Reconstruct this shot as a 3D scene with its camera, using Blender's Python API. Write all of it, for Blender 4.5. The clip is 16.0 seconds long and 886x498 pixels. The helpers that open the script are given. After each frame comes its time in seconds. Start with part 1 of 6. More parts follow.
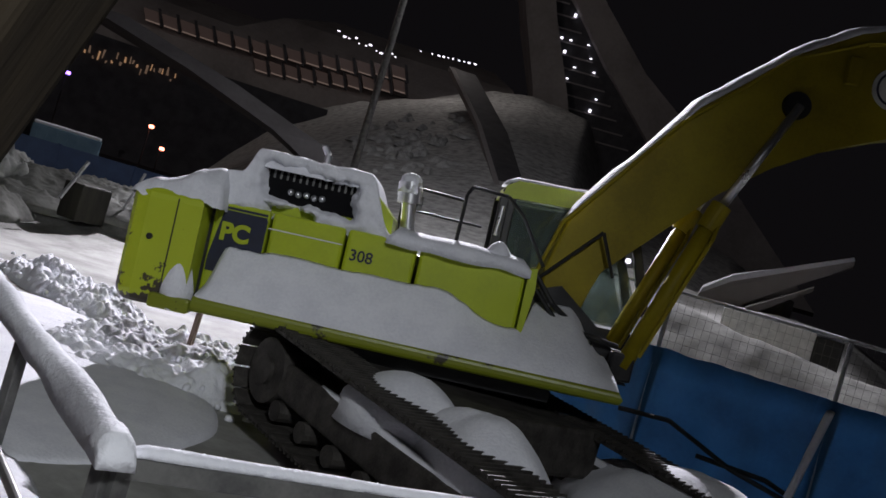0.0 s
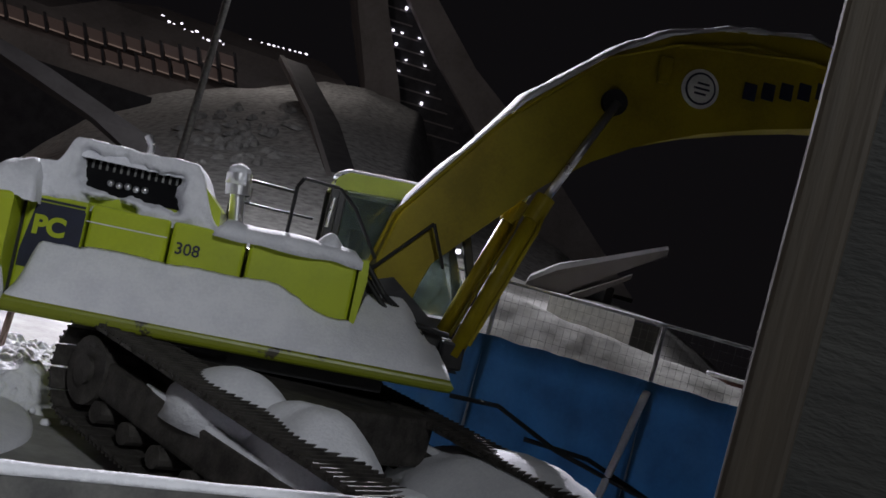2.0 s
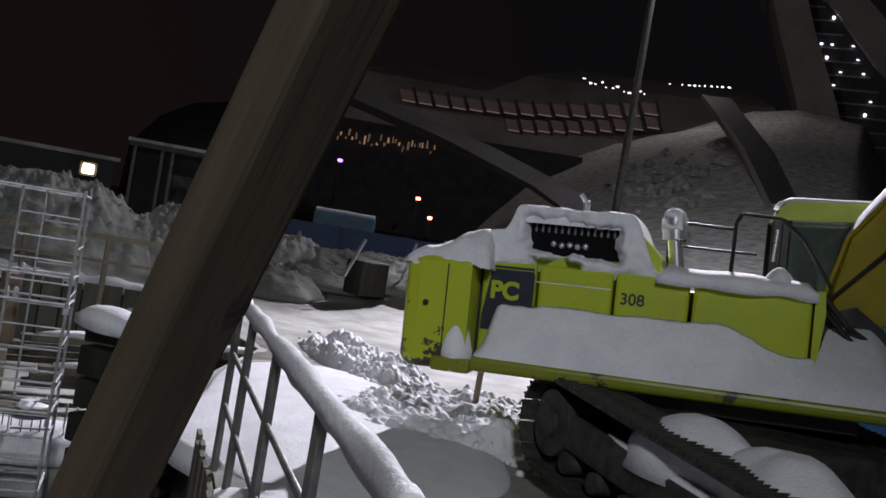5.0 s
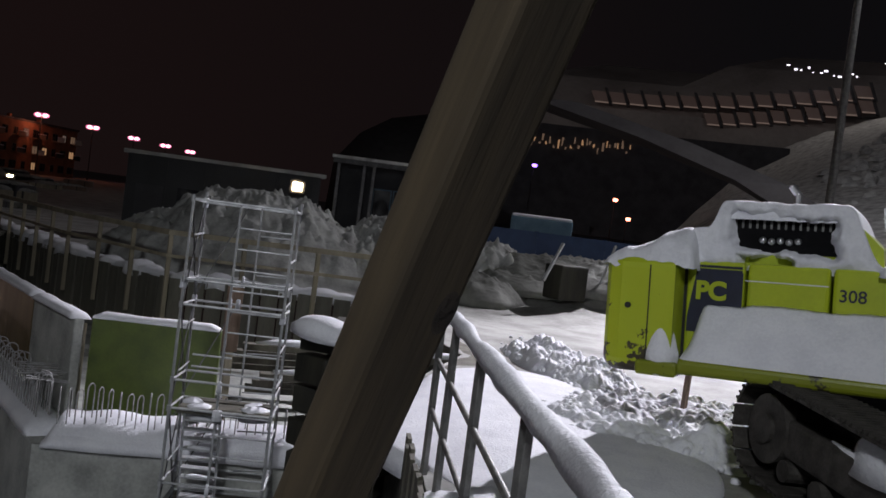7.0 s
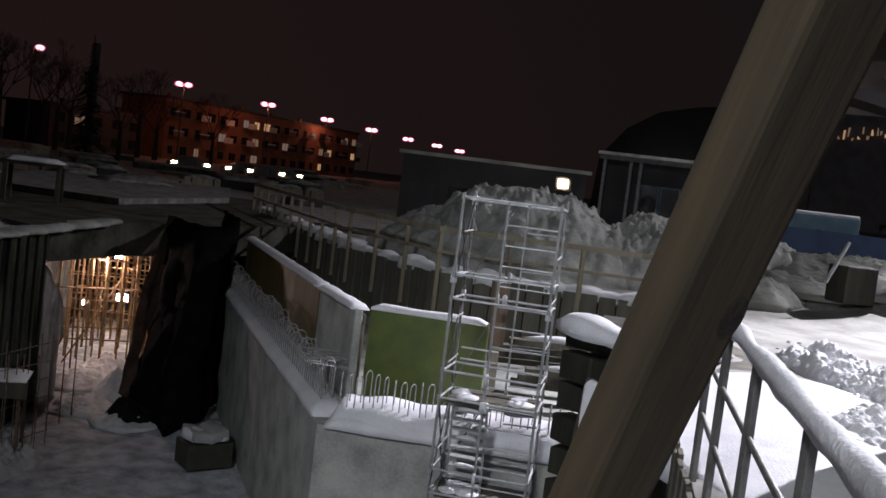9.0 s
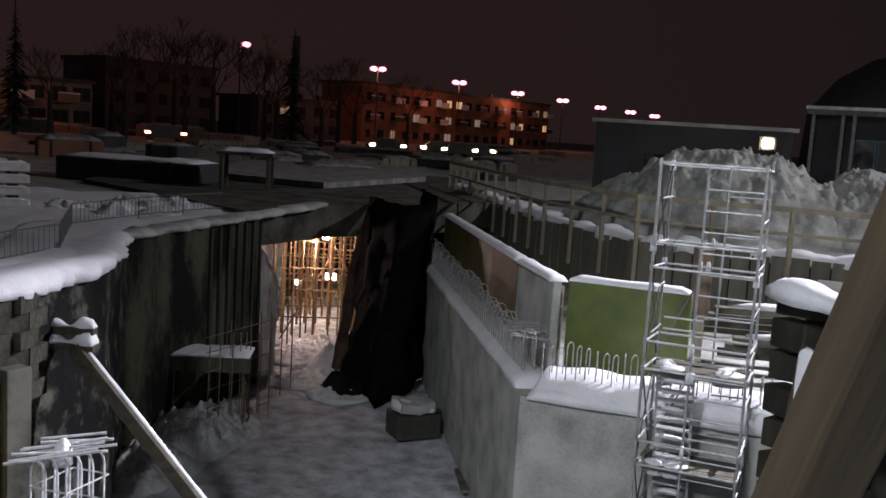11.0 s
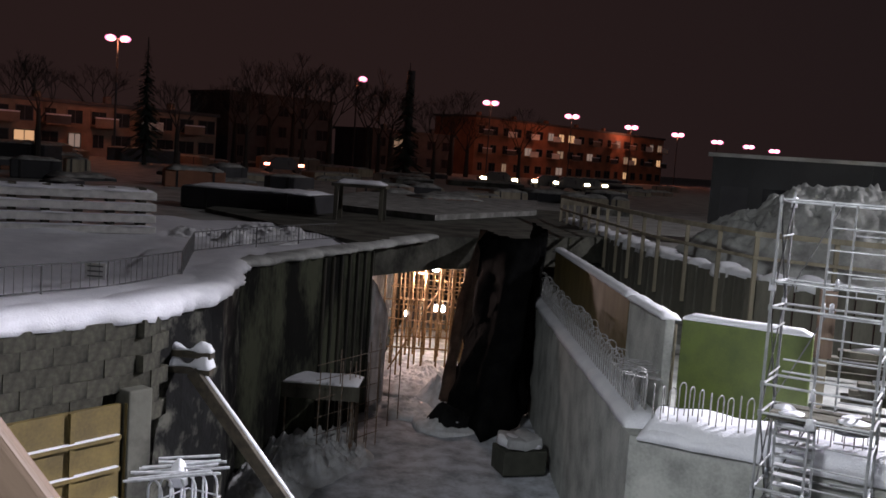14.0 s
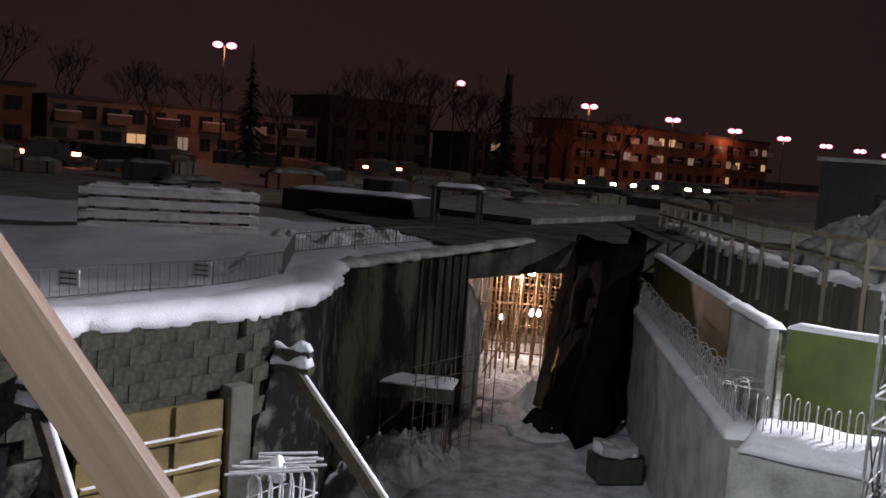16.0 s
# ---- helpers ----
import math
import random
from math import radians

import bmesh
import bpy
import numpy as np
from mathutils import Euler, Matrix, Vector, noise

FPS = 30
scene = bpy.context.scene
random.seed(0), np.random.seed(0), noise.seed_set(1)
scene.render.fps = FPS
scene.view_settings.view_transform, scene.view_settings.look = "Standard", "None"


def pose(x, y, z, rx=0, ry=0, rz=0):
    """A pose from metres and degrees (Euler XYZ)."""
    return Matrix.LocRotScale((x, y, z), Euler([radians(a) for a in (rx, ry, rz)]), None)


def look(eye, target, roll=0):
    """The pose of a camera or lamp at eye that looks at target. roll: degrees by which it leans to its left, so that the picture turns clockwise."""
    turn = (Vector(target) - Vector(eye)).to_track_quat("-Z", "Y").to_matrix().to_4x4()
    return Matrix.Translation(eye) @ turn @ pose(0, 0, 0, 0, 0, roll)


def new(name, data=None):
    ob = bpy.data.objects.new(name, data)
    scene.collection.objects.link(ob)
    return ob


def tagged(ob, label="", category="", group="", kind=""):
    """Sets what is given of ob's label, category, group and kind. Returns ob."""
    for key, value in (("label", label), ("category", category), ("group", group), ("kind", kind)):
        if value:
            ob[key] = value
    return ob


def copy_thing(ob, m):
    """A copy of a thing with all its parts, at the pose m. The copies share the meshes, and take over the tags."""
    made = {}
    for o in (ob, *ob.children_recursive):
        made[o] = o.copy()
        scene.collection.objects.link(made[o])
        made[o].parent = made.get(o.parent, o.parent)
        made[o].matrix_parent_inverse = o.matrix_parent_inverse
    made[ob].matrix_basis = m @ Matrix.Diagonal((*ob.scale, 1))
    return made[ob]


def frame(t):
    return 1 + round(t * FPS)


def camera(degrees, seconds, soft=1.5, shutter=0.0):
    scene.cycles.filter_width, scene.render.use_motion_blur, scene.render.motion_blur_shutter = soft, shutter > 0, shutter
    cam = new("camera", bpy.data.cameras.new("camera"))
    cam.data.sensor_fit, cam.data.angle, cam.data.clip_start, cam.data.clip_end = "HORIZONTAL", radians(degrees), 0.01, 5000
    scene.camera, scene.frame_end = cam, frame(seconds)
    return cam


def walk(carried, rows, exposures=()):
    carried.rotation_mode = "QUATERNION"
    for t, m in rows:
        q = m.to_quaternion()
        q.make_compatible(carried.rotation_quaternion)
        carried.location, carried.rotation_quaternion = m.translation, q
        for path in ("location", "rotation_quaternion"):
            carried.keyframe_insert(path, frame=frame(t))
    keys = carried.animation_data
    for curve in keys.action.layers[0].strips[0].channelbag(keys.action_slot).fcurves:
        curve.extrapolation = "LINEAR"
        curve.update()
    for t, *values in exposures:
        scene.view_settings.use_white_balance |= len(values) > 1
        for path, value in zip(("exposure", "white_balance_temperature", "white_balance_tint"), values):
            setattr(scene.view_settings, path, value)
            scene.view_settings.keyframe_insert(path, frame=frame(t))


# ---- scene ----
from mathutils import geometry

cam = camera(50.84, 16.0, soft=1.6)
# seconds, yaw, pitch, roll, eye
PATH = [
    (0.0, -61.24, 0.35, -16.61, 0.001, 0.008, 2.198),
    (0.5, -63.93, 2.14, -16.66, -0.002, 0.005, 2.198),
    (1.0, -65.69, 3.23, -16.66, -0.004, 0.001, 2.199),
    (1.5, -68.30, 2.14, -16.51, 0.004, 0.014, 2.200),
    (2.0, -71.85, 2.81, -15.82, 0.001, -0.013, 2.202),
    (2.5, -73.18, 4.87, -15.02, -0.007, -0.019, 2.203),
    (3.0, -68.50, 6.91, -14.05, -0.033, -0.033, 2.209),
    (3.5, -64.64, 8.75, -12.88, -0.030, -0.025, 2.210),
    (4.0, -59.32, 7.83, -11.87, -0.008, -0.014, 2.183),
    (4.2, -55.68, 5.53, -11.64, 0.005, -0.008, 2.197),
    (4.5, -52.31, 2.41, -10.84, 0.013, -0.010, 2.210),
    (5.0, -44.42, -0.51, -9.69, 0.016, -0.008, 2.203),
    (5.2, -42.51, -1.13, -9.23, 0.014, -0.004, 2.195),
    (7.3, -30.36, -1.96, -7.33, 0.016, 0.009, 2.199),
    (7.5, -28.98, -1.97, -7.34, 0.015, 0.012, 2.202),
    (8.0, -25.51, -2.16, -7.24, 0.012, 0.011, 2.205),
    (8.5, -20.74, -2.89, -6.77, 0.009, 0.018, 2.199),
    (9.0, -15.96, -4.25, -7.00, 0.005, 0.029, 2.198),
    (9.5, -12.69, -5.38, -6.36, 0.002, 0.032, 2.196),
    (10.0, -8.94, -6.49, -5.67, -0.006, 0.025, 2.192),
    (10.2, -7.85, -6.85, -5.09, -0.002, 0.020, 2.197),
    (12.3, -0.28, -6.06, -3.26, -0.009, 0.023, 2.181),
    (12.5, -0.05, -5.46, -3.30, -0.011, 0.022, 2.185),
    (13.0, 0.06, -5.13, -3.92, -0.013, 0.029, 2.192),
    (13.5, 0.53, -5.16, -4.29, -0.006, 0.036, 2.190),
    (14.0, 2.63, -5.43, -4.00, -0.010, 0.030, 2.196),
    (14.5, 4.69, -5.77, -3.78, -0.011, 0.026, 2.192),
    (15.0, 6.32, -5.81, -3.90, -0.018, 0.030, 2.190),
    (15.5, 6.90, -5.69, -4.07, -0.018, 0.028, 2.191),
    (16.0, 8.57, -5.62, -4.15, -0.020, 0.029, 2.190),
]
walk(cam, [(t, pose(x, y, z, 90 + p, r, a)) for t, a, p, r, x, y, z in PATH],
     exposures=[(0, -0.05), (3.0, 0.0), (5.0, -0.1), (7.5, 0.0), (8.5, 0.25), (10.0, 0.8), (12.5, 1.05), (16.0, 1.05)])

# ---- night light ----
world = bpy.data.worlds.new("night")
scene.world = world
world.use_nodes = True
wn = world.node_tree.nodes
# glow of the city low over the horizon, warmest above the streets ahead
wl = world.node_tree.links.new
wtc, wdot, wmap, wmix = wn.new("ShaderNodeTexCoord"), wn.new("ShaderNodeVectorMath"), wn.new("ShaderNodeMapRange"), wn.new("ShaderNodeMix")
wdot.operation = "DOT_PRODUCT"
wdot.inputs[1].default_value = Vector((-0.35, 0.9, -0.25)).normalized()
wl(wtc.outputs["Generated"], wdot.inputs[0])
wl(wdot.outputs["Value"], wmap.inputs[0])
wmap.inputs[1].default_value, wmap.inputs[2].default_value = 0.25, 1.0
wmix.data_type = "RGBA"
wmix.inputs[6].default_value = (0.0038, 0.0034, 0.0040, 1)
wmix.inputs[7].default_value = (0.0098, 0.0052, 0.0050, 1)
wl(wmap.outputs[0], wmix.inputs[0])
wl(wmix.outputs[2], wn["Background"].inputs[0])
wn["Background"].inputs[1].default_value = 1.0


def lamp(name, kind, place, target, power, colour, size):
    data = bpy.data.lights.new(name, kind)
    data.energy, data.color = power, colour
    if kind == "AREA":
        data.size = size
    else:
        data.shadow_soft_size = size
    ob = new(name, data)
    ob.matrix_world = look(place, target)
    return ob


FLOOD = (31.35, 21.47, 17.97)
flood = lamp("flood_light", "SPOT", FLOOD, (14, 5, 0), 84000, (0.92, 0.89, 1.0), 0.2)
flood.data.spot_size, flood.data.spot_blend = radians(60), 0.5
# the same lamp spills over the slope behind it
lamp("flood_spill", "POINT", FLOOD, (0, 0, 0), 9000, (0.95, 0.92, 1.0), 0.2)
# unseen fill lamp added behind the walkway, aimed down into the pit
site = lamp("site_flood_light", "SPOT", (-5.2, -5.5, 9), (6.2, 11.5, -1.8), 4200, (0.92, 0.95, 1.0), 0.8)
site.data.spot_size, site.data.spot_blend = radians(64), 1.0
lamp("tunnel_light", "POINT", (-1.2, 31.0, -1.3), (0, 0, 0), 210, (1.0, 0.64, 0.42), 0.15)
# no fixture here: added at the mouth to brighten the snow heaps
lamp("tunnel_light", "POINT", (-1.6, 26.6, -1.1), (0, 0, 0), 110, (1.0, 0.72, 0.66), 0.1)
# two added lamps without fixtures brighten the stadium and the hillside
lamp("stadium_light", "POINT", (95, 62, 34), (0, 0, 0), 2600, (1.0, 0.90, 0.88), 1.0)
lamp("stadium_light", "POINT", (62, 92, 30), (0, 0, 0), 2400, (1.0, 0.88, 0.85), 1.0)


# ---- materials ----
def mat(name, a, b=None, rough=0.6, metal=0.0, scale=6.0, bump=0.15, fine=60.0, spec=0.5, stretch=(1, 1, 1), edge=(0.35, 0.7), vary=0.0, coat=0.0, low=None, grain=0.3):
    m = bpy.data.materials.new(name)
    m.use_nodes = True
    nt = m.node_tree
    n, link = nt.nodes, nt.links.new
    p = n["Principled BSDF"]
    b = b or tuple(c * 0.7 for c in a)
    tc = n.new("ShaderNodeTexCoord")
    mp = n.new("ShaderNodeMapping")
    mp.inputs["Scale"].default_value = stretch
    link(tc.outputs["Object"], mp.inputs[0])
    n1, n2 = n.new("ShaderNodeTexNoise"), n.new("ShaderNodeTexNoise")
    for nn, s, d in ((n1, scale, 6), (n2, fine, 4)):
        nn.inputs["Scale"].default_value, nn.inputs["Detail"].default_value = s, d
        link(mp.outputs[0], nn.inputs["Vector"])
    ramp = n.new("ShaderNodeValToRGB")
    ramp.color_ramp.elements[0].position, ramp.color_ramp.elements[1].position = edge
    ramp.color_ramp.elements[0].color, ramp.color_ramp.elements[1].color = (*a, 1), (*b, 1)
    add = n.new("ShaderNodeMath")
    add.operation = "MULTIPLY_ADD"
    add.inputs[1].default_value = grain
    link(n2.outputs[0], add.inputs[0])
    link(n1.outputs[0], add.inputs[2])
    sub = n.new("ShaderNodeMath")
    sub.operation = "SUBTRACT"
    sub.inputs[1].default_value = grain / 2
    link(add.outputs[0], sub.inputs[0])
    link(sub.outputs[0], ramp.inputs[0])
    if low:
        sep = n.new("ShaderNodeSeparateXYZ")
        lm = n.new("ShaderNodeMapRange")
        lm.inputs[1].default_value, lm.inputs[2].default_value, lm.inputs[3].default_value, lm.inputs[4].default_value = low
        plus = n.new("ShaderNodeMath")
        link(tc.outputs["Object"], sep.inputs[0])
        link(sep.outputs[2], lm.inputs[0])
        link(lm.outputs[0], plus.inputs[0])
        link(sub.outputs[0], plus.inputs[1])
        link(plus.outputs[0], ramp.inputs[0])
    out = ramp.outputs[0]
    if vary:
        oi = n.new("ShaderNodeObjectInfo")
        hsv = n.new("ShaderNodeHueSaturation")
        mr = n.new("ShaderNodeMapRange")
        mr.inputs[3].default_value, mr.inputs[4].default_value = 1 - vary, 1 + vary
        link(oi.outputs["Random"], mr.inputs[0])
        link(mr.outputs[0], hsv.inputs["Value"])
        link(out, hsv.inputs["Color"])
        out = hsv.outputs[0]
    link(out, p.inputs["Base Color"])
    mr2 = n.new("ShaderNodeMapRange")
    mr2.inputs[3].default_value, mr2.inputs[4].default_value = max(0.02, rough - 0.12), min(1, rough + 0.12)
    link(n1.outputs[0], mr2.inputs[0])
    link(mr2.outputs[0], p.inputs["Roughness"])
    p.inputs["Metallic"].default_value = metal
    p.inputs["Specular IOR Level"].default_value = spec
    p.inputs["Coat Weight"].default_value = coat
    if bump:
        bp = n.new("ShaderNodeBump")
        bp.inputs["Strength"].default_value, bp.inputs["Distance"].default_value = min(1, bump), 0.03
        link(add.outputs[0], bp.inputs["Height"])
        link(bp.outputs[0], p.inputs["Normal"])
    return m


def glow(name, colour, strength):
    m = bpy.data.materials.new(name)
    m.use_nodes = True
    p = m.node_tree.nodes["Principled BSDF"]
    p.inputs["Base Color"].default_value = (0.1, 0.1, 0.1, 1)
    p.inputs["Emission Color"].default_value = (*colour, 1)
    p.inputs["Emission Strength"].default_value = strength
    return m


SNOW = mat("snow", (0.80, 0.81, 0.85), (0.70, 0.71, 0.76), 0.75, 0, 3.0, 0.5, 34, 0.3, grain=0.65)
SNOW_ROUGH = mat("churned_snow", (0.78, 0.79, 0.82), (0.58, 0.58, 0.58), 0.85, 0, 5.0, 0.8, 30, 0.2)
SNOW_DIRTY = mat("dirty_snow", (0.50, 0.51, 0.49), (0.24, 0.24, 0.23), 0.85, 0, 1.6, 1.0, 14, 0.2)
PITSNOW = mat("trampled_pit_snow", (0.62, 0.65, 0.71), (0.30, 0.31, 0.34), 0.85, 0, 2.6, 1.0, 12, 0.2)
# dirty bank snow, its colour lowered further to offset the strong flood lamp
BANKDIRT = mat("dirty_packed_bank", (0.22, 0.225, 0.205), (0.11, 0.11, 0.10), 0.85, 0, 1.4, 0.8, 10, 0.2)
GRIT = mat("gritty_ploughed_snow", (0.34, 0.34, 0.32), (0.15, 0.15, 0.14), 0.9, 0, 2.2, 1.0, 16, 0.2)
PACKED = mat("packed_snow", (0.37, 0.37, 0.35), (0.19, 0.19, 0.175), 0.7, 0, 0.9, 0.9, 9, 0.3)
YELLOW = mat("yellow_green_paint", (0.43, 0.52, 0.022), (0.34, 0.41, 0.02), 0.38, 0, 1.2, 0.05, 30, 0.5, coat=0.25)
# low thickens the dark chips until the bottom edge is almost covered
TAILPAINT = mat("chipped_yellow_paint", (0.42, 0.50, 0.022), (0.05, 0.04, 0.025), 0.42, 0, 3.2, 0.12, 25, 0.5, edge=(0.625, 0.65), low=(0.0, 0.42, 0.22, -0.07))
# chips are wear; the yellow itself is darkened to olive for the skirt's shade
WORN_SHADED = mat("worn_shaded_yellow", (0.20, 0.23, 0.014), (0.04, 0.035, 0.02), 0.4, 0, 3.5, 0.2, 25, 0.5, edge=(0.6, 0.66))
AMBER = mat("boom_yellow_paint", (0.33, 0.265, 0.010), (0.22, 0.17, 0.010), 0.5, 0, 1.6, 0.08, 28, 0.25)
NAVY = mat("dark_blue_decal", (0.018, 0.022, 0.045), None, 0.4, 0, 8, 0.03)
BLACK = mat("black_paint", (0.014, 0.014, 0.016), (0.03, 0.03, 0.03), 0.35, 0, 6, 0.08)
GRILLE = mat("matt_black_grille", (0.008, 0.008, 0.009), None, 0.9, 0, 6, 0.05, spec=0.1)
RUBBER = mat("black_rubber_hose", (0.012, 0.012, 0.012), None, 0.6, 0, 10, 0.1)
TRACKM = mat("muddy_steel", (0.03, 0.027, 0.024), (0.085, 0.078, 0.07), 0.7, 0.3, 6, 0.6, 40)
CHROME = mat("chrome", (0.75, 0.76, 0.78), (0.6, 0.6, 0.62), 0.30, 0.9, 4, 0.03)
FROST = mat("frosted_steel", (0.66, 0.67, 0.70), (0.40, 0.41, 0.43), 0.6, 0.0, 14, 0.2)
GALV = mat("galvanised_steel", (0.46, 0.47, 0.48), (0.30, 0.31, 0.32), 0.45, 0.3, 9, 0.1)
STEEL = mat("painted_grey_steel", (0.20, 0.20, 0.19), (0.10, 0.10, 0.10), 0.5, 0.4, 7, 0.15)
RUST = mat("rusty_steel", (0.16, 0.10, 0.06), (0.28, 0.25, 0.22), 0.7, 0.3, 12, 0.3)
SHOREM = mat("weathered_brown_steel", (0.075, 0.062, 0.042), (0.035, 0.03, 0.022), 0.75, 0.1, 9, 0.3)
RUSTDARK = mat("amber_shoring_props", (0.36, 0.235, 0.12), (0.15, 0.09, 0.045), 0.6, 0.1, 12, 0.3)
BOARD_WHITE = mat("white_paint", (0.75, 0.75, 0.72), None, 0.5, 0, 5, 0.05)
BOARD_TEXT = mat("sign_print", (0.05, 0.05, 0.05), None, 0.5, 0, 5, 0.0)
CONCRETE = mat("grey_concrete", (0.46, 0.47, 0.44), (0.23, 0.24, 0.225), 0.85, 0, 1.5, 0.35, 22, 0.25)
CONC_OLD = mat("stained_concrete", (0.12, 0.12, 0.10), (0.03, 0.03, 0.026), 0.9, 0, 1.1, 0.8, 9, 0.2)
STONES = mat("rough_grey_stone", (0.075, 0.073, 0.056), (0.018, 0.018, 0.015), 0.9, 0, 1.7, 0.7, 14, 0.2, vary=0.15, edge=(0.34, 0.6))
ROCK = mat("rough_dark_rock_face", (0.10, 0.10, 0.082), (0.007, 0.007, 0.007), 0.9, 0, 1.9, 1.0, 9, 0.2, edge=(0.34, 0.5))
STAIN = mat("streaked_concrete", (0.07, 0.076, 0.05), (0.007, 0.007, 0.006), 0.9, 0, 1.1, 0.5, 14, 0.2, stretch=(1, 1, 0.35), edge=(0.38, 0.58))
SHEETPILE = mat("dark_steel_sheet_pile", (0.035, 0.033, 0.022), (0.01, 0.01, 0.008), 0.7, 0.2, 3, 0.3, 20, stretch=(1, 1, 0.2))
GREENPLY = mat("green_coated_plywood", (0.10, 0.135, 0.026), (0.06, 0.085, 0.02), 0.5, 0, 2.5, 0.1, 30)
PLY = mat("brown_plywood", (0.115, 0.082, 0.020), (0.07, 0.05, 0.014), 0.6, 0, 2.5, 0.15, 30, stretch=(1, 1, 0.3))
FORMPLY = mat("yellow_formwork_plywood", (0.185, 0.135, 0.042), (0.095, 0.07, 0.026), 0.6, 0, 2.0, 0.15, 25)
WOOD = mat("weathered_lumber", (0.33, 0.295, 0.215), (0.19, 0.165, 0.12), 0.75, 0, 3, 0.35, 30, stretch=(1, 1, 0.12))
# brace timber, its colour darkened to offset the fill lamp
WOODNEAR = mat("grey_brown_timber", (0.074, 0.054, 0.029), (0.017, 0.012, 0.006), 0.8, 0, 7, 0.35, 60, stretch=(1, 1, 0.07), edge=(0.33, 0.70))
# the brace's timber again, darkened in colour for the post's shade
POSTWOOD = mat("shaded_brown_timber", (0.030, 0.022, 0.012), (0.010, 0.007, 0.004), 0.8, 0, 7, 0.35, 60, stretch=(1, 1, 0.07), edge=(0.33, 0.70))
KNOT = mat("dark_timber_knots", (0.014, 0.009, 0.005), (0.006, 0.004, 0.003), 0.8, 0, 30, 0.4, 90)
WOODFRESH = mat("fresh_spruce_timber", (0.23, 0.162, 0.118), (0.12, 0.082, 0.055), 0.65, 0, 13, 0.4, 80, stretch=(1, 1, 0.05), edge=(0.3, 0.75))
REBAR = mat("dusted_rebar_steel", (0.36, 0.36, 0.37), (0.20, 0.19, 0.18), 0.65, 0.0, 14, 0.2)
DULL = mat("dull_grey_steel", (0.16, 0.16, 0.165), (0.10, 0.10, 0.10), 0.6, 0.2, 9, 0.1)
PLANKGREY = mat("grey_weathered_planks", (0.155, 0.15, 0.122), (0.075, 0.072, 0.058), 0.85, 0, 3, 0.5, 30, stretch=(1, 1, 0.2), vary=0.2)
# board sheet beside the post, its grey lowered to offset the fill lamp
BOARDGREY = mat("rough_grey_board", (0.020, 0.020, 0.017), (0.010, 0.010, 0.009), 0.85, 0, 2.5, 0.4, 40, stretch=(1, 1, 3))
# pale precast concrete again, its colour darkened for the buttress's shade
SHADEDCONC = mat("shaded_precast_concrete", (0.13, 0.125, 0.125), (0.08, 0.075, 0.075), 0.85, 0, 0.3, 0.2, 3)
WOODDARK = mat("dark_planks", (0.125, 0.118, 0.09), (0.055, 0.05, 0.04), 0.85, 0, 3, 0.5, 30, stretch=(1, 1, 0.2), vary=0.25)
TARP = mat("black_tarpaulin", (0.010, 0.010, 0.011), (0.018, 0.018, 0.018), 0.95, 0, 3, 0.5, 14, 0.05)
BROWNEDGE = mat("warm_lit_brown_edge", (0.15, 0.10, 0.075), (0.07, 0.045, 0.035), 0.8, 0, 3, 0.5, 20)
BLUE = mat("blue_sheeting", (0.052, 0.155, 0.27), (0.036, 0.11, 0.20), 0.55, 0, 2.0, 0.2, 20)
HOARDBLUE = mat("navy_hoarding_paint", (0.028, 0.065, 0.165), (0.02, 0.045, 0.12), 0.55, 0, 2.0, 0.2, 20)
LIGHTBLUE = mat("pale_blue_container", (0.15, 0.25, 0.33), (0.10, 0.18, 0.25), 0.6, 0, 2.0, 0.1, 20)
BRICK = mat("red_brick_far", (0.26, 0.12, 0.07), (0.17, 0.08, 0.05), 0.9, 0, 0.6, 0.1, 4)
STONE = mat("pale_render_far", (0.25, 0.18, 0.14), (0.15, 0.11, 0.085), 0.9, 0, 0.6, 0.1, 4)
DARKM = mat("dark_cladding", (0.05, 0.05, 0.055), (0.03, 0.03, 0.035), 0.7, 0, 0.8, 0.1, 6)
CLAD = mat("grey_cladding", (0.028, 0.029, 0.032), (0.018, 0.019, 0.021), 0.6, 0, 0.8, 0.1, 6)
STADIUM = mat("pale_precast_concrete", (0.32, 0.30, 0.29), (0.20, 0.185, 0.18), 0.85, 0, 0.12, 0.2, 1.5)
BARK = mat("dark_bark", (0.035, 0.03, 0.026), None, 0.9, 0, 2, 0.2)
NEEDLE = mat("dark_needles", (0.02, 0.03, 0.02), None, 0.9, 0, 2, 0.2)
CARM = mat("dark_car_paint", (0.03, 0.03, 0.035), None, 0.3, 0, 2, 0.02)
CLOTH = mat("grey_woven_sacks", (0.42, 0.43, 0.44), (0.3, 0.3, 0.31), 0.8, 0, 4, 0.4, 40)
OLIVE = mat("olive_box_board", (0.05, 0.052, 0.04), None, 0.7, 0, 5, 0.2)
INSUL = mat("silver_grey_insulation_sheet", (0.55, 0.56, 0.58), (0.36, 0.36, 0.37), 0.5, 0, 3, 0.5, 15)
GLOW_WHITE = glow("lamp_white", (1, 0.97, 1.0), 60)
GLOW_WARM = glow("lamp_warm", (1, 0.75, 0.45), 30)
GLOW_HALO = glow("lamp_halo", (1, 0.22, 0.40), 1.5)
GLOW_CORE = glow("lamp_core", (1, 0.72, 0.85), 6)
GLOW_RED = glow("lamp_red", (1, 0.25, 0.15), 8)
GLOW_VIOLET = glow("lamp_violet", (0.30, 0.14, 1.0), 6)
GLOW_PALE = glow("pale_glow", (0.9, 0.85, 1.0), 2.2)
GLOW_WINDOW = glow("lit_window", (1, 0.55, 0.28), 0.3)
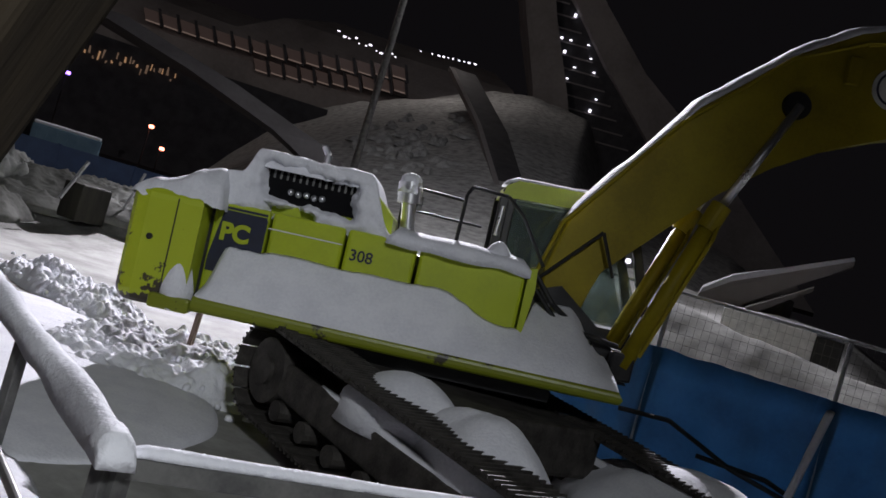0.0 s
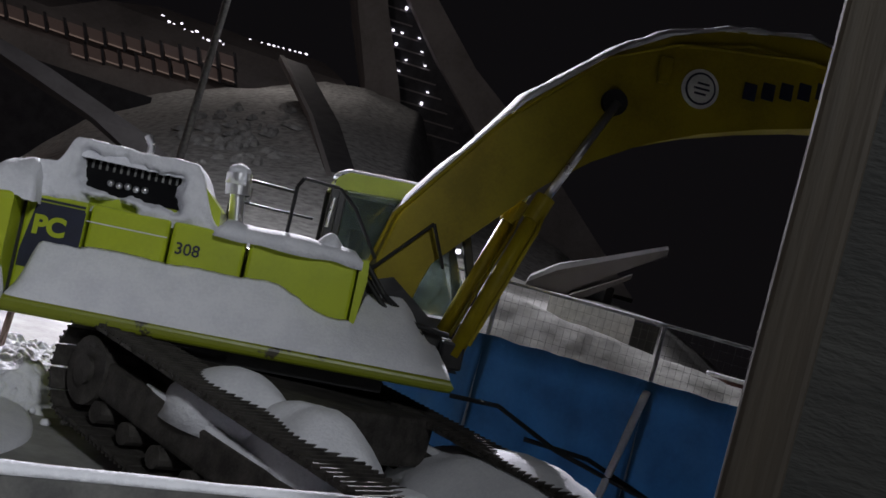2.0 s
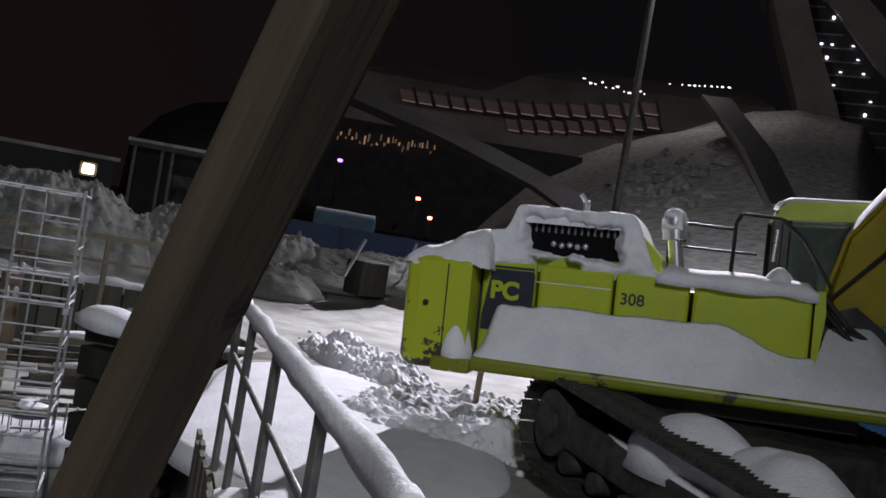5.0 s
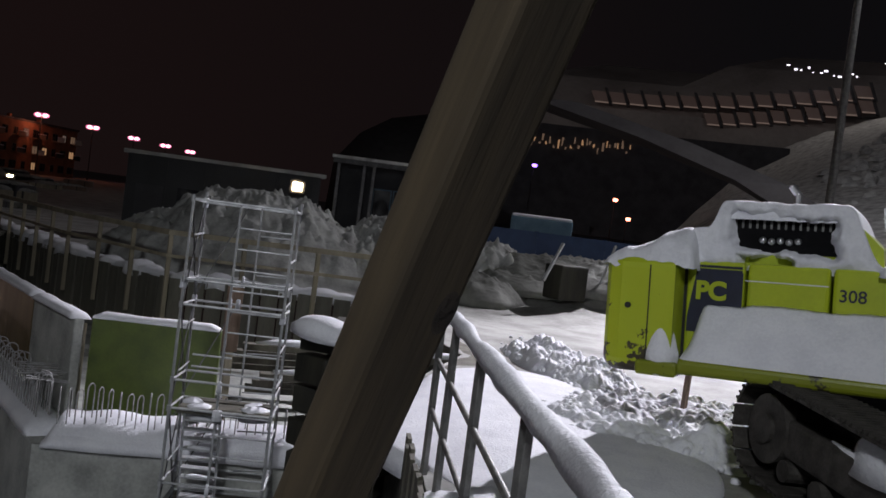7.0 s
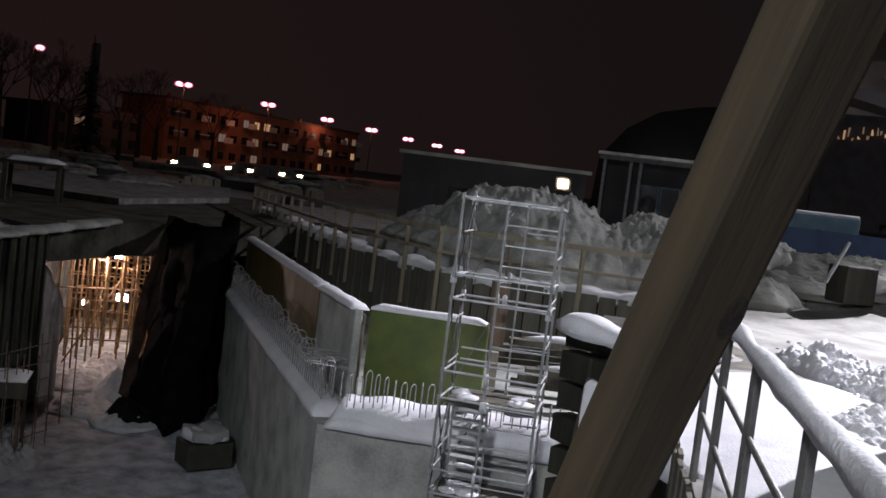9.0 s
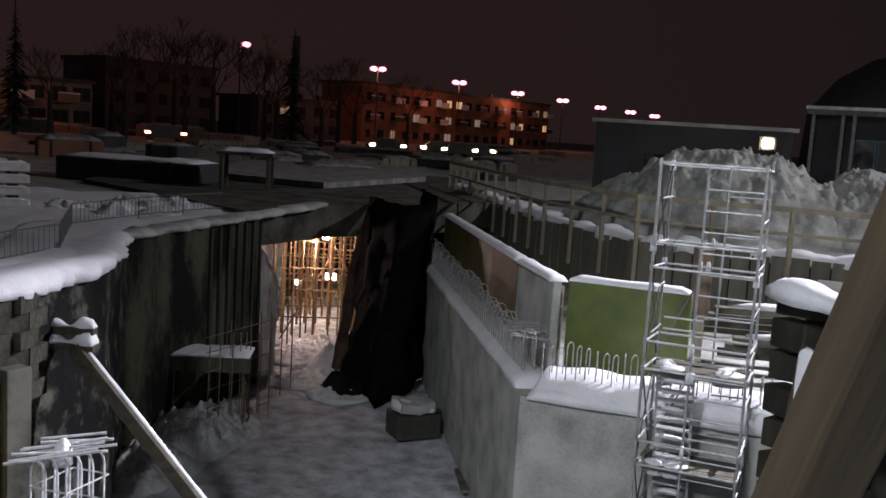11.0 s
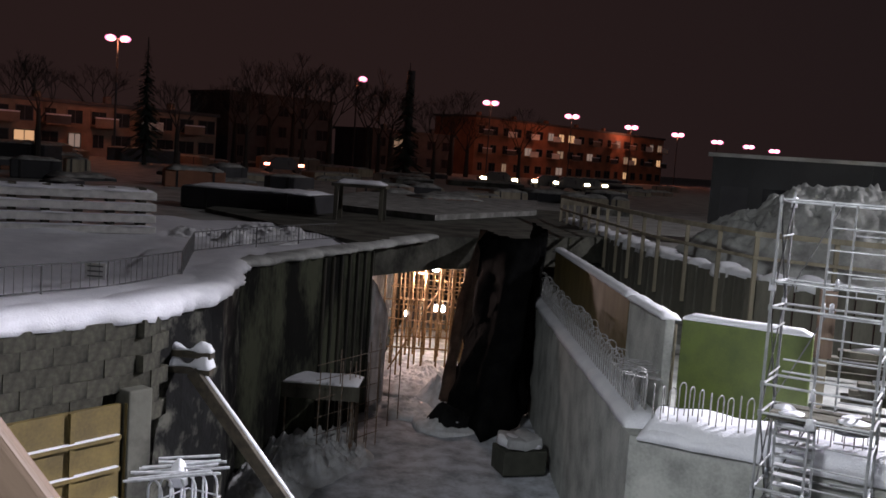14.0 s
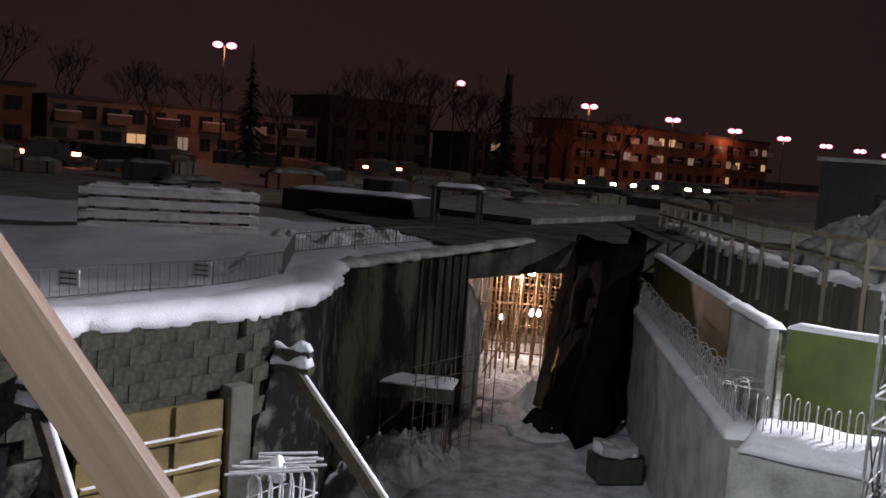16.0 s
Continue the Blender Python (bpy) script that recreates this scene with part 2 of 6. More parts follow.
GLOW_ROOF = glow("lit_roof_glazing", (1, 0.60, 0.50), 0.020)
GLOW_SILL = glow("lit_sill", (1, 0.70, 0.58), 0.10)
GLOW_DIM = glow("dim_window", (1, 0.62, 0.4), 0.10)
GLASS = bpy.data.materials.new("cab_glass")
GLASS.use_nodes = True
_g = GLASS.node_tree.nodes["Principled BSDF"]
_g.inputs["Base Color"].default_value = (0.30, 0.36, 0.34, 1)
_g.inputs["Roughness"].default_value = 0.05
_g.inputs["Transmission Weight"].default_value = 0.9
PANE = mat("dark_window_glass", (0.02, 0.02, 0.025), None, 0.12, 0, 3, 0.0)


# ---- mesh helpers ----
def part(name, bm, material, parent=None, label="", smooth=False):
    bmesh.ops.recalc_face_normals(bm, faces=bm.faces)
    me = bpy.data.meshes.new(name)
    bm.to_mesh(me)
    bm.free()
    me.materials.append(material)
    if smooth:
        me.polygons.foreach_set("use_smooth", [True] * len(me.polygons))
    ob = new(name, me)
    ob.parent = parent
    if label:
        ob["label"] = label
    return ob


def share(name, mesh, m, parent=None):
    ob = new(name, mesh)
    ob.parent = parent
    ob.matrix_basis = m
    return ob


def thing(name, label, category, m=None, group="", kind=""):
    ob = new(name)
    ob.empty_display_size = 0.2
    if m is not None:
        ob.matrix_world = m
    return tagged(ob, label, category, group, kind)


def box(bm, c, s, m=None, bevel=0.0):
    mm = (m or Matrix()) @ Matrix.Translation(c) @ Matrix.Diagonal((*s, 1))
    r = bmesh.ops.create_cube(bm, size=1, matrix=mm)
    if bevel:
        ed = list({e for v in r["verts"] for e in v.link_edges})
        bmesh.ops.bevel(bm, geom=ed, offset=bevel, segments=2, affect="EDGES", profile=0.5)
    return bm


def axis_m(p, q, up=(0, 0, 1)):
    """A frame at p whose z axis points to q."""
    p, q = Vector(p), Vector(q)
    z = (q - p).normalized()
    u = Vector(up)
    if abs(z.dot(u)) > 0.98:
        u = Vector((1, 0, 0))
    x = u.cross(z).normalized()
    y = z.cross(x)
    return Matrix.Translation(p) @ Matrix((x, y, z)).transposed().to_4x4(), (q - p).length


def beam(bm, p, q, w, h, bevel=0.0):
    m, ln = axis_m(p, q)
    return box(bm, (0, 0, ln / 2), (w, h, ln), m, bevel)


def tube(bm, p, q, r, n=8, r2=None):
    m, ln = axis_m(p, q)
    bmesh.ops.create_cone(bm, cap_ends=True, segments=n, radius1=r, radius2=r if r2 is None else r2, depth=ln, matrix=m @ Matrix.Translation((0, 0, ln / 2)))
    return bm


def pipe(bm, pts, r, n=6):
    for a, b in zip(pts, pts[1:]):
        tube(bm, a, b, r, n)
    return bm


def prism(bm, outline, a, b, m=None, flat="y"):
    """A solid from an outline; flat y: outline in x, z from y=a to y=b; flat z: outline in x, y from z=a to z=b."""
    m = m or Matrix()
    lo, hi = [], []
    for u, v in outline:
        lo.append(bm.verts.new(m @ (Vector((u, a, v)) if flat == "y" else Vector((u, v, a)))))
        hi.append(bm.verts.new(m @ (Vector((u, b, v)) if flat == "y" else Vector((u, v, b)))))
    bm.faces.new(lo)
    bm.faces.new(hi[::-1])
    k = len(lo)
    for i in range(k):
        bm.faces.new((lo[i], hi[i], hi[(i + 1) % k], lo[(i + 1) % k]))
    return bm


def nz(x, y, z=0.0, s=1.0):
    return noise.noise(Vector((x * s, y * s, z * s)))


def mound(bm, c, rx, ry, h, turn=0.0, seed=0.0, rough=0.15, rings=10, seg=28, power=1.0, lumps=2.0, clods=0.0):
    """A heap with a wavy outline and lumps of its own, resting at c; clods adds broken blocks."""
    ca, sa = math.cos(radians(turn)), math.sin(radians(turn))
    top = bm.verts.new((c[0], c[1], c[2] + h))
    last = None
    for i in range(1, rings + 1):
        f = i / rings
        ring = []
        for j in range(seg):
            a = 2 * math.pi * j / seg
            wob = 1 + 0.28 * nz(math.cos(a) * 1.3 + seed, math.sin(a) * 1.3, seed)
            x, y = rx * f * wob * math.cos(a), ry * f * wob * math.sin(a)
            z = h * max(0.0, math.cos(f * math.pi / 2)) ** power
            fade = min(1.0, 4 * f) * min(1.0, 3 * (1 - f))
            z += rough * h * fade * (0.9 * nz(x * lumps * 0.45 + seed, y * lumps * 0.45, seed + 7) + 0.45 * nz(x * lumps * 1.4, y * lumps * 1.4, seed) + 0.22 * nz(x * lumps * 4, y * lumps * 4, seed))
            if clods:
                z += clods * fade * sum(w * max(0.0, 0.4 - noise.voronoi(Vector((x * q, y * q, seed)))[0][0]) for w, q in ((1.6, 1.5), (0.9, 3.3), (0.45, 7.0)))
            if i == rings:
                z = -0.12
            ring.append(bm.verts.new((c[0] + x * ca - y * sa, c[1] + x * sa + y * ca, c[2] + z)))
        for j in range(seg):
            k = (j + 1) % seg
            if last is None:
                bm.faces.new((top, ring[j], ring[k]))
            else:
                bm.faces.new((last[j], ring[j], ring[k], last[k]))
        last = ring
    bm.faces.new(last[::-1])
    return bm


def resample(pts, step):
    out = []
    for a, b in zip(pts, pts[1:]):
        a, b = Vector(a), Vector(b)
        n = max(1, int((b - a).length / step))
        out += [a.lerp(b, i / n) for i in range(n)]
    return out + [Vector(pts[-1])]


def snow_strip(bm, pts, w, h, step=0.25, seed=0.0, wob=0.25, side=None, seg=8, droop=0.0):
    """A rounded cap of snow along a line; w wide, h high; droop lets the rims hang."""
    line = resample(pts, step)
    rows = []
    for i, p in enumerate(line):
        d = (line[min(i + 1, len(line) - 1)] - line[max(i - 1, 0)])
        n = Vector((-d.y, d.x, 0))
        n = n.normalized() if n.length > 1e-6 else Vector((1, 0, 0))
        f = 1 + wob * nz(p.x * 1.7 + seed, p.y * 1.7, p.z) + 0.5 * wob * nz(p.x * 5, p.y * 5 + seed)
        g = 0.35 if i in (0, len(line) - 1) else 1.0
        row = []
        for k in range(seg + 1):
            a = math.pi * k / seg
            off = n * (math.cos(a) * w / 2 * f)
            up = math.sin(a) ** 0.7 * h * f * g - (droop * (1 + nz(p.x * 3, p.y * 3, seed)) if k in (0, seg) else 0)
            row.append(bm.verts.new(p + off + Vector((0, 0, up))))
        rows.append(row)
    for r, s in zip(rows, rows[1:]):
        for k in range(seg):
            bm.faces.new((r[k], s[k], s[k + 1], r[k + 1]))
        bm.faces.new((r[0], r[seg], s[seg], s[0]))
    bm.faces.new(rows[0])
    bm.faces.new(rows[-1][::-1])
    return bm


def B():
    return bmesh.new()


def polar(azimuth, d, z=0.0):
    a = radians(azimuth)
    return Vector((-math.sin(a) * d, math.cos(a) * d, z))


def blanket(bm, xs, ys, top, base, rim=0.12):
    """A blanket of snow over a rectangle, its rims rounded down to base."""
    grid = []
    for x in xs:
        col = []
        for y in ys:
            e = min(x - xs[0], xs[-1] - x, y - ys[0], ys[-1] - y)
            f = math.sqrt(max(0.0, 1 - (1 - min(1.0, e / rim)) ** 2))
            b = base(x, y)
            col.append(bm.verts.new((x, y, b + (top(x, y) - b) * f)))
        grid.append(col)
    for i in range(len(xs) - 1):
        for j in range(len(ys) - 1):
            bm.faces.new((grid[i][j], grid[i + 1][j], grid[i + 1][j + 1], grid[i][j + 1]))
    return bm


# ---- ground and pit ----
PIT = [(-9, 4.5), (-5.5, 1.0), (1.2, 0.9), (1.72, 1.5), (4.25, 6.5), (5.6, 9.6), (8.6, 12.5), (10.0, 17.6), (5.9, 19.95), (4.66, 24.3),
       (3.9, 30.0), (1.2, 29.0), (-1.5, 28.4), (-2.54, 22.6), (-4.38, 17.03), (-3.75, 13.66), (-4.17, 11.6), (-4.93, 10.5)]
FLOOR = -4.1
LEDGE = -1.3


def inside(x, y, poly):
    hit = False
    for (x1, y1), (x2, y2) in zip(poly, poly[1:] + poly[:1]):
        if (y1 > y) != (y2 > y) and x < (x2 - x1) * (y - y1) / (y2 - y1) + x1:
            hit = not hit
    return hit


def smooth(a, b, v):
    f = min(1.0, max(0.0, (v - a) / (b - a)))
    return f * f * (3 - 2 * f)


def height(x, y):
    d = math.hypot(x, y)
    az = math.degrees(math.atan2(-x, y))
    z = 0.10 * nz(x * 0.35, y * 0.35) + 0.04 * nz(x * 1.3, y * 1.3)
    # the platform on which the camera stands
    z += 0.5 * smooth(3.4, 1.2, math.hypot(x + 0.3, y + 1.0))
    # the slope up to the stadium, beyond the excavator
    side = smooth(-49, -57, az) * smooth(-98, -80, az)
    z += side * (1.2 * smooth(17, 40, d) + 0.6 * nz(x * 0.2, y * 0.2) * smooth(16, 24, d))
    # the bank behind the mesh fence
    z += 2.6 * smooth(18, 32, d) * smooth(-64, -71, az) * smooth(-98, -82, az)
    # the bank before the blue hoarding
    z += 1.25 * smooth(-28, -36, az) * smooth(-60, -50, az) * smooth(23, 28, d)
    # ground falls a little towards the camera in front of the tracks
    z -= 0.35 * smooth(9.5, 5.0, d) * smooth(-46, -60, az)
    return z


CREST_AZ = (-92, -84, -78, -72, -69.5, -67.5, -64, -61, -58, -55, -52, -49, -46)
CREST = (0.5, 5.0, 12.5, 16.0, 17.0, 25.5, 26.2, 25.0, 22.8, 20.0, 16.5, 12.5, 4.0)


def hill(az, d):
    """Height of the snowy hillside below the stadium."""
    top = float(np.interp(az, CREST_AZ, CREST))
    p = polar(az, d)
    f = min(1.0, max(0.0, (d - 40) / 88))
    return 0.6 + (top - 0.6) * (0.75 * f + 0.25 * f * f * (3 - 2 * f)) + f * (1.1 * nz(p.x * 0.06, p.y * 0.06) + 0.45 * nz(p.x * 0.22, p.y * 0.22) + 0.2 * nz(p.x * 0.7, p.y * 0.7))


def hillside():
    bm = B()
    azs, ds = np.arange(-92, -45.9, 0.3), np.arange(38, 128.1, 0.9)
    grid = [[bm.verts.new(polar(a, d, hill(a, d) - (2.5 if d < 39 else 0.0))) for d in ds] for a in azs]
    for g, h in zip(grid, grid[1:]):
        for j in range(len(ds) - 1):
            bm.faces.new((g[j], h[j], h[j + 1], g[j + 1]))
    tagged(part("hillside", bm, SNOW_DIRTY, smooth=True), "snowy hillside rising to the stadium", "hillside", kind="structure")


hillside()


def ground():
    rnd = random.Random(4)
    pts, edges = [], []
    for i, (x, y) in enumerate(PIT):
        pts.append((x, y))
        edges.append((i, (i + 1) % len(PIT)))
    for x in np.arange(-16, 30, 0.6):
        for y in np.arange(-12, 34, 0.6):
            pts.append((x + rnd.uniform(-0.2, 0.2), y + rnd.uniform(-0.2, 0.2)))
    for d in (36, 42, 50, 60, 75, 95, 130, 200, 400, 900, 2500):
        for k in range(90):
            a = 2 * math.pi * (k + rnd.random() * 0.5) / 90
            x, y = d * math.sin(a), d * math.cos(a)
            if not (-16 < x < 30 and -12 < y < 34):
                pts.append((x, y))
    vs, _, fs, *_ = geometry.delaunay_2d_cdt([Vector(p) for p in pts], edges, [], 0, 1e-4)
    bm = B()
    bv = [bm.verts.new((v.x, v.y, height(v.x, v.y) if not any(abs(v.x - x) + abs(v.y - y) < 1e-3 for x, y in PIT) else 0)) for v in vs]
    for f in fs:
        c = sum((vs[i] for i in f), Vector((0, 0))) / len(f)
        if not inside(c.x, c.y, PIT):
            bm.faces.new([bv[i] for i in f])
    tagged(part("ground", bm, PACKED, smooth=True), "packed snow over the building site and the streets beyond", "ground", kind="structure")


ground()


def wall_strip(bm, pts, z0, z1, thick, step=0.5, rough=0.0, rows=6, seed=0.0):
    """A wall along a line, uneven on its face, thick to the line's right."""
    line = resample([(*p, 0) for p in pts], step)
    front, back = [], []
    for i, p in enumerate(line):
        d = line[min(i + 1, len(line) - 1)] - line[max(i - 1, 0)]
        n = Vector((d.y, -d.x, 0)).normalized()
        col = []
        for k in range(rows + 1):
            z = z0 + (z1 - z0) * k / rows
            e = rough * (nz(p.x * 0.8 + seed, p.y * 0.8, z * 0.8) + 0.5 * nz(p.x * 2.5, p.y * 2.5 + seed, z * 2.5)) if k < rows else 0
            col.append(bm.verts.new((p.x - n.x * e, p.y - n.y * e, z)))
        front.append(col)
        back.append([bm.verts.new((p.x + n.x * thick, p.y + n.y * thick, z)) for z in (z0, z1)])
    for i in range(len(line) - 1):
        for k in range(rows):
            bm.faces.new((front[i][k], front[i + 1][k], front[i + 1][k + 1], front[i][k + 1]))
        bm.faces.new((front[i][rows], front[i + 1][rows], back[i + 1][1], back[i][1]))
        bm.faces.new((back[i][1], back[i + 1][1], back[i + 1][0], back[i][0]))
        bm.faces.new((back[i][0], back[i + 1][0], front[i + 1][0], front[i][0]))
    for i in (0, len(line) - 1):
        bm.faces.new([*front[i], back[i][1], back[i][0]])
    return bm


bm = B()
rnd = random.Random(2)
NI, NJ = 110, 165
for i in range(NI):
    for j in range(NJ):
        x, y = -12 + i * 0.22, -1 + j * 0.25
        tread = 0.07 * abs(nz(x * 1.6, y * 1.6, 3.0)) + 0.05 * nz(x * 3.4, y * 3.4, 5.0)
        bm.verts.new((x, y, FLOOR + 0.14 * nz(x * 0.6, y * 0.55) + tread - 0.06))
bm.verts.ensure_lookup_table()
for i in range(NI - 1):
    for j in range(NJ - 1):
        a = i * NJ + j
        bm.faces.new([bm.verts[k] for k in (a, a + NJ, a + NJ + 1, a + 1)])
tagged(part("pit_floor", bm, PITSNOW, smooth=True), "trampled dirty snow on the floor of the pit", "floor", kind="structure")

# walls of the pit: each runs so that its body lies in the earth
tagged(part("wall_left", wall_strip(B(), [(-4.38, 17.03), (-3.75, 13.66), (-4.17, 11.6), (-4.93, 10.5), (-9, 4.5)], FLOOR - 0.3, -0.02, 0.8, 0.3, 0.11, 14), ROCK, smooth=False),
       "rough dark rock and old concrete wall of the pit", "wall", kind="structure")
tagged(part("wall_left_far", wall_strip(B(), [(-2.54, 22.6), (-4.38, 17.03)], FLOOR - 0.3, -0.02, 0.8, 0.4, 0.03, 8), STAIN),
       "smooth stained concrete wall with dark streaks", "wall", kind="structure")
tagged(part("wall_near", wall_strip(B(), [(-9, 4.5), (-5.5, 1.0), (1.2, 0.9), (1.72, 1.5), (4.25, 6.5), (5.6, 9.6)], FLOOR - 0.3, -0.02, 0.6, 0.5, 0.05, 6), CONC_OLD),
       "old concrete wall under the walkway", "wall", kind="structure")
tagged(part("wall_right", wall_strip(B(), [(5.6, 9.6), (8.6, 12.5), (10.0, 17.6)], FLOOR - 0.3, -0.02, 0.5, 0.5, 0.05, 6), WOODDARK),
       "dark retaining wall of stacked timber", "wall", kind="structure")

# concrete wall with its ledge
LEDGE_PLAN = [(2.19, 12.39), (5.55, 10.95), (5.7, 9.75), (8.55, 12.55), (9.9, 17.55), (5.85, 19.9), (4.6, 24.3), (3.85, 29.9), (1.36, 27.0)]
tagged(part("wall_concrete", prism(B(), LEDGE_PLAN, FLOOR - 0.3, LEDGE, flat="z"), CONCRETE), "new grey concrete wall with board marks and stains", "wall", kind="structure")
bm = B()
for a, b, w in (((1.64, 26.0), (2.46, 12.75), 0.6), ((2.36, 12.5), (5.5, 11.15), 0.55)):
    snow_strip(bm, [(*a, LEDGE - 0.02), (*b, LEDGE - 0.02)], w, 0.2, 0.15, 1.0, 0.1)
snow_strip(bm, [(2.5, 12.78, LEDGE - 0.03), (5.6, 11.42, LEDGE - 0.03)], 1.12, 0.4, 0.12, 5.0, 0.12, seg=14)
tagged(part("ledge_snow", bm, SNOW, smooth=True), "fresh snow lying on the concrete ledge", "snow", kind="stuff")

def courses():
    wall = bpy.data.objects["wall_left"]
    sb = B()
    box(sb, (0, 0, 0), (0.388, 0.3, 0.2235), bevel=0.005)
    st = part("stone", sb, STONES, wall)
    data = st.data
    bpy.data.objects.remove(st)
    rnd = random.Random(91)
    run = resample([(-4.05, 12.0, 0), (-4.13, 11.6, 0), (-4.89, 10.5, 0), (-7.6, 6.5, 0)], 0.39)
    for r in range(6):
        for a, b in zip(run, run[1:]):
            if rnd.random() < (0.0 if r < 3 else 0.2 * (r - 2)):
                continue
            d = b - a
            n = Vector((d.y, -d.x, 0)).normalized()
            c = a.lerp(b, 0.5 if r % 2 else 1.0) - n * (-0.10 + rnd.uniform(-0.006, 0.006))
            m = Matrix.Translation((c.x, c.y, -0.17 - 0.225 * r)) @ Matrix.Rotation(math.atan2(d.y, d.x), 4, "Z") @ pose(0, 0, 0, rnd.uniform(-1, 1), rnd.uniform(-0.6, 0.6), rnd.uniform(-1, 1))
            share("stone", data, m @ Matrix.Diagonal((d.length / 0.392, 1, 1, 1)), wall)


courses()

# deck over the tunnel, its ceiling and side
bm = B()
prism(bm, [(-2.9, 22.2), (-1.1, 25.2), (1.5, 27.2), (3.9, 29.9), (4.2, 46), (-9, 46), (-9, 30)], -0.75, 0.12, flat="z")
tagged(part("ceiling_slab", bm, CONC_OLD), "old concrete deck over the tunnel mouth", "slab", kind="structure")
# third box is an added blocker that keeps tunnel light off the planks
bm = B()
for c, s in (((-3.0, 33, -2.4), (0.4, 18, 3.4)), ((3.6, 36, -2.4), (0.4, 14, 3.4)), ((1.28, 28.6, -2.45), (0.12, 4.2, 3.4)), ((0, 41.5, -2.4), (8, 0.4, 3.4))):
    box(bm, c, s)
tagged(part("wall_tunnel", bm, ROCK), "dark rough walls inside the tunnel", "wall", kind="structure")
bm = B()
prism(bm, [(-7.4, 35.5), (-6, 48), (3, 52), (2.3, 40), (-1.6, 31.6), (-4.2, 33.0)], 0.14, 0.34, flat="z")
tagged(part("snow_deck", bm, GRIT), "raised deck covered with grey snow", "slab", kind="structure")

# snow along the left rim: a wide sheet with a rounded, hanging lip
def rim(bm, pts, wide, seed, thick=1.0):
    line = resample(pts, 0.14)
    rows = []
    for i, p in enumerate(line):
        d = line[min(i + 2, len(line) - 1)] - line[max(i - 2, 0)]
        n = Vector((-d.y, d.x, 0)).normalized()
        w = 1 + 0.25 * nz(p.x * 0.9 + seed, p.y * 0.9) + 0.12 * nz(p.x * 3, p.y * 3, seed)
        h = thick * (1 - 0.4 * smooth(10.5, 17.2, p.y)) + 0.3 * nz(p.x * 0.7, p.y * 0.7, seed) + 0.15 * nz(p.x * 4, p.y * 4, seed)
        lip = 0.16 * nz(p.x * 2.2, p.y * 2.2, seed + 3) + 0.13 * nz(p.x * 6, p.y * 6, seed + 5)
        row = []
        for off, z in ((wide, -0.02), (wide * 0.7, 0.09), (wide * 0.4, 0.16), (wide * 0.15, 0.2), (0.02, 0.18), (-0.09, 0.11), (-0.13 - lip, 0.0), (-0.10 - lip, -0.1), (0.0, -0.13), (0.2, -0.05)):
            row.append(bm.verts.new((p.x + n.x * off * w, p.y + n.y * off * w, p.z + z * h + 0.015 * nz(p.x * 6, p.y * 6, off * 5))))
        rows.append(row)
    for r, t in zip(rows, rows[1:]):
        for k in range(9):
            bm.faces.new((r[k], t[k], t[k + 1], r[k + 1]))
        bm.faces.new((r[9], t[9], t[0], r[0]))
    return bm


def yard():
    bm = B()
    vs = {}
    for i in range(70):
        for j in range(90):
            x, y = -18 + 0.25 * i, 4 + 0.25 * j
            vs[i, j] = (x, y, height(x, y) + 0.05 + 0.05 * nz(x * 0.9, y * 0.9, 6.0) + 0.02 * nz(x * 3, y * 3))
    made = {}
    for i in range(69):
        for j in range(89):
            keys = [(i, j), (i + 1, j), (i + 1, j + 1), (i, j + 1)]
            if any(inside(vs[k][0] + dx, vs[k][1] + dy, PIT) for k in keys for dx, dy in ((0.12, 0), (0, -0.12))):
                continue
            for k in keys:
                if k not in made:
                    made[k] = bm.verts.new(vs[k])
            bm.faces.new([made[k] for k in keys])
    tagged(part("yard_snow", bm, SNOW, smooth=True), "smooth snow over the yard beside the pit", "snow", kind="stuff")


yard()
bm = B()
rim(bm, [(-9, 4.5, 0), (-4.93, 10.5, 0), (-4.17, 11.6, 0), (-3.75, 13.66, 0), (-4.38, 17.03, 0)], 1.2, 3.0)
tagged(part("rim_snow", bm, SNOW, smooth=True), "thick overhanging snow along the rim of the pit", "snow", kind="stuff")
bm = B()
rim(bm, [(-4.38, 17.03, 0), (-2.54, 22.6, 0), (-1.2, 25.1, 0.12)], 0.8, 8.0, 0.8)
tagged(part("rim_snow", bm, SNOW_DIRTY, smooth=True), "thin grey snow along the far rim of the pit", "snow", kind="stuff")

# timber retaining wall with planks, then its guard rail
WOODLINE = [(3.2, 37.2), (4.02, 29.6), (4.66, 24.3), (5.9, 19.95), (10.0, 17.6)]
wood_wall = thing("wall_planks", "dark timber retaining wall of upright planks", "wall", kind="structure")
pb = B()
box(pb, (0, 0, 0.72), (0.36, 0.07, 1.44), bevel=0.008)
plank_mesh = part("plank", pb, PLANKGREY, wood_wall)
plank_data = plank_mesh.data
bpy.data.objects.remove(plank_mesh)
rnd = random.Random(5)
line = resample([(*p, 0) for p in WOODLINE], 0.38)
for a, b in zip(line, line[1:]):
    if a.y > 33:
        continue
    ang = math.atan2(b.y - a.y, b.x - a.x)
    share("plank", plank_data, Matrix.Translation(((a.x + b.x) / 2, (a.y + b.y) / 2, LEDGE)) @ Matrix.Rotation(ang, 4, "Z") @ pose(0, rnd.uniform(-0.02, 0.02), rnd.uniform(-0.05, 0.0), rnd.uniform(-1, 1)), wood_wall)
bm = B()
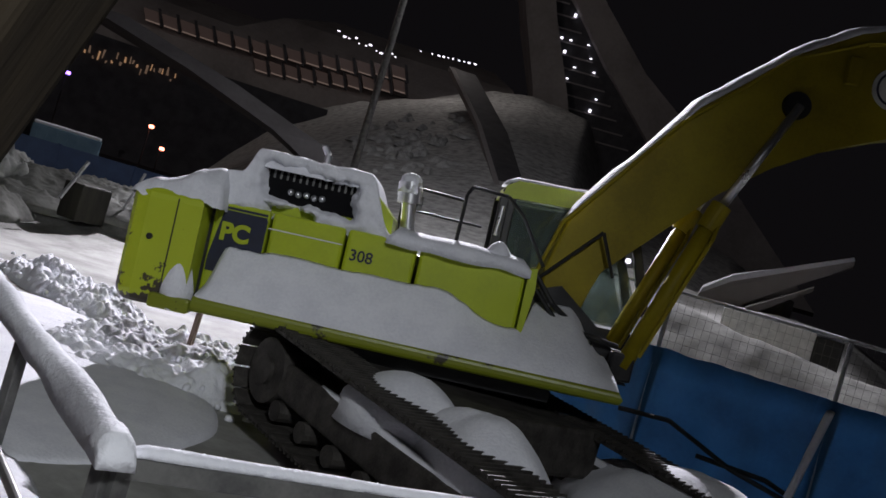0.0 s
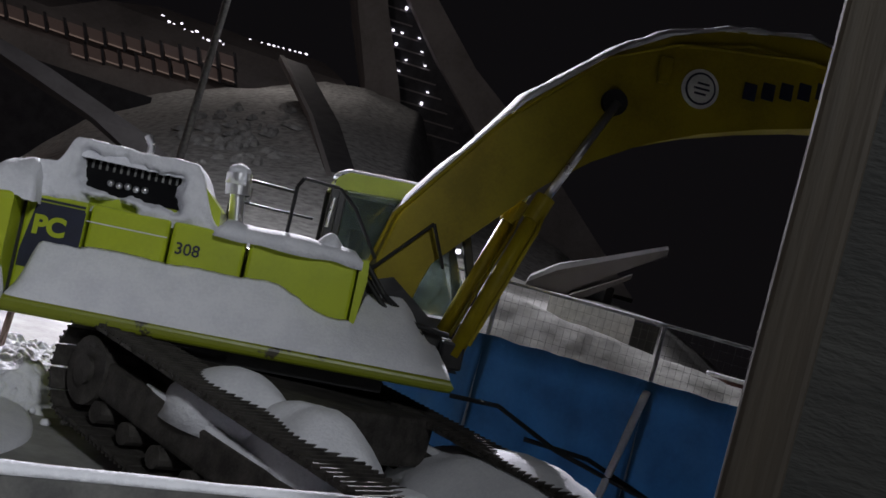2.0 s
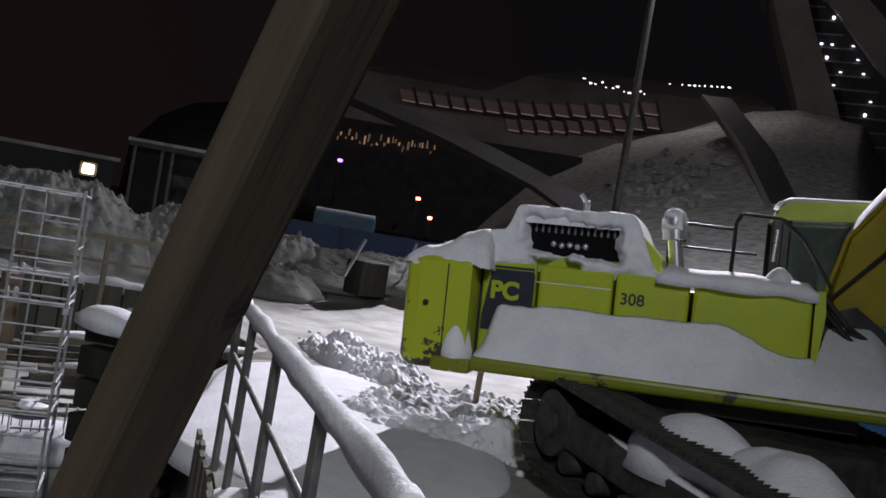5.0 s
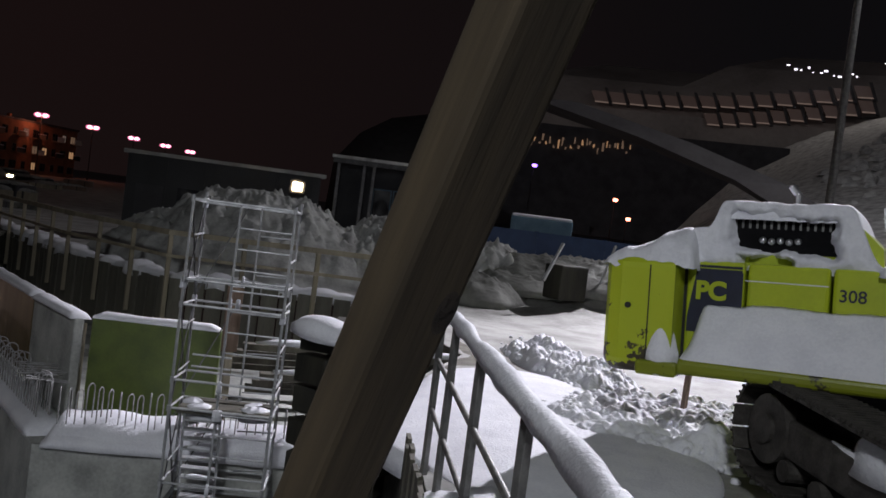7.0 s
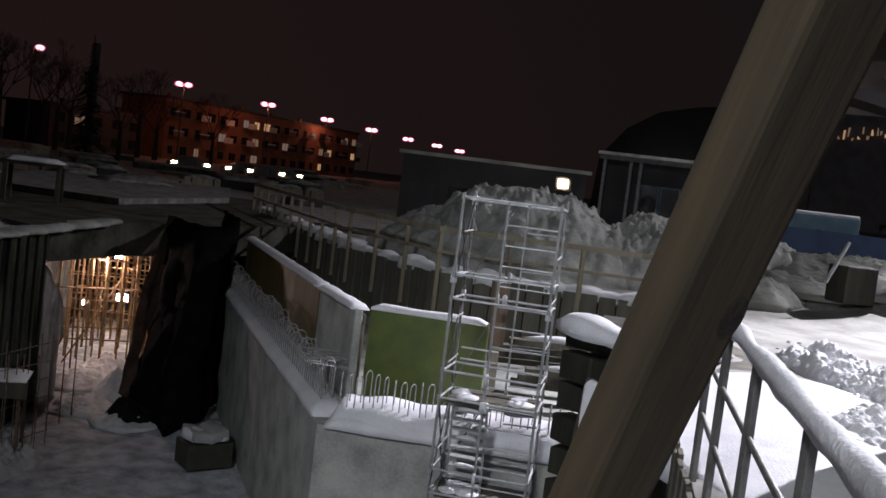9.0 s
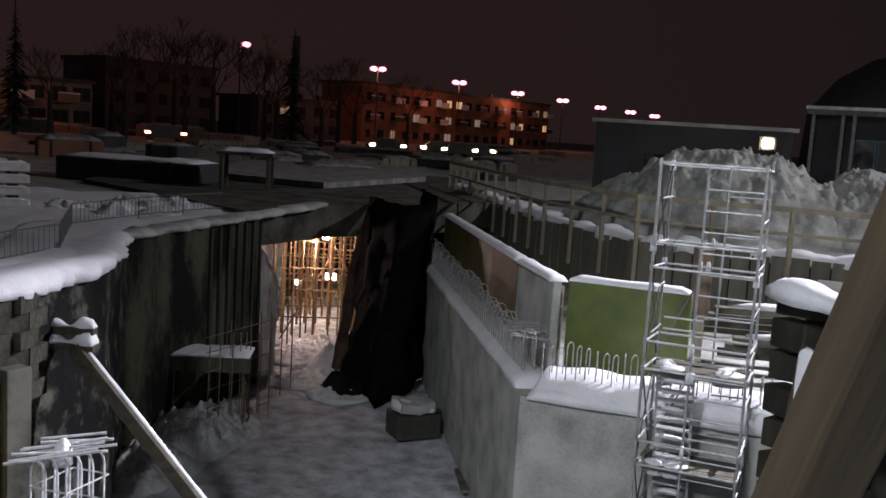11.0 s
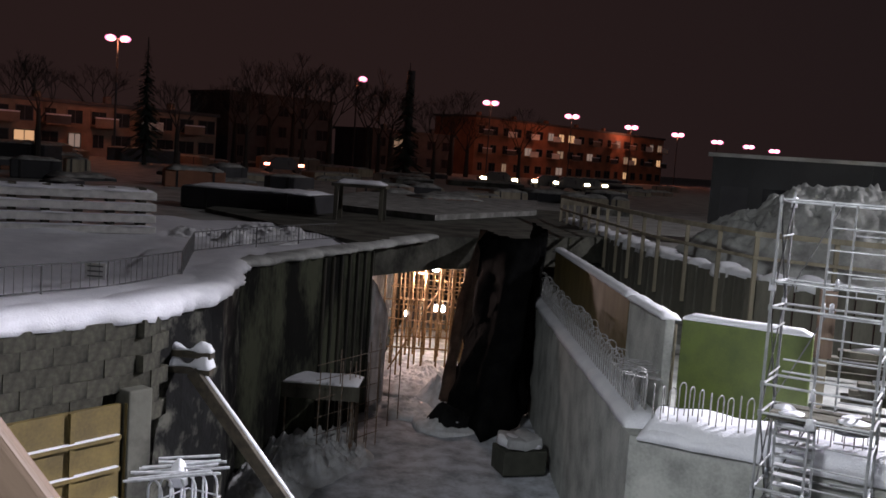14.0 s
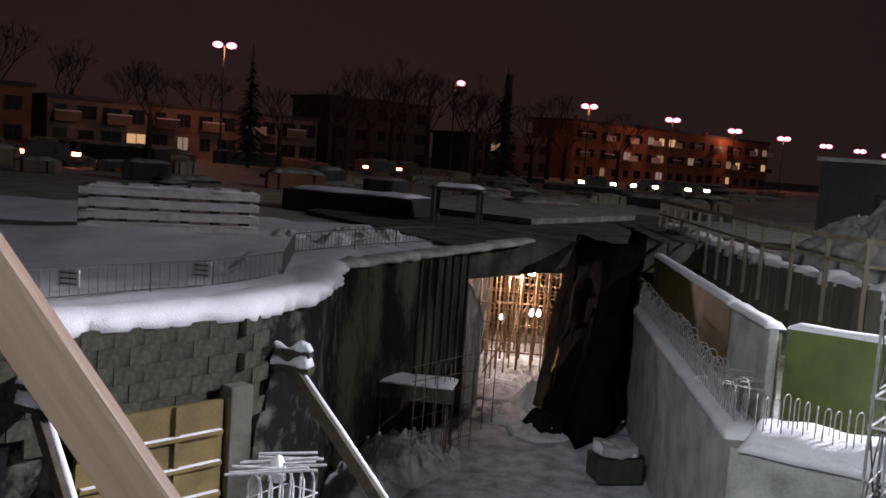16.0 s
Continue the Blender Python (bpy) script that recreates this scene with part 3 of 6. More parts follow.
snow_strip(bm, [(3.5, 37.2, 0.1), (4.3, 29.6, 0.1), (4.95, 24.3, 0.1), (6.1, 20.2, 0.1), (10.0, 17.9, 0.1)], 0.55, 0.17, 0.12, 12.0, 1.0, droop=0.08)
tagged(part("wall_top_snow", bm, SNOW, smooth=True), "lumpy snow along the top of the plank wall", "snow", kind="stuff")

rail = thing("timber_guard_rail", "pale weathered lumber guard rail with posts", "guard rail")
posts = resample([(*p, 0) for p in WOODLINE], 1.2)
for p in posts:
    part("post", beam(B(), (p.x - 0.1, p.y - 0.1, -0.8), (p.x - 0.1, p.y - 0.1, 1.14), 0.07, 0.09), WOOD, rail)
for z, nm in ((1.12, "top_rail"), (0.62, "mid_rail")):
    for a, b in zip(WOODLINE, WOODLINE[1:]):
        part(nm, beam(B(), (a[0] - 0.14, a[1] - 0.12, z), (b[0] - 0.14, b[1] - 0.12, z), 0.05, 0.11 if z > 1 else 0.07), WOOD, rail)


# ---- formwork panels on the ledge ----
def panel(name, a, b, z0, z1, thick, material, label, group=""):
    root = thing(name, label, "formwork panel", group=group)
    d = Vector((b[0] - a[0], b[1] - a[1], 0))
    m = Matrix.Translation((a[0], a[1], z0)) @ Matrix.Rotation(math.atan2(d.y, d.x), 4, "Z")
    ln, h = d.length, z1 - z0
    part("sheet", box(B(), (ln / 2, 0, h / 2), (ln, thick, h), m, 0.03), material, root)
    for k in range(max(2, int(ln / 0.6))):
        x = 0.15 + (ln - 0.3) * k / (max(2, int(ln / 0.6)) - 1)
        part("stud", box(B(), (x, thick / 2 + 0.04, h / 2 - 0.03), (0.04, 0.08, h - 0.1), m), WOOD, root)
    return snow_on(root, m, ln, h, thick)


def snow_on(root, m, ln, h, thick):
    part("snow_cap", snow_strip(B(), [m @ Vector((0.02, 0.02, h - 0.01)), m @ Vector((ln - 0.02, 0.02, h - 0.01))], thick + 0.16, 0.1, 0.15, ln, 0.12), SNOW, root, "rounded cap of snow", True)
    return root


panel("green_panel", (3.12, 14.05), (4.78, 13.2), LEDGE, 0.1, 0.1, GREENPLY, "green coated formwork panel with snow on its top edge")
panel("plywood_panel", (2.02, 24.2), (2.66, 15.9), LEDGE + 0.1, 0.1, 0.12, PLY, "long brown plywood formwork panel with a snow cap")
panel("pale_formwork", (2.66, 15.85), (2.88, 13.75), LEDGE, 0.1, 0.14, CONCRETE, "pale concrete panel end with a snow cap")


# ---- rebar ----
def hoop(bm, x, y, z, w, h, ang, r=0.012):
    dx, dy = math.cos(ang) * w / 2, math.sin(ang) * w / 2
    pts = [(x - dx, y - dy, z)]
    for k in range(7):
        a = math.pi * k / 6
        pts.append((x - dx * math.cos(a), y - dy * math.cos(a), z + h - w / 2 + math.sin(a) * w / 2))
    pts.append((x + dx, y + dy, z))
    return pipe(bm, pts, r, 5)


rebar = thing("starter_bars", "row of bent steel starter bars dusted with snow", "rebar")
rnd = random.Random(8)
for k in range(25):
    f = k / 24
    part("bar", hoop(B(), 2.48 + 2.75 * f, 12.48 - 1.2 * f, LEDGE, 0.15, 0.74 + rnd.uniform(-0.05, 0.05), 1.0 + rnd.uniform(-0.4, 0.4), 0.009), REBAR, rebar)
for k in range(60):
    f = k / 59
    y = 13.1 + 11.5 * f ** 1.2
    x = 2.33 - 0.062 * (y - 12.4) + 0.12
    part("bar", hoop(B(), x, y, LEDGE, 0.18, 0.7 + rnd.uniform(-0.12, 0.1), rnd.uniform(-0.3, 0.3), 0.0095), REBAR, rebar)
for k in range(8):
    y = 13.2 + 0.16 * k
    part("cross_bar", tube(B(), (2.12 + rnd.uniform(-0.1, 0.1), y, LEDGE + 0.66), (2.75, y + 0.1, LEDGE + 0.6 + rnd.uniform(-0.06, 0.06)), 0.011, 5), REBAR, rebar)


# ---- scaffold tower ----
def scaffold():
    root = thing("scaffold_tower", "galvanised frame scaffold tower with ladder rungs and snowy platforms", "scaffold")
    c0, c1 = polar(-17.35, 11.35), polar(-23.4, 11.2)
    u = (c1 - c0).normalized()
    v = Vector((-u.y, u.x, 0))
    if v.y < 0:
        v = -v
    w, dep = (c1 - c0).length, 0.85
    P = lambda a, b, z: c0 + u * (a * w) + v * b + Vector((0, 0, z))
    turn = Matrix.Rotation(math.atan2(u.y, u.x), 4, "Z")
    bar = lambda name, p, q, r, m=GALV: part(name, tube(B(), P(*p), P(*q), r, 7), m, root)
    for a in (0, 1):
        for b in (0, dep):
            bar("leg", (a, b, FLOOR), (a, b, 2.12 if b else 2.08), 0.018)
    # full-width ledgers, the guard rails in pairs above each lift
    for z in (2.03, 1.08, 0.78, -0.12, -0.46, -1.36, -1.66, -2.6, -3.4):
        bar("ledger", (0, 0, z), (1, 0, z), 0.016)
        bar("ledger", (0, dep, z - 0.04), (1, dep, z - 0.04), 0.016)
        for a in (0, 1):
            bar("transom", (a, 0, z), (a, dep, z - 0.04), 0.016)
            part("coupler", tube(B(), P(a, -0.03, z - 0.035), P(a, -0.03, z + 0.035), 0.024, 8), GALV, root)
    # ladder frame in the wider bay
    bar("ladder_stile", (0.46, 0.03, -3.4), (0.46, 0.03, 2.03), 0.016)
    bar("ladder_stile", (0.6, dep * 0.9, -0.5), (0.6, dep * 0.9, 2.03), 0.014)
    for k in range(21):
        z = 1.75 - 0.25 * k
        bar("rung", (0.46, 0.03, z), (1, 0.03, z), 0.0105)
        if k % 2 == 0:
            bar("rung", (0.62, dep * 0.9, z - 0.1), (1, dep, z - 0.1), 0.011)
    # narrow end frames and thin dark braces
    for k in range(9):
        z = 1.6 - 0.55 * k
        bar("rung", (0.02, 0.2, z), (0.02, dep, z), 0.011)
        bar("rung", (1.0, 0.1, z - 0.2), (1.0, dep, z - 0.2), 0.011)
    for z0, z1 in ((2.0, 0.8), (0.78, -0.45), (-0.46, -1.65), (-1.66, -2.9)):
        bar("brace", (0.0, 0.02, z0), (0.0, dep, z1), 0.010, DULL)
        bar("brace", (0.0, dep, z0), (0.0, 0.02, z1), 0.010, DULL)
        bar("brace", (0.0, dep, z1), (0.46, dep, z0), 0.009, DULL)
    bar("short_rail", (0.05, dep, 0.05), (0.46, dep, 0.05), 0.013)
    bar("short_rail", (0.05, dep, -0.1), (0.46, dep, -0.1), 0.013)
    # planked deck with patches of snow
    rnd = random.Random(71)
    for z in (-0.5, -1.7):
        for k in range(4):
            part("deck_plank", box(B(), (0, 0, 0), (w * 0.92, dep * 0.2, 0.04), Matrix.Translation(P(0.52, dep * (0.16 + 0.22 * k), z + rnd.uniform(-0.008, 0.008))) @ turn, 0.004), WOODDARK, root)
        for k in range(5):
            q = P(rnd.uniform(0.15, 0.9), dep * rnd.uniform(0.2, 0.8), z + 0.015)
            part("snow_patch", mound(B(), q, rnd.uniform(0.1, 0.22), rnd.uniform(0.08, 0.16), rnd.uniform(0.03, 0.07), rnd.uniform(0, 90), k + z, 0.3, 8, 18, 0.7, 6), SNOW, root, "", True)
    # steep stair under the deck
    for j in range(16):
        z = -0.6 - 0.125 * j
        part("stair_tread", box(B(), (0, 0, 0), (w * 0.34, 0.13, 0.022), Matrix.Translation(P(0.32, 0.12 + 0.028 * j, z)) @ turn), GALV, root)
        if j % 3 == 0:
            part("tread_snow", snow_strip(B(), [P(0.2, 0.12 + 0.028 * j, z + 0.01), P(0.42, 0.12 + 0.028 * j, z + 0.01)], 0.1, 0.03, 0.06, j, 0.5), SNOW, root, "", True)
    for a in (0.14, 0.5):
        bar("stair_stringer", (a, 0.1, -0.5), (a, 0.6, -2.7), 0.016)
    # small clots of snow on the couplers
    for j in range(16):
        z = rnd.choice((2.03, 1.08, 0.78, -0.12, -0.46, -1.36))
        q = P(rnd.choice((0, 0.46, 1, rnd.random())), rnd.choice((0, dep)), z + 0.012)
        part("snow_clot", mound(B(), q, rnd.uniform(0.02, 0.045), 0.022, rnd.uniform(0.012, 0.035), 0, j, 0.2, 5, 10, 0.9, 8), SNOW, root, "", True)


scaffold()
board = thing("upright_board", "pale plywood board standing on end with snow on top", "board")
pp = polar(-20.4, 12.9)
part("sheet", box(B(), (pp.x, pp.y, 0.45), (0.22, 0.06, 0.9), bevel=0.01), WOODFRESH, board)
part("snow_cap", snow_strip(B(), [(pp.x - 0.1, pp.y, 0.89), (pp.x + 0.1, pp.y, 0.89)], 0.12, 0.07), SNOW, board, "", True)
part("foot", box(B(), (pp.x, pp.y, -0.65), (0.1, 0.1, 1.3)), WOOD, board)


# ---- crib wall with snow, beside the scaffold ----
def crib():
    root = thing("timber_crib", "stack of dark square timbers with thick snow on top", "timber stack")
    rnd = random.Random(11)
    for k in range(14):
        z = FLOOR + 0.15 + k * 0.36
        if z > 0.75:
            break
        for q in range(2):
            a = polar(-25.0 + q * 0.1, 10.4 + rnd.uniform(-0.1, 0.1), z + rnd.uniform(-0.02, 0.02))
            b = polar(-30.5, 9.4 + q * 0.5 + rnd.uniform(-0.1, 0.1), z)
            if q == k % 2:
                part("timber", beam(B(), a, b, 0.28, 0.3, 0.02), SHEETPILE, root)
            else:
                c = polar(-26.2 - rnd.uniform(0, 3.5), 9.9, z)
                part("timber", beam(B(), c, c + Vector((0.5, 0.9, 0)), 0.28, 0.3, 0.02), SHEETPILE, root)
    part("snow_cap", snow_strip(B(), [polar(-24.7, 10.2, 0.84), polar(-26.0, 9.9, 0.84), polar(-30.5, 9.3, 0.72)], 0.4, 0.13, 0.12, 2.2, 0.3, droop=0.08, seg=12), SNOW, root, "thick rounded snow", True)


crib()
lean = thing("leaning_plank", "plank leaning into the pit with snow along its edge", "plank")
pa, pb = polar(-26.6, 9.45, 0.40), polar(-23.4, 8.6, -4.08)
part("board", beam(B(), pa, pb, 0.05, 0.2, 0.006), SHOREM, lean)
part("snow", snow_strip(B(), [pa.lerp(pb, 0.005) - Vector((0.05, 0.08, 0)), pa.lerp(pb, 0.5) - Vector((0.05, 0.08, 0))], 0.12, 0.09, 0.1, 6.0, 0.5, droop=0.02), SNOW, lean, "", True)
logs = thing("timber_stack", "loose boards lying with snow between them", "timber stack")
rnd = random.Random(12)
for k in range(7):
    a = polar(-20.0 - 0.4 * k, 16.3 - 0.45 * k, -1.1 + 0.19 * (k % 4) + 0.3)
    part("board", beam(B(), a, a + Vector((4.6, -1.5 + rnd.uniform(-0.2, 0.2), 0.05)), 0.22, 0.1, 0.01), WOODDARK, logs)
    part("snow", snow_strip(B(), [a + Vector((0.2, 0, 0.05)), a + Vector((4.4, -1.45, 0.1))], 0.22, 0.07, 0.3, k, 0.6), SNOW, logs, "", True)
part("bearer", box(B(), (8.0, 14.3, -1.15), (0.2, 1.8, 0.4)), WOODDARK, logs)

# ---- snow piles behind ----
for c, rx, ry, h, turn, seed, label in (((9.3, 24.0, -0.1), 4.4, 3.0, 2.35, -25, 1.0, "tall pile of dirty ploughed snow"), ((12.6, 22.6, -0.1), 2.3, 2.1, 2.05, -30, 9.0, "lumpy pile of dirty ploughed snow"),
                                        ((15.0, 21.4, -0.1), 2.6, 2.0, 1.75, -30, 14.0, "low lumpy pile of dirty ploughed snow")):
    bm = B()
    mound(bm, c, rx, ry, h, turn, seed, 0.16, 100, 240, 1.0, 2.4, 0.42)
    tagged(part("snow_pile", bm, SNOW_DIRTY, smooth=True), label, "snow pile", kind="stuff")


# ---- excavator ----
EX = Vector((0.49878, -0.86392, 0.06976))
EYV = Vector((0.86603, 0.5, 0.0))
EZV = EX.cross(EYV)
EXC = Matrix((EX, EYV, EZV)).transposed().to_4x4()
EXC.translation = (7.7076, 4.45, 1.13)
exc = thing("excavator", "yellow-green tracked excavator under thick snow with its boom raised", "excavator", EXC)
INV = EXC.inverted()


def counterweight():
    bm = B()
    plan = [(-2.06, 0.02), (-2.58, 0.02), (-2.70, 0.06), (-2.76, 0.16), (-2.84, 0.7), (-2.90, 1.2), (-2.84, 1.8), (-2.76, 2.3), (-2.70, 2.4), (-2.58, 2.44), (-2.06, 2.44)]
    prism(bm, plan, -0.03, 1.12, flat="z")
    ed = [e for e in bm.edges if len(e.link_faces) == 2 and abs(e.verts[0].co.z - e.verts[1].co.z) < 1e-4 and min(e.verts[0].co.x, e.verts[1].co.x) < -2.03]
    bmesh.ops.bevel(bm, geom=ed, offset=0.13, segments=4, affect="EDGES", profile=0.5)
    part("counterweight", bm, TAILPAINT, exc, "chipped and scuffed counterweight")
    part("seam", box(B(), (-2.3, 0.018, 0.55), (0.012, 0.01, 0.95)), BLACK, exc)
    part("lifting_eye", tube(B(), (-2.5, 0.03, 0.62), (-2.5, 0.0, 0.62), 0.03, 12), BLACK, exc)


counterweight()
# deck frame with its rounded skirt
bm = B()
prism(bm, [(-1.98, 0.0), (2.22, 0.0), (2.25, 0.06), (2.2, 0.13), (-1.98, 0.15)], 0.0, 2.9)
ed = [e for e in bm.edges if abs(e.verts[0].co.y) < 1e-4 and abs(e.verts[1].co.y) < 1e-4 and abs(e.verts[0].co.x - e.verts[1].co.x) > 1]
bmesh.ops.bevel(bm, geom=ed, offset=0.05, segments=3, affect="EDGES", profile=0.5)
part("deck_frame", bm, WORN_SHADED, exc, "scuffed deck edge, its yellow darkened for shade")
bm = B()
box(bm, (0.3, 1.45, -0.08), (2.6, 2.2, 0.16))
bmesh.ops.create_cone(bm, cap_ends=True, segments=32, radius1=0.75, radius2=0.75, depth=0.4, matrix=Matrix.Translation((0.9, 1.45, -0.3)))
part("slew_ring", bm, BLACK, exc)
# box added under the deck to keep lamp light off the ground
part("belly_pan", box(B(), (-0.45, 1.5, -0.17), (1.1, 2.3, 0.34), bevel=0.04), BLACK, exc)
# side doors
for x0, x1, nm in ((-2.03, -1.47, "side_door"), (-1.46, -0.71, "side_door"), (-0.70, 0.02, "side_door"), (0.04, 1.13, "side_box")):
    bm = B()
    box(bm, ((x0 + x1) / 2, 0.7, 0.61), (x1 - x0 - 0.015, 0.7, 0.98), bevel=0.035)
    part(nm, bm, YELLOW, exc, smooth=False)
part("side_box", prism(B(), [(1.14, 0.3), (1.14, 1.1), (1.22, 1.12), (1.24, 0.9), (1.2, 0.5)], 0.34, 0.95), YELLOW, exc)
# boxes inside the body, added to stop lamp light leaking through its gaps
bm = B()
box(bm, (-1.85, 1.42, 0.56), (0.46, 2.0, 1.0))
box(bm, (-0.4, 1.9, 0.55), (2.6, 1.4, 0.85))
part("engine_bay", bm, BLACK, exc)
# navy decal with stripes and lettering
part("decal", prism(B(), [(-2.0, 0.55), (-1.93, 1.0), (-1.49, 1.0), (-1.49, 0.4), (-2.0, 0.4)], 0.343, 0.349), NAVY, exc, "dark blue decal")
for z in (1.045, 1.01):
    part("decal_stripe", box(B(), (-1.71, 0.346, z), (0.42, 0.006, 0.024)), NAVY, exc)


def text(body, size, m, material, parent, name):
    cu = bpy.data.curves.new(name, "FONT")
    cu.body, cu.size, cu.extrude, cu.offset = body, size, 0.003, 0.002 if size < 0.2 else 0.011
    ob = new(name, cu)
    cu.materials.append(material)
    ob.parent = parent
    ob.matrix_basis = m
    return ob


text("PC", 0.24, pose(-1.93, 0.338, 0.73, 90, 0, 0), YELLOW, exc, "lettering")
text("308", 0.16, pose(-0.64, 0.342, 0.80, 90, 0, 0), NAVY, exc, "unit_number")
# white bar imitates the lamp light reflected along the doors
part("trim_line", box(B(), (-1.1, 0.345, 0.93), (0.75, 0.006, 0.012)), BOARD_WHITE, exc)
# engine hood with its dark grille
bm = B()
prism(bm, [(-1.95, 1.08), (-1.72, 1.62), (-0.6, 1.6), (-0.3, 1.3), (-0.28, 1.08)], 0.55, 2.5)
part("engine_hood", bm, YELLOW, exc)
bm = B()
box(bm, (-1.17, 0.545, 1.38), (0.98, 0.03, 0.34))
part("grille", bm, GRILLE, exc, "black hood grille")
for k in range(14):
    part("grille_bar", box(B(), (-1.62 + 0.066 * k, 0.525, 1.5), (0.02, 0.02, 0.12)), STEEL, exc)
bm = B()
for k in range(5):
    bmesh.ops.create_icosphere(bm, subdivisions=2, radius=0.035, matrix=Matrix.Translation((-1.36 + 0.08 * k, 0.515, 1.33 - 0.01 * (k % 2))))
part("ice_bead", bm, CHROME, exc, "glinting beads of ice", True)


def hood_top(x, y):
    z = 1.70 - 0.75 * smooth(-0.62, -0.28, x) * 0.75 - 0.25 * smooth(-1.70, -1.85, x) - 0.28 * smooth(-1.85, -2.75, x)
    return z + 0.03 * nz(x * 3, y * 2.2) + 0.012 * nz(x * 9, y * 9)


def hood_snow():
    part("hood_snow", blanket(B(), np.linspace(-1.98, -0.2, 60), np.linspace(0.42, 2.55, 36), hood_top, lambda x, y: 1.08 if x < -1.72 or x > -0.66 else 1.52, 0.16), SNOW, exc, "thick snow over the engine hood", True)
    part("tail_snow", blanket(B(), np.linspace(-2.78, -1.9, 36), np.linspace(0.03, 2.42, 46), lambda x, y: min(hood_top(x, y), 1.30 + 0.22 * smooth(-2.5, -1.9, x) * smooth(0.0, 0.5, y)) - 0.07 * abs(math.sin(x * 8.5)) * smooth(0.5, 0.0, y), lambda x, y: 1.0 + 0.06 * nz(x * 9, y * 9), 0.14), SNOW, exc, "rounded snow with a ragged rim", True)
    # snow plastered on the hood's side, open where the grille shows
    bm = B()
    grid = []
    for x in np.linspace(-1.99, -0.18, 76):
        col = []
        for k in range(31):
            f = k / 30
            z = 1.03 + (hood_top(x, 0.5) - 0.02 - 1.03) * f
            wob = 0.05 * nz(x * 6, z * 6) + 0.03 * nz(x * 14, z * 14)
            mid = 1.385 - 0.05 * (x + 1.17)
            hole = smooth(0.53, 0.40, abs(x + 1.16) + wob) * smooth(0.20, 0.13, abs(z - mid) + wob)
            vent = smooth(0.3, 0.22, abs(x + 1.3) + wob) * smooth(0.07, 0.04, abs(z - 1.12) + wob)
            bulge = 0.15 + 0.07 * nz(x * 3.5, z * 3.5, 2.0) + 0.03 * nz(x * 10, z * 10)
            bulge *= 1 - 0.5 * max(0.0, 1 - f * 6)
            y = 0.5 - bulge * (1 - max(hole, vent)) + 0.08 * max(hole, vent)
            col.append(bm.verts.new((x, y, z)))
        col.append(bm.verts.new((x, 0.62, hood_top(x, 0.6))))
        grid.append(col)
    for i in range(75):
        for k in range(31):
            bm.faces.new((grid[i][k], grid[i + 1][k], grid[i + 1][k + 1], grid[i][k + 1]))
    part("side_snow", bm, SNOW, exc, "snow plastered round the grille", True)


def side_snow():
    """Snow that lies on the side walkway and leans against the doors."""
    bm = B()
    xs = np.linspace(-1.98, 2.2, 120)
    grid = []
    for i, x in enumerate(xs):
        top = 0.70 + 0.035 * nz(x * 2.2, 1.0) + 0.015 * nz(x * 9, 4)
        top -= 0.22 * smooth(0.35, 1.0, x) * smooth(1.45, 1.15, x)
        top += -0.02 * smooth(-1.3, -1.6, x) - 0.45 * smooth(-1.82, -1.98, x) + 0.12 * smooth(1.2, 1.35, x) - 0.45 * smooth(1.7, 2.2, x)
        back = 0.35 + 0.75 * smooth(1.15, 1.4, x)
        col = []
        for k in range(15):
            f = k / 14
            y = 0.02 + (back - 0.02) * f
            z = 0.13 + (top - 0.13) * (f ** 0.75) + 0.012 * nz(x * 7, f * 5) * (1 if 0 < k < 14 else 0)
            col.append(bm.verts.new((x, y, z)))
        col.append(bm.verts.new((x, back + 0.02, 0.1)))
        grid.append(col)
    for i in range(len(xs) - 1):
        for j in range(15):
            bm.faces.new((grid[i][j], grid[i + 1][j], grid[i + 1][j + 1], grid[i][j + 1]))
    part("walkway_snow", bm, SNOW, exc, "deep snow drifted along the side walkway", True)


hood_snow()
side_snow()
bm = B()
mound(bm, (-2.17, 0.1, 0.1), 0.17, 0.14, 0.44, 0, 5.0, 0.12, 12, 28, 0.8, 4)
part("step_snow", bm, SNOW, exc, "small peak of snow on the step", True)
part("step", box(B(), (-2.18, 0.0, 0.04), (0.4, 0.12, 0.14), bevel=0.03), WORN_SHADED, exc)
bm = B()
snow_strip(bm, [(-0.28, 0.62, 1.08), (0.05, 0.6, 1.07), (0.6, 0.6, 1.08), (1.16, 0.6, 1.06)], 0.66, 0.14, 0.08, 4.0, 0.3, droop=0.05, seg=12)
mound(bm, (0.82, 0.5, 1.15), 0.16, 0.14, 0.16, 0, 6.0, 0.2, 6, 16, 1.0, 4)
part("box_snow", bm, SNOW, exc, "snow with a ragged drip edge", True)
# exhaust stack
ex = B()
tube(ex, (-0.13, 0.9, 1.1), (-0.19, 0.9, 1.52), 0.075, 28)
tube(ex, (-0.185, 0.9, 1.5), (-0.21, 0.9, 1.72), 0.13, 36)
stack = part("exhaust_pipe", ex, CHROME, exc, "bright chrome exhaust stack")
part("clamp", tube(B(), (-0.1, 0.95, 1.45), (-0.09, 0.95, 1.6), 0.05, 12), STEEL, stack)
bm = B()
mound(bm, (-0.21, 0.9, 1.72), 0.13, 0.13, 0.1, 0, 7.0, 0.1, 8, 20, 0.5, 3)
part("stack_snow", bm, SNOW, stack, "", True)
# small bent exhaust on the hood
part("vent_pipe", pipe(B(), [(-1.2, 1.6, 1.6), (-1.2, 1.6, 1.86), (-1.26, 1.6, 1.95)], 0.04, 10), CHROME, exc)
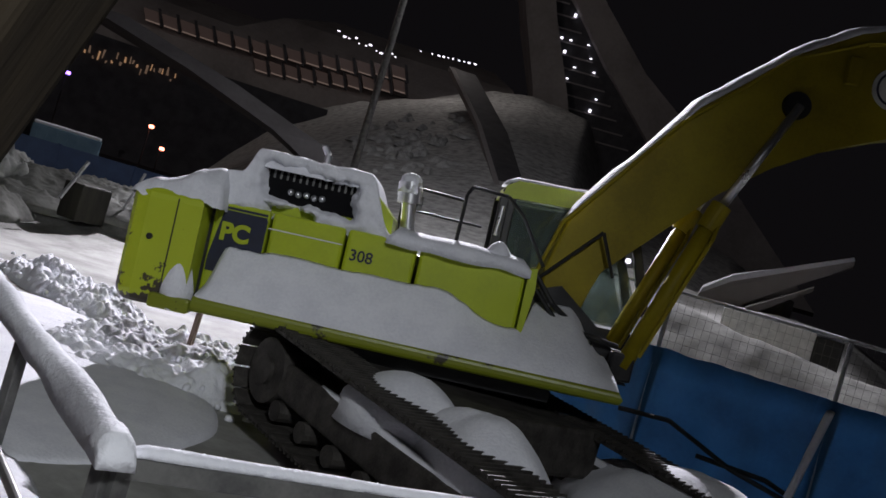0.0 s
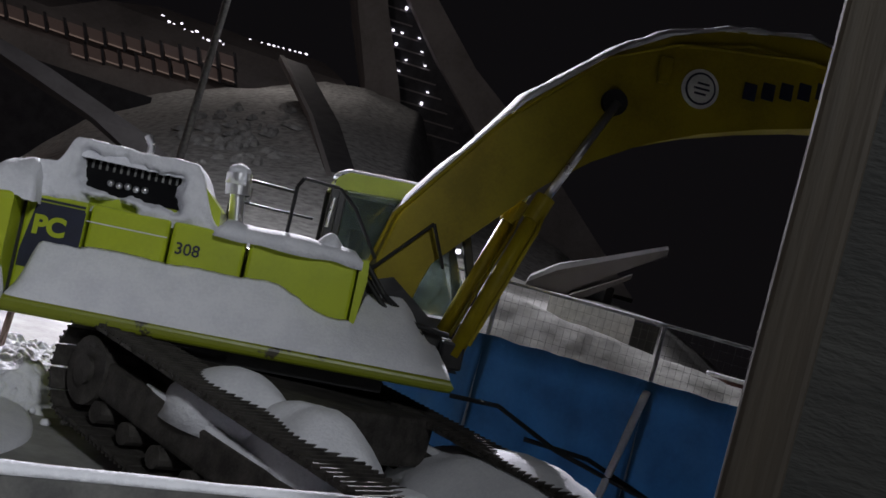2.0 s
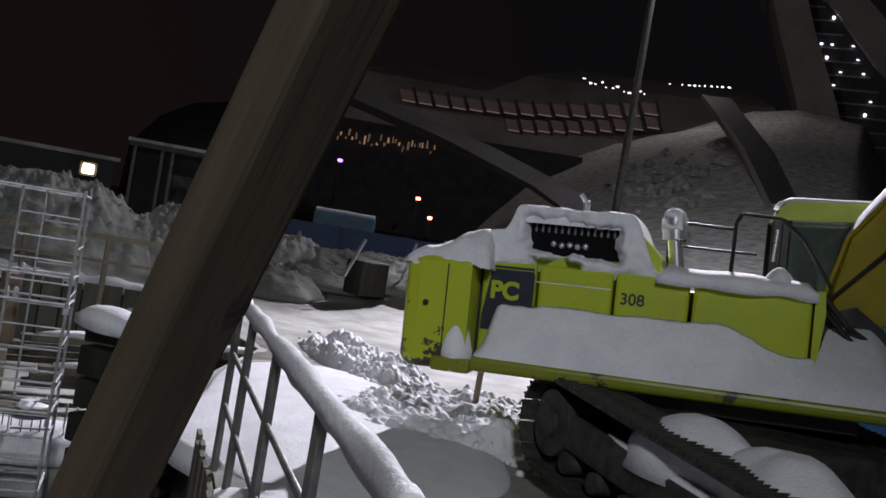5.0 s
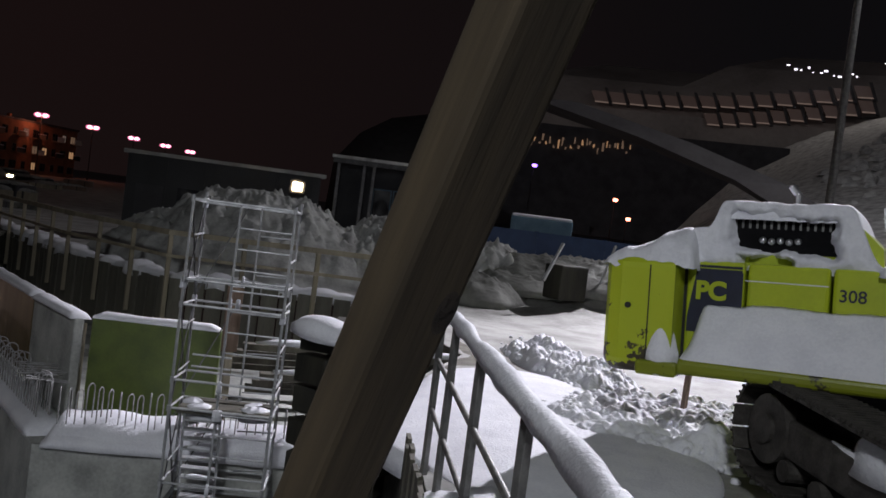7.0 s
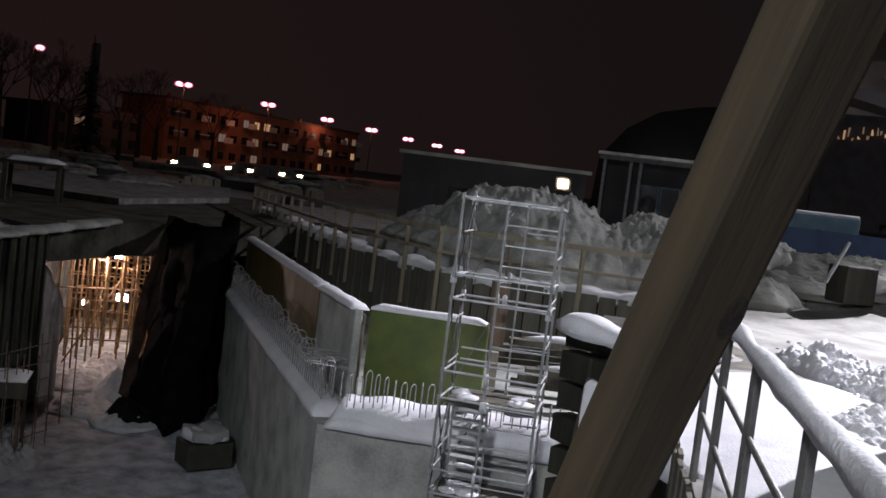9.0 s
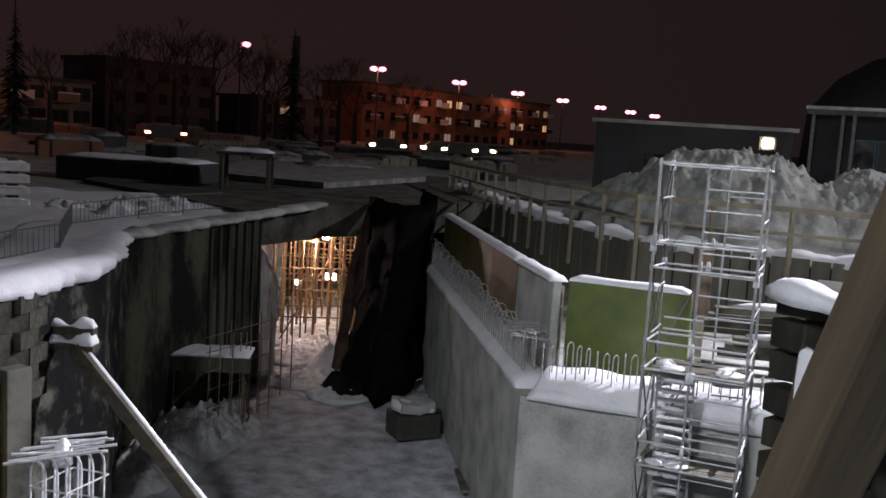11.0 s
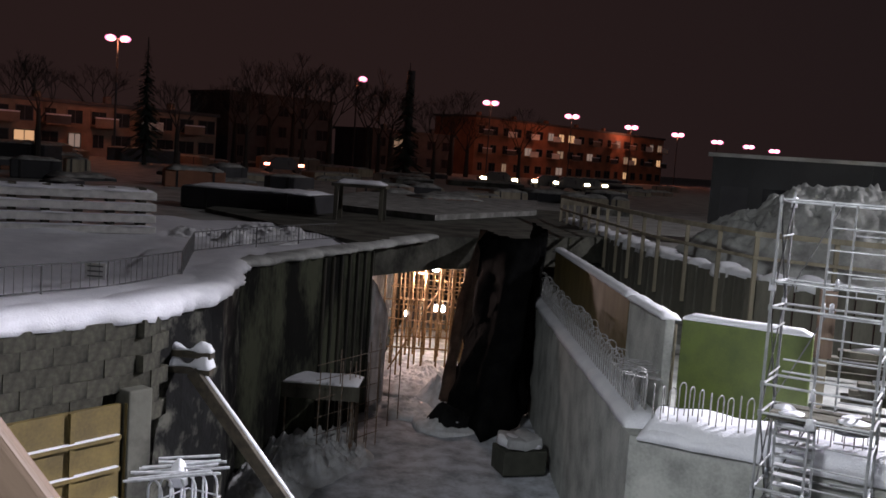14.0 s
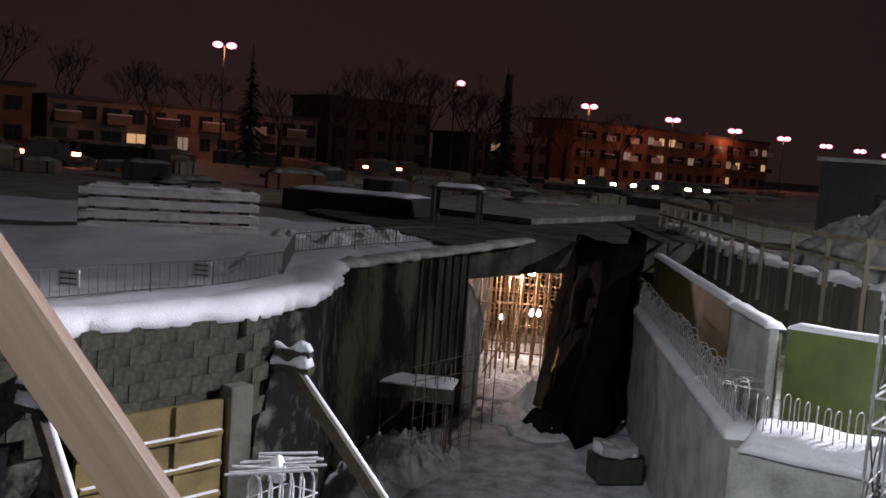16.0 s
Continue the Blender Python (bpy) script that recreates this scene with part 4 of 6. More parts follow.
# handrail and its wires
part("handrail", pipe(B(), [(0.37, 0.55, 1.14), (0.38, 0.55, 1.7), (0.43, 0.55, 1.79), (0.8, 0.55, 1.77), (1.0, 0.55, 1.6), (1.3, 0.6, 1.15)], 0.02, 8), BLACK, exc, "black tubular handrail")
part("handrail", pipe(B(), [(0.45, 2.5, 1.75), (-0.3, 2.5, 1.78), (-0.3, 2.5, 1.1)], 0.02, 8), BLACK, exc)
part("handrail", pipe(B(), [(-0.3, 2.5, 1.5), (0.7, 2.5, 1.48)], 0.016, 8), BLACK, exc)


def cab():
    root = exc
    y0, y1 = 1.92, 2.9
    out = [(0.86, 0.15), (0.86, 1.9), (0.95, 2.02), (2.05, 2.08), (2.45, 1.75), (2.75, 0.85), (2.7, 0.15)]
    body = part("cab", prism(B(), [(0.86, 0.15), (0.86, 0.62), (2.72, 0.62), (2.7, 0.15)], y0, y1), BLACK, root, "black operator cab with yellow roof")
    for (a, b) in ((out[0], out[1]), (out[1], out[2]), (out[3], out[4]), (out[4], out[5]), ((1.75, 0.6), (1.75, 2.05))):
        for y in (y0 + 0.03, y1 - 0.03):
            part("pillar", beam(B(), (a[0], y, a[1]), (b[0], y, b[1]), 0.09, 0.11, 0.015), BLACK, body)
    part("roof", prism(B(), [(0.82, 1.86), (0.86, 2.0), (0.98, 2.08), (2.1, 2.12), (2.3, 2.0), (2.3, 1.93)], y0 - 0.02, y1 + 0.02), YELLOW, body, "yellow cab roof")
    part("roof_snow", snow_strip(B(), [(0.86, 2.4, 2.05), (2.25, 2.4, 2.09)], 0.95, 0.1, 0.12, 1.0, 0.1), SNOW, body, "", True)
    g = part("side_glass", prism(B(), [(0.92, 0.65), (0.92, 1.85), (2.2, 1.9), (2.66, 0.85), (2.66, 0.65)], y0 + 0.02, y0 + 0.03), GLASS, body)
    g.visible_shadow = False
    g = part("side_glass", prism(B(), [(0.92, 0.65), (0.92, 1.85), (2.2, 1.9), (2.66, 0.85), (2.66, 0.65)], y1 - 0.03, y1 - 0.02), GLASS, body)
    g.visible_shadow = False
    part("rear_panel", box(B(), (0.93, (y0 + y1) / 2, 1.1), (0.14, y1 - y0 - 0.02, 1.7), bevel=0.02), BLACK, body)
    part("seat", prism(B(), [(1.2, 0.6), (1.15, 1.45), (1.3, 1.45), (1.4, 0.85), (1.8, 0.85), (1.8, 0.6)], 2.2, 2.65), BLACK, body)
    # glowing disc stands in for a glint on the cab
    part("work_light", tube(B(), (2.42, 1.96, 1.45), (2.44, 1.93, 1.45), 0.03, 12), GLOW_PALE, body)
    part("chrome_strip", tube(B(), (0.84, 1.88, 1.4), (0.86, 1.88, 1.75), 0.025, 10), CHROME, body)


cab()


def boom():
    low = [(1.55, 0.62), (1.85, 0.75), (1.96, 1.25), (3.05, 2.34), (3.53, 2.76), (4.1, 3.1), (4.8, 3.36), (5.5, 3.58), (6.2, 3.76), (7.8, 4.05)]
    up = [(7.8, 4.55), (5.96, 4.80), (4.9, 4.62), (4.22, 4.40), (3.6, 4.04), (2.65, 3.22), (1.52, 1.72), (1.38, 1.15), (1.4, 0.75)]
    bm = B()
    prism(bm, low + up, 1.12, 1.72)
    ed = [e for e in bm.edges if abs(e.verts[0].co.y - e.verts[1].co.y) < 1e-4]
    bmesh.ops.bevel(bm, geom=ed, offset=0.03, segments=2, affect="EDGES", profile=0.5)
    b = part("boom", bm, AMBER, exc, "raised gooseneck boom in dull yellow")
    top = [(x, 1.42, z) for x, z in reversed(up[:-2])]
    part("boom_snow", snow_strip(B(), [(p[0], p[1], p[2] - 0.015) for p in top], 0.62, 0.12, 0.15, 3.0, 0.4), SNOW, b, "thin snow along the top of the boom", True)
    part("pin_boss", tube(B(), (3.66, 1.05, 3.45), (3.66, 1.8, 3.45), 0.15, 20), RUBBER, b)
    part("badge", tube(B(), (4.66, 1.1, 3.86), (4.66, 1.13, 3.86), 0.23, 32), BOARD_WHITE, b, "round white badge")
    part("badge_ring", tube(B(), (4.66, 1.095, 3.86), (4.66, 1.101, 3.86), 0.19, 32), NAVY, b)
    part("badge_mark", tube(B(), (4.66, 1.09, 3.86), (4.66, 1.096, 3.86), 0.165, 32), BOARD_WHITE, b)
    for k in range(3):
        part("badge_bar", box(B(), (4.66 + 0.01 * k, 1.088, 3.80 + 0.06 * k), (0.2 - 0.05 * abs(k - 1), 0.004, 0.025)), NAVY, b)
    for k in range(6):
        x = 5.28 + 0.23 * k
        part("brand_block", box(B(), (x, 1.112, 3.98 + 0.055 * k), (0.16, 0.012, 0.2), bevel=0.004), NAVY, b)
    part("bracket", box(B(), (4.18, 1.08, 3.95), (0.14, 0.1, 0.3), bevel=0.01), AMBER, b)
    hose = [(1.3, 1.05, 1.2), (1.45, 1.0, 1.75), (2.5, 1.06, 3.1), (3.5, 1.06, 4.02), (4.3, 1.06, 4.38), (6, 1.06, 4.6)]
    part("pipe", pipe(B(), [(x, y, z - 0.09) for x, y, z in hose], 0.022, 8), AMBER, b)
    part("pipe", pipe(B(), [(4.3, 1.1, 4.28), (5.2, 1.1, 4.5), (7.6, 1.1, 4.5)], 0.03, 8), AMBER, b)
    part("hose", pipe(B(), [(1.35, 1.05, 1.05), (1.9, 0.98, 1.65), (2.1, 1.0, 1.2)], 0.02, 8), RUBBER, b)
    for y in (0.92, 1.92):
        c = part("boom_cylinder", tube(B(), (2.38, y, 0.3), (3.02, y, 2.12), 0.092, 20), AMBER, exc, "boom cylinder with a bright rod", True)
        part("rod", tube(B(), (3.02, y, 2.12), (3.64, y, 3.42), 0.05, 14), CHROME, c, "", True)
        part("end_cap", tube(B(), (2.94, y, 1.92), (3.05, y, 2.2), 0.112, 20), AMBER, c)
        part("foot", box(B(), (2.36, y, 0.3), (0.26, 0.16, 0.3), bevel=0.03), BLACK, c)
        part("pipe", pipe(B(), [(2.5, y - 0.15, 0.45), (2.98, y - 0.17, 1.8), (3.05, y - 0.05, 2.0)], 0.022, 8), AMBER, c)


boom()
bm = B()
prism(bm, [(1.3, 0.1), (1.3, 0.9), (1.6, 1.0), (2.2, 0.55), (2.5, 0.1)], 1.05, 1.1)
prism(bm, [(1.3, 0.1), (1.3, 0.9), (1.6, 1.0), (2.2, 0.55), (2.5, 0.1)], 1.74, 1.8)
box(bm, (1.9, 1.42, 0.3), (1.0, 0.6, 0.3))
part("boom_bracket", bm, BLACK, exc)
part("hose", pipe(B(), [(1.25, 0.9, 1.1), (1.5, 0.85, 0.8), (1.9, 0.9, 0.55), (2.3, 0.95, 0.5)], 0.03, 8), RUBBER, exc)
part("hose", pipe(B(), [(1.28, 1.0, 0.95), (1.6, 0.8, 0.6), (2.0, 0.9, 0.45)], 0.03, 8), RUBBER, exc)


# undercarriage, turned under the deck
def track(n_off, name):
    h = Vector((0.37, 0.93, 0.085)).normalized()
    nrm = Vector((0.93, -0.37, 0)).normalized()
    up = nrm.cross(h)
    if up.z < 0:
        up = -up
    org = Vector((7.62, 5.83, 0.68)) + nrm * n_off - h * 2.3
    M = INV @ Matrix.LocRotScale(org, Matrix((h, -nrm, up)).transposed().to_quaternion(), None)
    L, r = 4.6, 0.43
    root = part(name, box(B(), (0, 0, 0), (3.5, 0.34, 0.34), M, 0.04), TRACKM, exc, "muddy steel crawler track")
    per = 2 * (L - 2 * r) + 2 * math.pi * r
    cnt = 46
    shoe = B()
    box(shoe, (0, 0, 0), (per / cnt - 0.02, 0.6, 0.03))
    for gx in (-0.075, 0.0, 0.075):
        box(shoe, (gx, 0, 0.03), (0.018, 0.6, 0.036))
    data = None
    for k in range(cnt):
        s = per * k / cnt
        a = L - 2 * r
        if s < a:
            x, z, ang = -a / 2 + s, r, 0
        elif s < a + math.pi * r:
            t = (s - a) / r
            x, z, ang = a / 2 + r * math.sin(t), r * math.cos(t), t
        elif s < 2 * a + math.pi * r:
            x, z, ang = a / 2 - (s - a - math.pi * r), -r, math.pi
        else:
            t = (s - 2 * a - math.pi * r) / r
            x, z, ang = -a / 2 - r * math.sin(t), -r * math.cos(t), math.pi + t
        mm = M @ Matrix.Translation((x, 0, z)) @ Matrix.Rotation(ang, 4, "Y")
        if data is None:
            ob = part("track_shoe", shoe, TRACKM, root)
            data = ob.data
            ob.matrix_basis = mm
        else:
            share("track_shoe", data, mm, root)
    for x in (-(L / 2 - r), L / 2 - r):
        part("sprocket", tube(B(), M @ Vector((x, -0.2, 0)), M @ Vector((x, 0.2, 0)), 0.32, 22), TRACKM, root)
        part("hub", tube(B(), M @ Vector((x, -0.24, 0)), M @ Vector((x, 0.24, 0)), 0.14, 14), TRACKM, root)
    for k in range(7):
        x = -1.5 + 0.5 * k
        part("roller", tube(B(), M @ Vector((x, -0.2, -0.27)), M @ Vector((x, 0.2, -0.27)), 0.1, 12), TRACKM, root)
    bm = B()
    mound(bm, (0, 0, 0), 1.2, 0.05, 0.05, 0, n_off, 0.6, 8, 60, 0.6, 6)
    for v in bm.verts:
        v.co = M @ (v.co + Vector((0.1, 0.1, 0.165)))
    part("frame_snow", bm, SNOW, root, "", True)
    return M


track(0.0, "crawler_track")
track(2.65, "crawler_track")
part("car_body", box(B(), (0, 0, 0), (2.3, 2.2, 0.5), INV @ Matrix.Translation((8.4, 4.1, 0.72)) @ Matrix.Rotation(radians(-22), 4, "Z"), 0.05), TRACKM, exc)

# drifts on and round the tracks
DRIFTS = [((7.12, 3.85, 0.70), 0.85, 0.44, 0.44, 68, 1.0), ((6.85, 2.95, 0.55), 0.85, 0.52, 0.52, 66, 1.7), ((6.35, 2.0, 0.15), 0.95, 0.7, 0.66, 60, 2.0),
          ((5.5, 3.4, -0.35), 2.2, 0.9, 0.24, 65, 4.0), ((8.9, 1.6, 0.2), 1.6, 0.7, 0.75, 68, 5.0), ((8.2, 0.5, 0.0), 1.4, 1.0, 0.6, 40, 6.0)]
for c, rx, ry, h, turn, seed in DRIFTS:
    bm = B()
    mound(bm, c, rx, ry, h, turn, seed, 0.12, 12, 36, 0.7, 2.0)
    tagged(part("snow_drift", bm, SNOW, smooth=True), "smooth rounded snow drift beside the tracks", "snow drift", kind="stuff")
# ploughed lumps
def rubble(az, d, rx, ry, h, turn, seed, label, clods):
    bm = B()
    rnd = random.Random(seed)
    c = polar(az, d)
    ca, sa = math.cos(radians(turn)), math.sin(radians(turn))
    n = 190
    grid = []
    for i in range(n + 1):
        col = []
        for j in range(n + 1):
            u, v = 2 * i / n - 1, 2 * j / n - 1
            x, y = c.x + u * rx * ca - v * ry * sa, c.y + u * rx * sa + v * ry * ca
            f = max(0.0, 1 - u * u - v * v - 0.5 * nz(u * 2.3 + seed, v * 2.3))
            edge = min(1.0, 3 * (1 - max(abs(u), abs(v))))
            clod = sum(a * max(0.0, 0.32 - noise.voronoi(Vector((x * q, y * q, seed)))[0][0] ** 2) for a, q in ((0.22, 3.4), (0.20, 6.0), (0.12, 11.0)))
            g = height(x, y)
            col.append(bm.verts.new((x, y, g - 0.03 + edge * (h * f ** 0.7 * (1 + 0.5 * nz(x * 2, y * 2)) + clod * min(1.0, 4 * f)))))
        grid.append(col)
    for i in range(n):
        for j in range(n):
            bm.faces.new((grid[i][j], grid[i + 1][j], grid[i + 1][j + 1], grid[i][j + 1]))
    for k in range(clods):
        u, v = rnd.gauss(0, 0.5), rnd.gauss(0, 0.5)
        x, y = c.x + u * rx * ca - v * ry * sa, c.y + u * rx * sa + v * ry * ca
        r = rnd.uniform(0.02, 0.075)
        z = height(x, y) + h * max(0.0, 1 - u * u - v * v) ** 0.7 * 0.85
        bmesh.ops.create_icosphere(bm, subdivisions=1, radius=1, matrix=Matrix.Translation((x, y, z)) @ pose(0, 0, 0, rnd.uniform(0, 180), rnd.uniform(0, 180), 0) @ Matrix.Diagonal((r, r * 0.8, r * 0.7, 1)))
    tagged(part("snow_rubble", bm, SNOW, smooth=True), label, "snow rubble", kind="stuff")


rubble(-48.0, 11.3, 1.7, 2.1, 0.26, 55, 3, "broken lumps of ploughed snow under the excavator's tail", 260)
rubble(-41.2, 14.6, 3.1, 0.75, 0.26, 68, 5, "low ridge of broken snow along the road", 200)
stake = thing("stake", "short pale wooden stake in the snow", "stake")
sp = polar(-48.1, 11.6)
part("stick", beam(B(), (sp.x, sp.y, -0.1), (sp.x + 0.02, sp.y, 0.75), 0.06, 0.05), WOODFRESH, stake)


# ---- steel railing with snow ----
def railing():
    root = thing("steel_railing", "grey tubular steel railing capped with snow", "railing")
    a, b = Vector((1.85, 1.83, 1.42)), Vector((4.3, 6.6, 1.42))
    d = (b - a).normalized()
    for z in (0, -0.42, -0.84):
        part("top_rail" if z == 0 else "lower_rail", tube(B(), a + Vector((0, 0, z)), b + Vector((0, 0, z)), 0.028 if z == 0 else 0.02, 12), STEEL, root)
    for f in (0.0, 0.25, 0.53, 0.79, 0.985):
        p = a.lerp(b, f)
        part("post", beam(B(), (p.x, p.y, 0.02), p, 0.05, 0.045, 0.004), STEEL, root)
    part("rail_snow", snow_strip(B(), [a - d * 0.08 + Vector((0, 0, 0.015)), b + Vector((0, 0, 0.015))], 0.105, 0.085, 0.05, 1.0, 0.3, droop=0.015), SNOW, root, "rounded snow cap", True)
    # return towards the excavator
    a2, c = Vector((1.88, 1.81, 1.41)), Vector((3.6, 0.66, 1.41))
    part("top_rail", beam(B(), a2, c, 0.05, 0.07, 0.006), STEEL, root)
    part("rail_snow", snow_strip(B(), [a2 + Vector((0, 0, 0.03)), c + Vector((0, 0, 0.03))], 0.06, 0.03, 0.06, 3.0, 0.3), SNOW, root, "", True)
    part("lower_rail", beam(B(), a2 - Vector((0, 0, 0.5)), c - Vector((0, 0, 0.5)), 0.04, 0.05), STEEL, root)
    part("post", beam(B(), (c.x, c.y, -0.1), c, 0.06, 0.06), STEEL, root)
    part("post", beam(B(), (a2.x, a2.y, 0.0), a2 + Vector((0, 0, 0.02)), 0.06, 0.06), STEEL, root)
    part("end_snow", snow_strip(B(), [a - d * 0.1 + Vector((0, 0, 0.01)), a + d * 0.05 + Vector((0, 0, 0.02))], 0.115, 0.085, 0.03, 5.0, 0.2, droop=0.015), SNOW, root, "snow drooping over the rail's end", True)


railing()
bm = B()
mound(bm, (2.5, 1.6, 0.05), 1.2, 0.8, 0.3, 60, 4.0, 0.15, 12, 36, 0.6, 2)
mound(bm, (3.2, 4.0, -0.1), 0.6, 2.6, 0.55, -27, 8.0, 0.25, 14, 44, 0.6, 2)
mound(bm, (*polar(-39.5, 10.6).xy, -0.05), 3.6, 1.7, 0.22, 55, 9.0, 0.1, 40, 110, 0.35, 1)
tagged(part("snow_bank", bm, SNOW, smooth=True), "smooth snow banked along the railing", "snow bank", kind="stuff")
# boards that hold the yard's edge under the railing
edge = thing("retaining_boards", "dark upright boards holding the pit's edge under the railing", "retaining wall")
d = Vector((2.45, 4.77, 0)).normalized()
n = Vector((-d.y, d.x, 0))
rnd = random.Random(41)
for k in range(22):
    p = Vector((1.85, 1.83, 0)) + d * (0.9 + 0.212 * k) + n * (0.16 + rnd.uniform(-0.012, 0.012))
    top = 0.3 + rnd.uniform(-0.05, 0.05)
    part("board", box(B(), (0, 0, 0), (0.2, 0.04, top + 2.4), Matrix.Translation((p.x, p.y, (top - 2.4) / 2)) @ Matrix.Rotation(math.atan2(d.y, d.x), 4, "Z"), 0.005), WOODDARK, edge)

# ---- near timbers ----
def longer(p, q, a, b):
    d = (q - p).normalized()
    return p - d * a, q + d * b


def timber(name, p, q, w, h, material, parent):
    m, ln = axis_m(p, q)
    ob = part(name, box(B(), (0, 0, ln / 2), (w, h, ln), None, 0.01), material, parent)
    ob.matrix_basis = m
    return ob


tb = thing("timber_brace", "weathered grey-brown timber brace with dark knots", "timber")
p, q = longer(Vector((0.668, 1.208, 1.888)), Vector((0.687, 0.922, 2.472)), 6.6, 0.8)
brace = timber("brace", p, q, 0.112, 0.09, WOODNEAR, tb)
for x, along, r in ((0.045, 6.82, 0.026), (-0.05, 6.35, 0.02), (0.02, 6.2, 0.016), (-0.02, 7.3, 0.014)):
    bm = B()
    bmesh.ops.create_cone(bm, cap_ends=True, segments=18, radius1=r * 0.7, radius2=r * 0.5, depth=0.001, matrix=Matrix.Translation((x * 0.8, -0.0452, along)) @ Matrix.Rotation(radians(90), 4, "X") @ Matrix.Diagonal((1, 2.2, 1, 1)))
    part("knot", bm, KNOT, brace)
tb = thing("timber_post", "upright timber post with a rough board sheet beside it", "timber")
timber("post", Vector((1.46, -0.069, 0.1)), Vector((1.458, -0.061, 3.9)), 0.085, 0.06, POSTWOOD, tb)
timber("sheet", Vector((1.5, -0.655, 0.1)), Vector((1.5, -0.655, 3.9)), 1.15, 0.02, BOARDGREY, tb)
tb = thing("timber_rail", "fresh pale timber rail sloping down in front", "timber")
p, q = longer(polar(33.7, 1.3, 1.987), polar(25.6, 1.25, 1.722), 0.35, 1.5)
timber("rail", p, q, 0.04, 0.075, WOODFRESH, tb)


# ---- left side of the pit ----
form = thing("formwork", "yellow plywood wall formwork with timber walers", "formwork")
fa, fb = Vector((-5.45, 9.75, 0)), Vector((-4.25, 11.5, 0))
fd = (fb - fa).normalized()
fn = Vector((fd.y, -fd.x, 0))
FM = Matrix.Translation(fa + fn * 0.2) @ Matrix((fd, -fn, Vector((0, 0, 1)))).transposed().to_4x4()
fl = (fb - fa).length
part("sheet", box(B(), (fl / 2 - 0.25, 0, -2.55), (fl - 0.2, 0.06, 3.0), FM), FORMPLY, form)
for k in range(7):
    part("waler", box(B(), (fl / 2 - 0.25, -0.06, -1.45 - 0.4 * k), (fl - 0.25, 0.07, 0.05), FM), FORMPLY, form)
    part("snow", box(B(), (fl / 2 - 0.25, -0.065, -1.42 - 0.4 * k), (fl - 0.3, 0.06, 0.012), FM), SNOW, form)
for k in range(3):
    part("stud", box(B(), (0.35 + k * 0.75, -0.05, -2.55), (0.06, 0.05, 3.0), FM), FORMPLY, form)
part("column", box(B(), (fl - 0.12, 0.05, -2.5), (0.34, 0.3, 3.2), FM, 0.02), CONC_OLD, form, "stained concrete column")

def shore(top, foot, label):
    root = thing("raking_shore", label, "shore")
    top, foot = Vector(top), Vector(foot)
    part("strut", beam(B(), top, foot, 0.14, 0.18, 0.01), SHOREM, root)
    off = Vector((0.0, 0.0, 0.1))
    rim_off = Vector((foot.y - top.y, top.x - foot.x, 0)).normalized() * -0.04
    part("snow_cap", snow_strip(B(), [top.lerp(foot, 0.03) + off + rim_off, top.lerp(foot, 0.97) + off + rim_off], 0.075, 0.05, 0.1, 1.0, 0.25), SNOW, root, "", True)
    back = Vector((top.x - foot.x, top.y - foot.y, 0)).normalized()
    side = Vector((-back.y, back.x, 0))
    for k, z in enumerate((0.22, 0.0)):
        a = top + back * 0.6 + side * 0.1 + Vector((0, 0, z))
        b = top - back * 0.22 - side * 0.1 + Vector((0, 0, z))
        part("waler", beam(B(), a, b, 0.16, 0.09, 0.01), SHOREM, root)
        part("snow_cap", snow_strip(B(), [a + Vector((0, 0, 0.04)), b + Vector((0, 0, 0.04))], 0.2, 0.17, 0.04, z + top.y, 1.3), SNOW, root, "", True)
    part("foot_plate", box(B(), foot, (0.4, 0.4, 0.1)), SHOREM, root)


shore((-3.72, 12.2, -0.85), (-0.6, 11.1, -4.1), "heavy steel raking shore with snow along its top")
shore((-5.5, 9.0, -0.8), (-3.1, 7.4, -4.1), "second steel raking shore near the formwork")

cage = thing("rebar_cage", "upright cage of bent steel bars with snow on top", "rebar cage")
cc = polar(17.3, 9.75)
rnd = random.Random(31)
for k in range(6):
    part("hoop", hoop(B(), cc.x - 0.22 + 0.09 * k, cc.y - 0.2 + 0.08 * k, FLOOR, 0.26, 2.86, -0.7, 0.012), FROST, cage)
for k in range(9):
    z = -1.5 - 0.28 * k
    part("ring", pipe(B(), [(cc.x - 0.3, cc.y - 0.2, z), (cc.x + 0.1, cc.y - 0.35, z), (cc.x + 0.35, cc.y + 0.2, z), (cc.x - 0.05, cc.y + 0.35, z), (cc.x - 0.3, cc.y - 0.2, z)], 0.009, 5), FROST, cage)
for k in range(9):
    y = cc.y - 0.3 + 0.07 * k
    part("bar", tube(B(), (cc.x - 0.42 + rnd.uniform(-0.1, 0.1), y, -1.22 + rnd.uniform(-0.03, 0.05)), (cc.x + 0.36 + rnd.uniform(-0.1, 0.1), y + 0.15, -1.16 + rnd.uniform(-0.03, 0.05)), 0.016, 6), FROST, cage)
bm = B()
mound(bm, (cc.x - 0.05, cc.y, -1.22), 0.1, 0.09, 0.16, 0, 3.0, 0.2, 6, 14, 0.8, 3)
part("snow", bm, SNOW, cage, "", True)

# sheet piles and the grey hanging sheet at the tunnel's left jamb
piles = thing("sheet_piling", "dark ribbed steel sheet piling", "sheet pile")
for k in range(7):
    f = 0.56 + 0.07 * k
    p = Vector((-4.38, 17.03, 0)).lerp(Vector((-2.54, 22.6, 0)), f)
    part("rib", box(B(), (p.x + 0.0, p.y, -2.2), (0.06, 0.22, 4.2), bevel=0.02), SHEETPILE, piles)
sheet = thing("hanging_sheet", "grey insulation sheet hanging beside the tunnel mouth", "sheet")
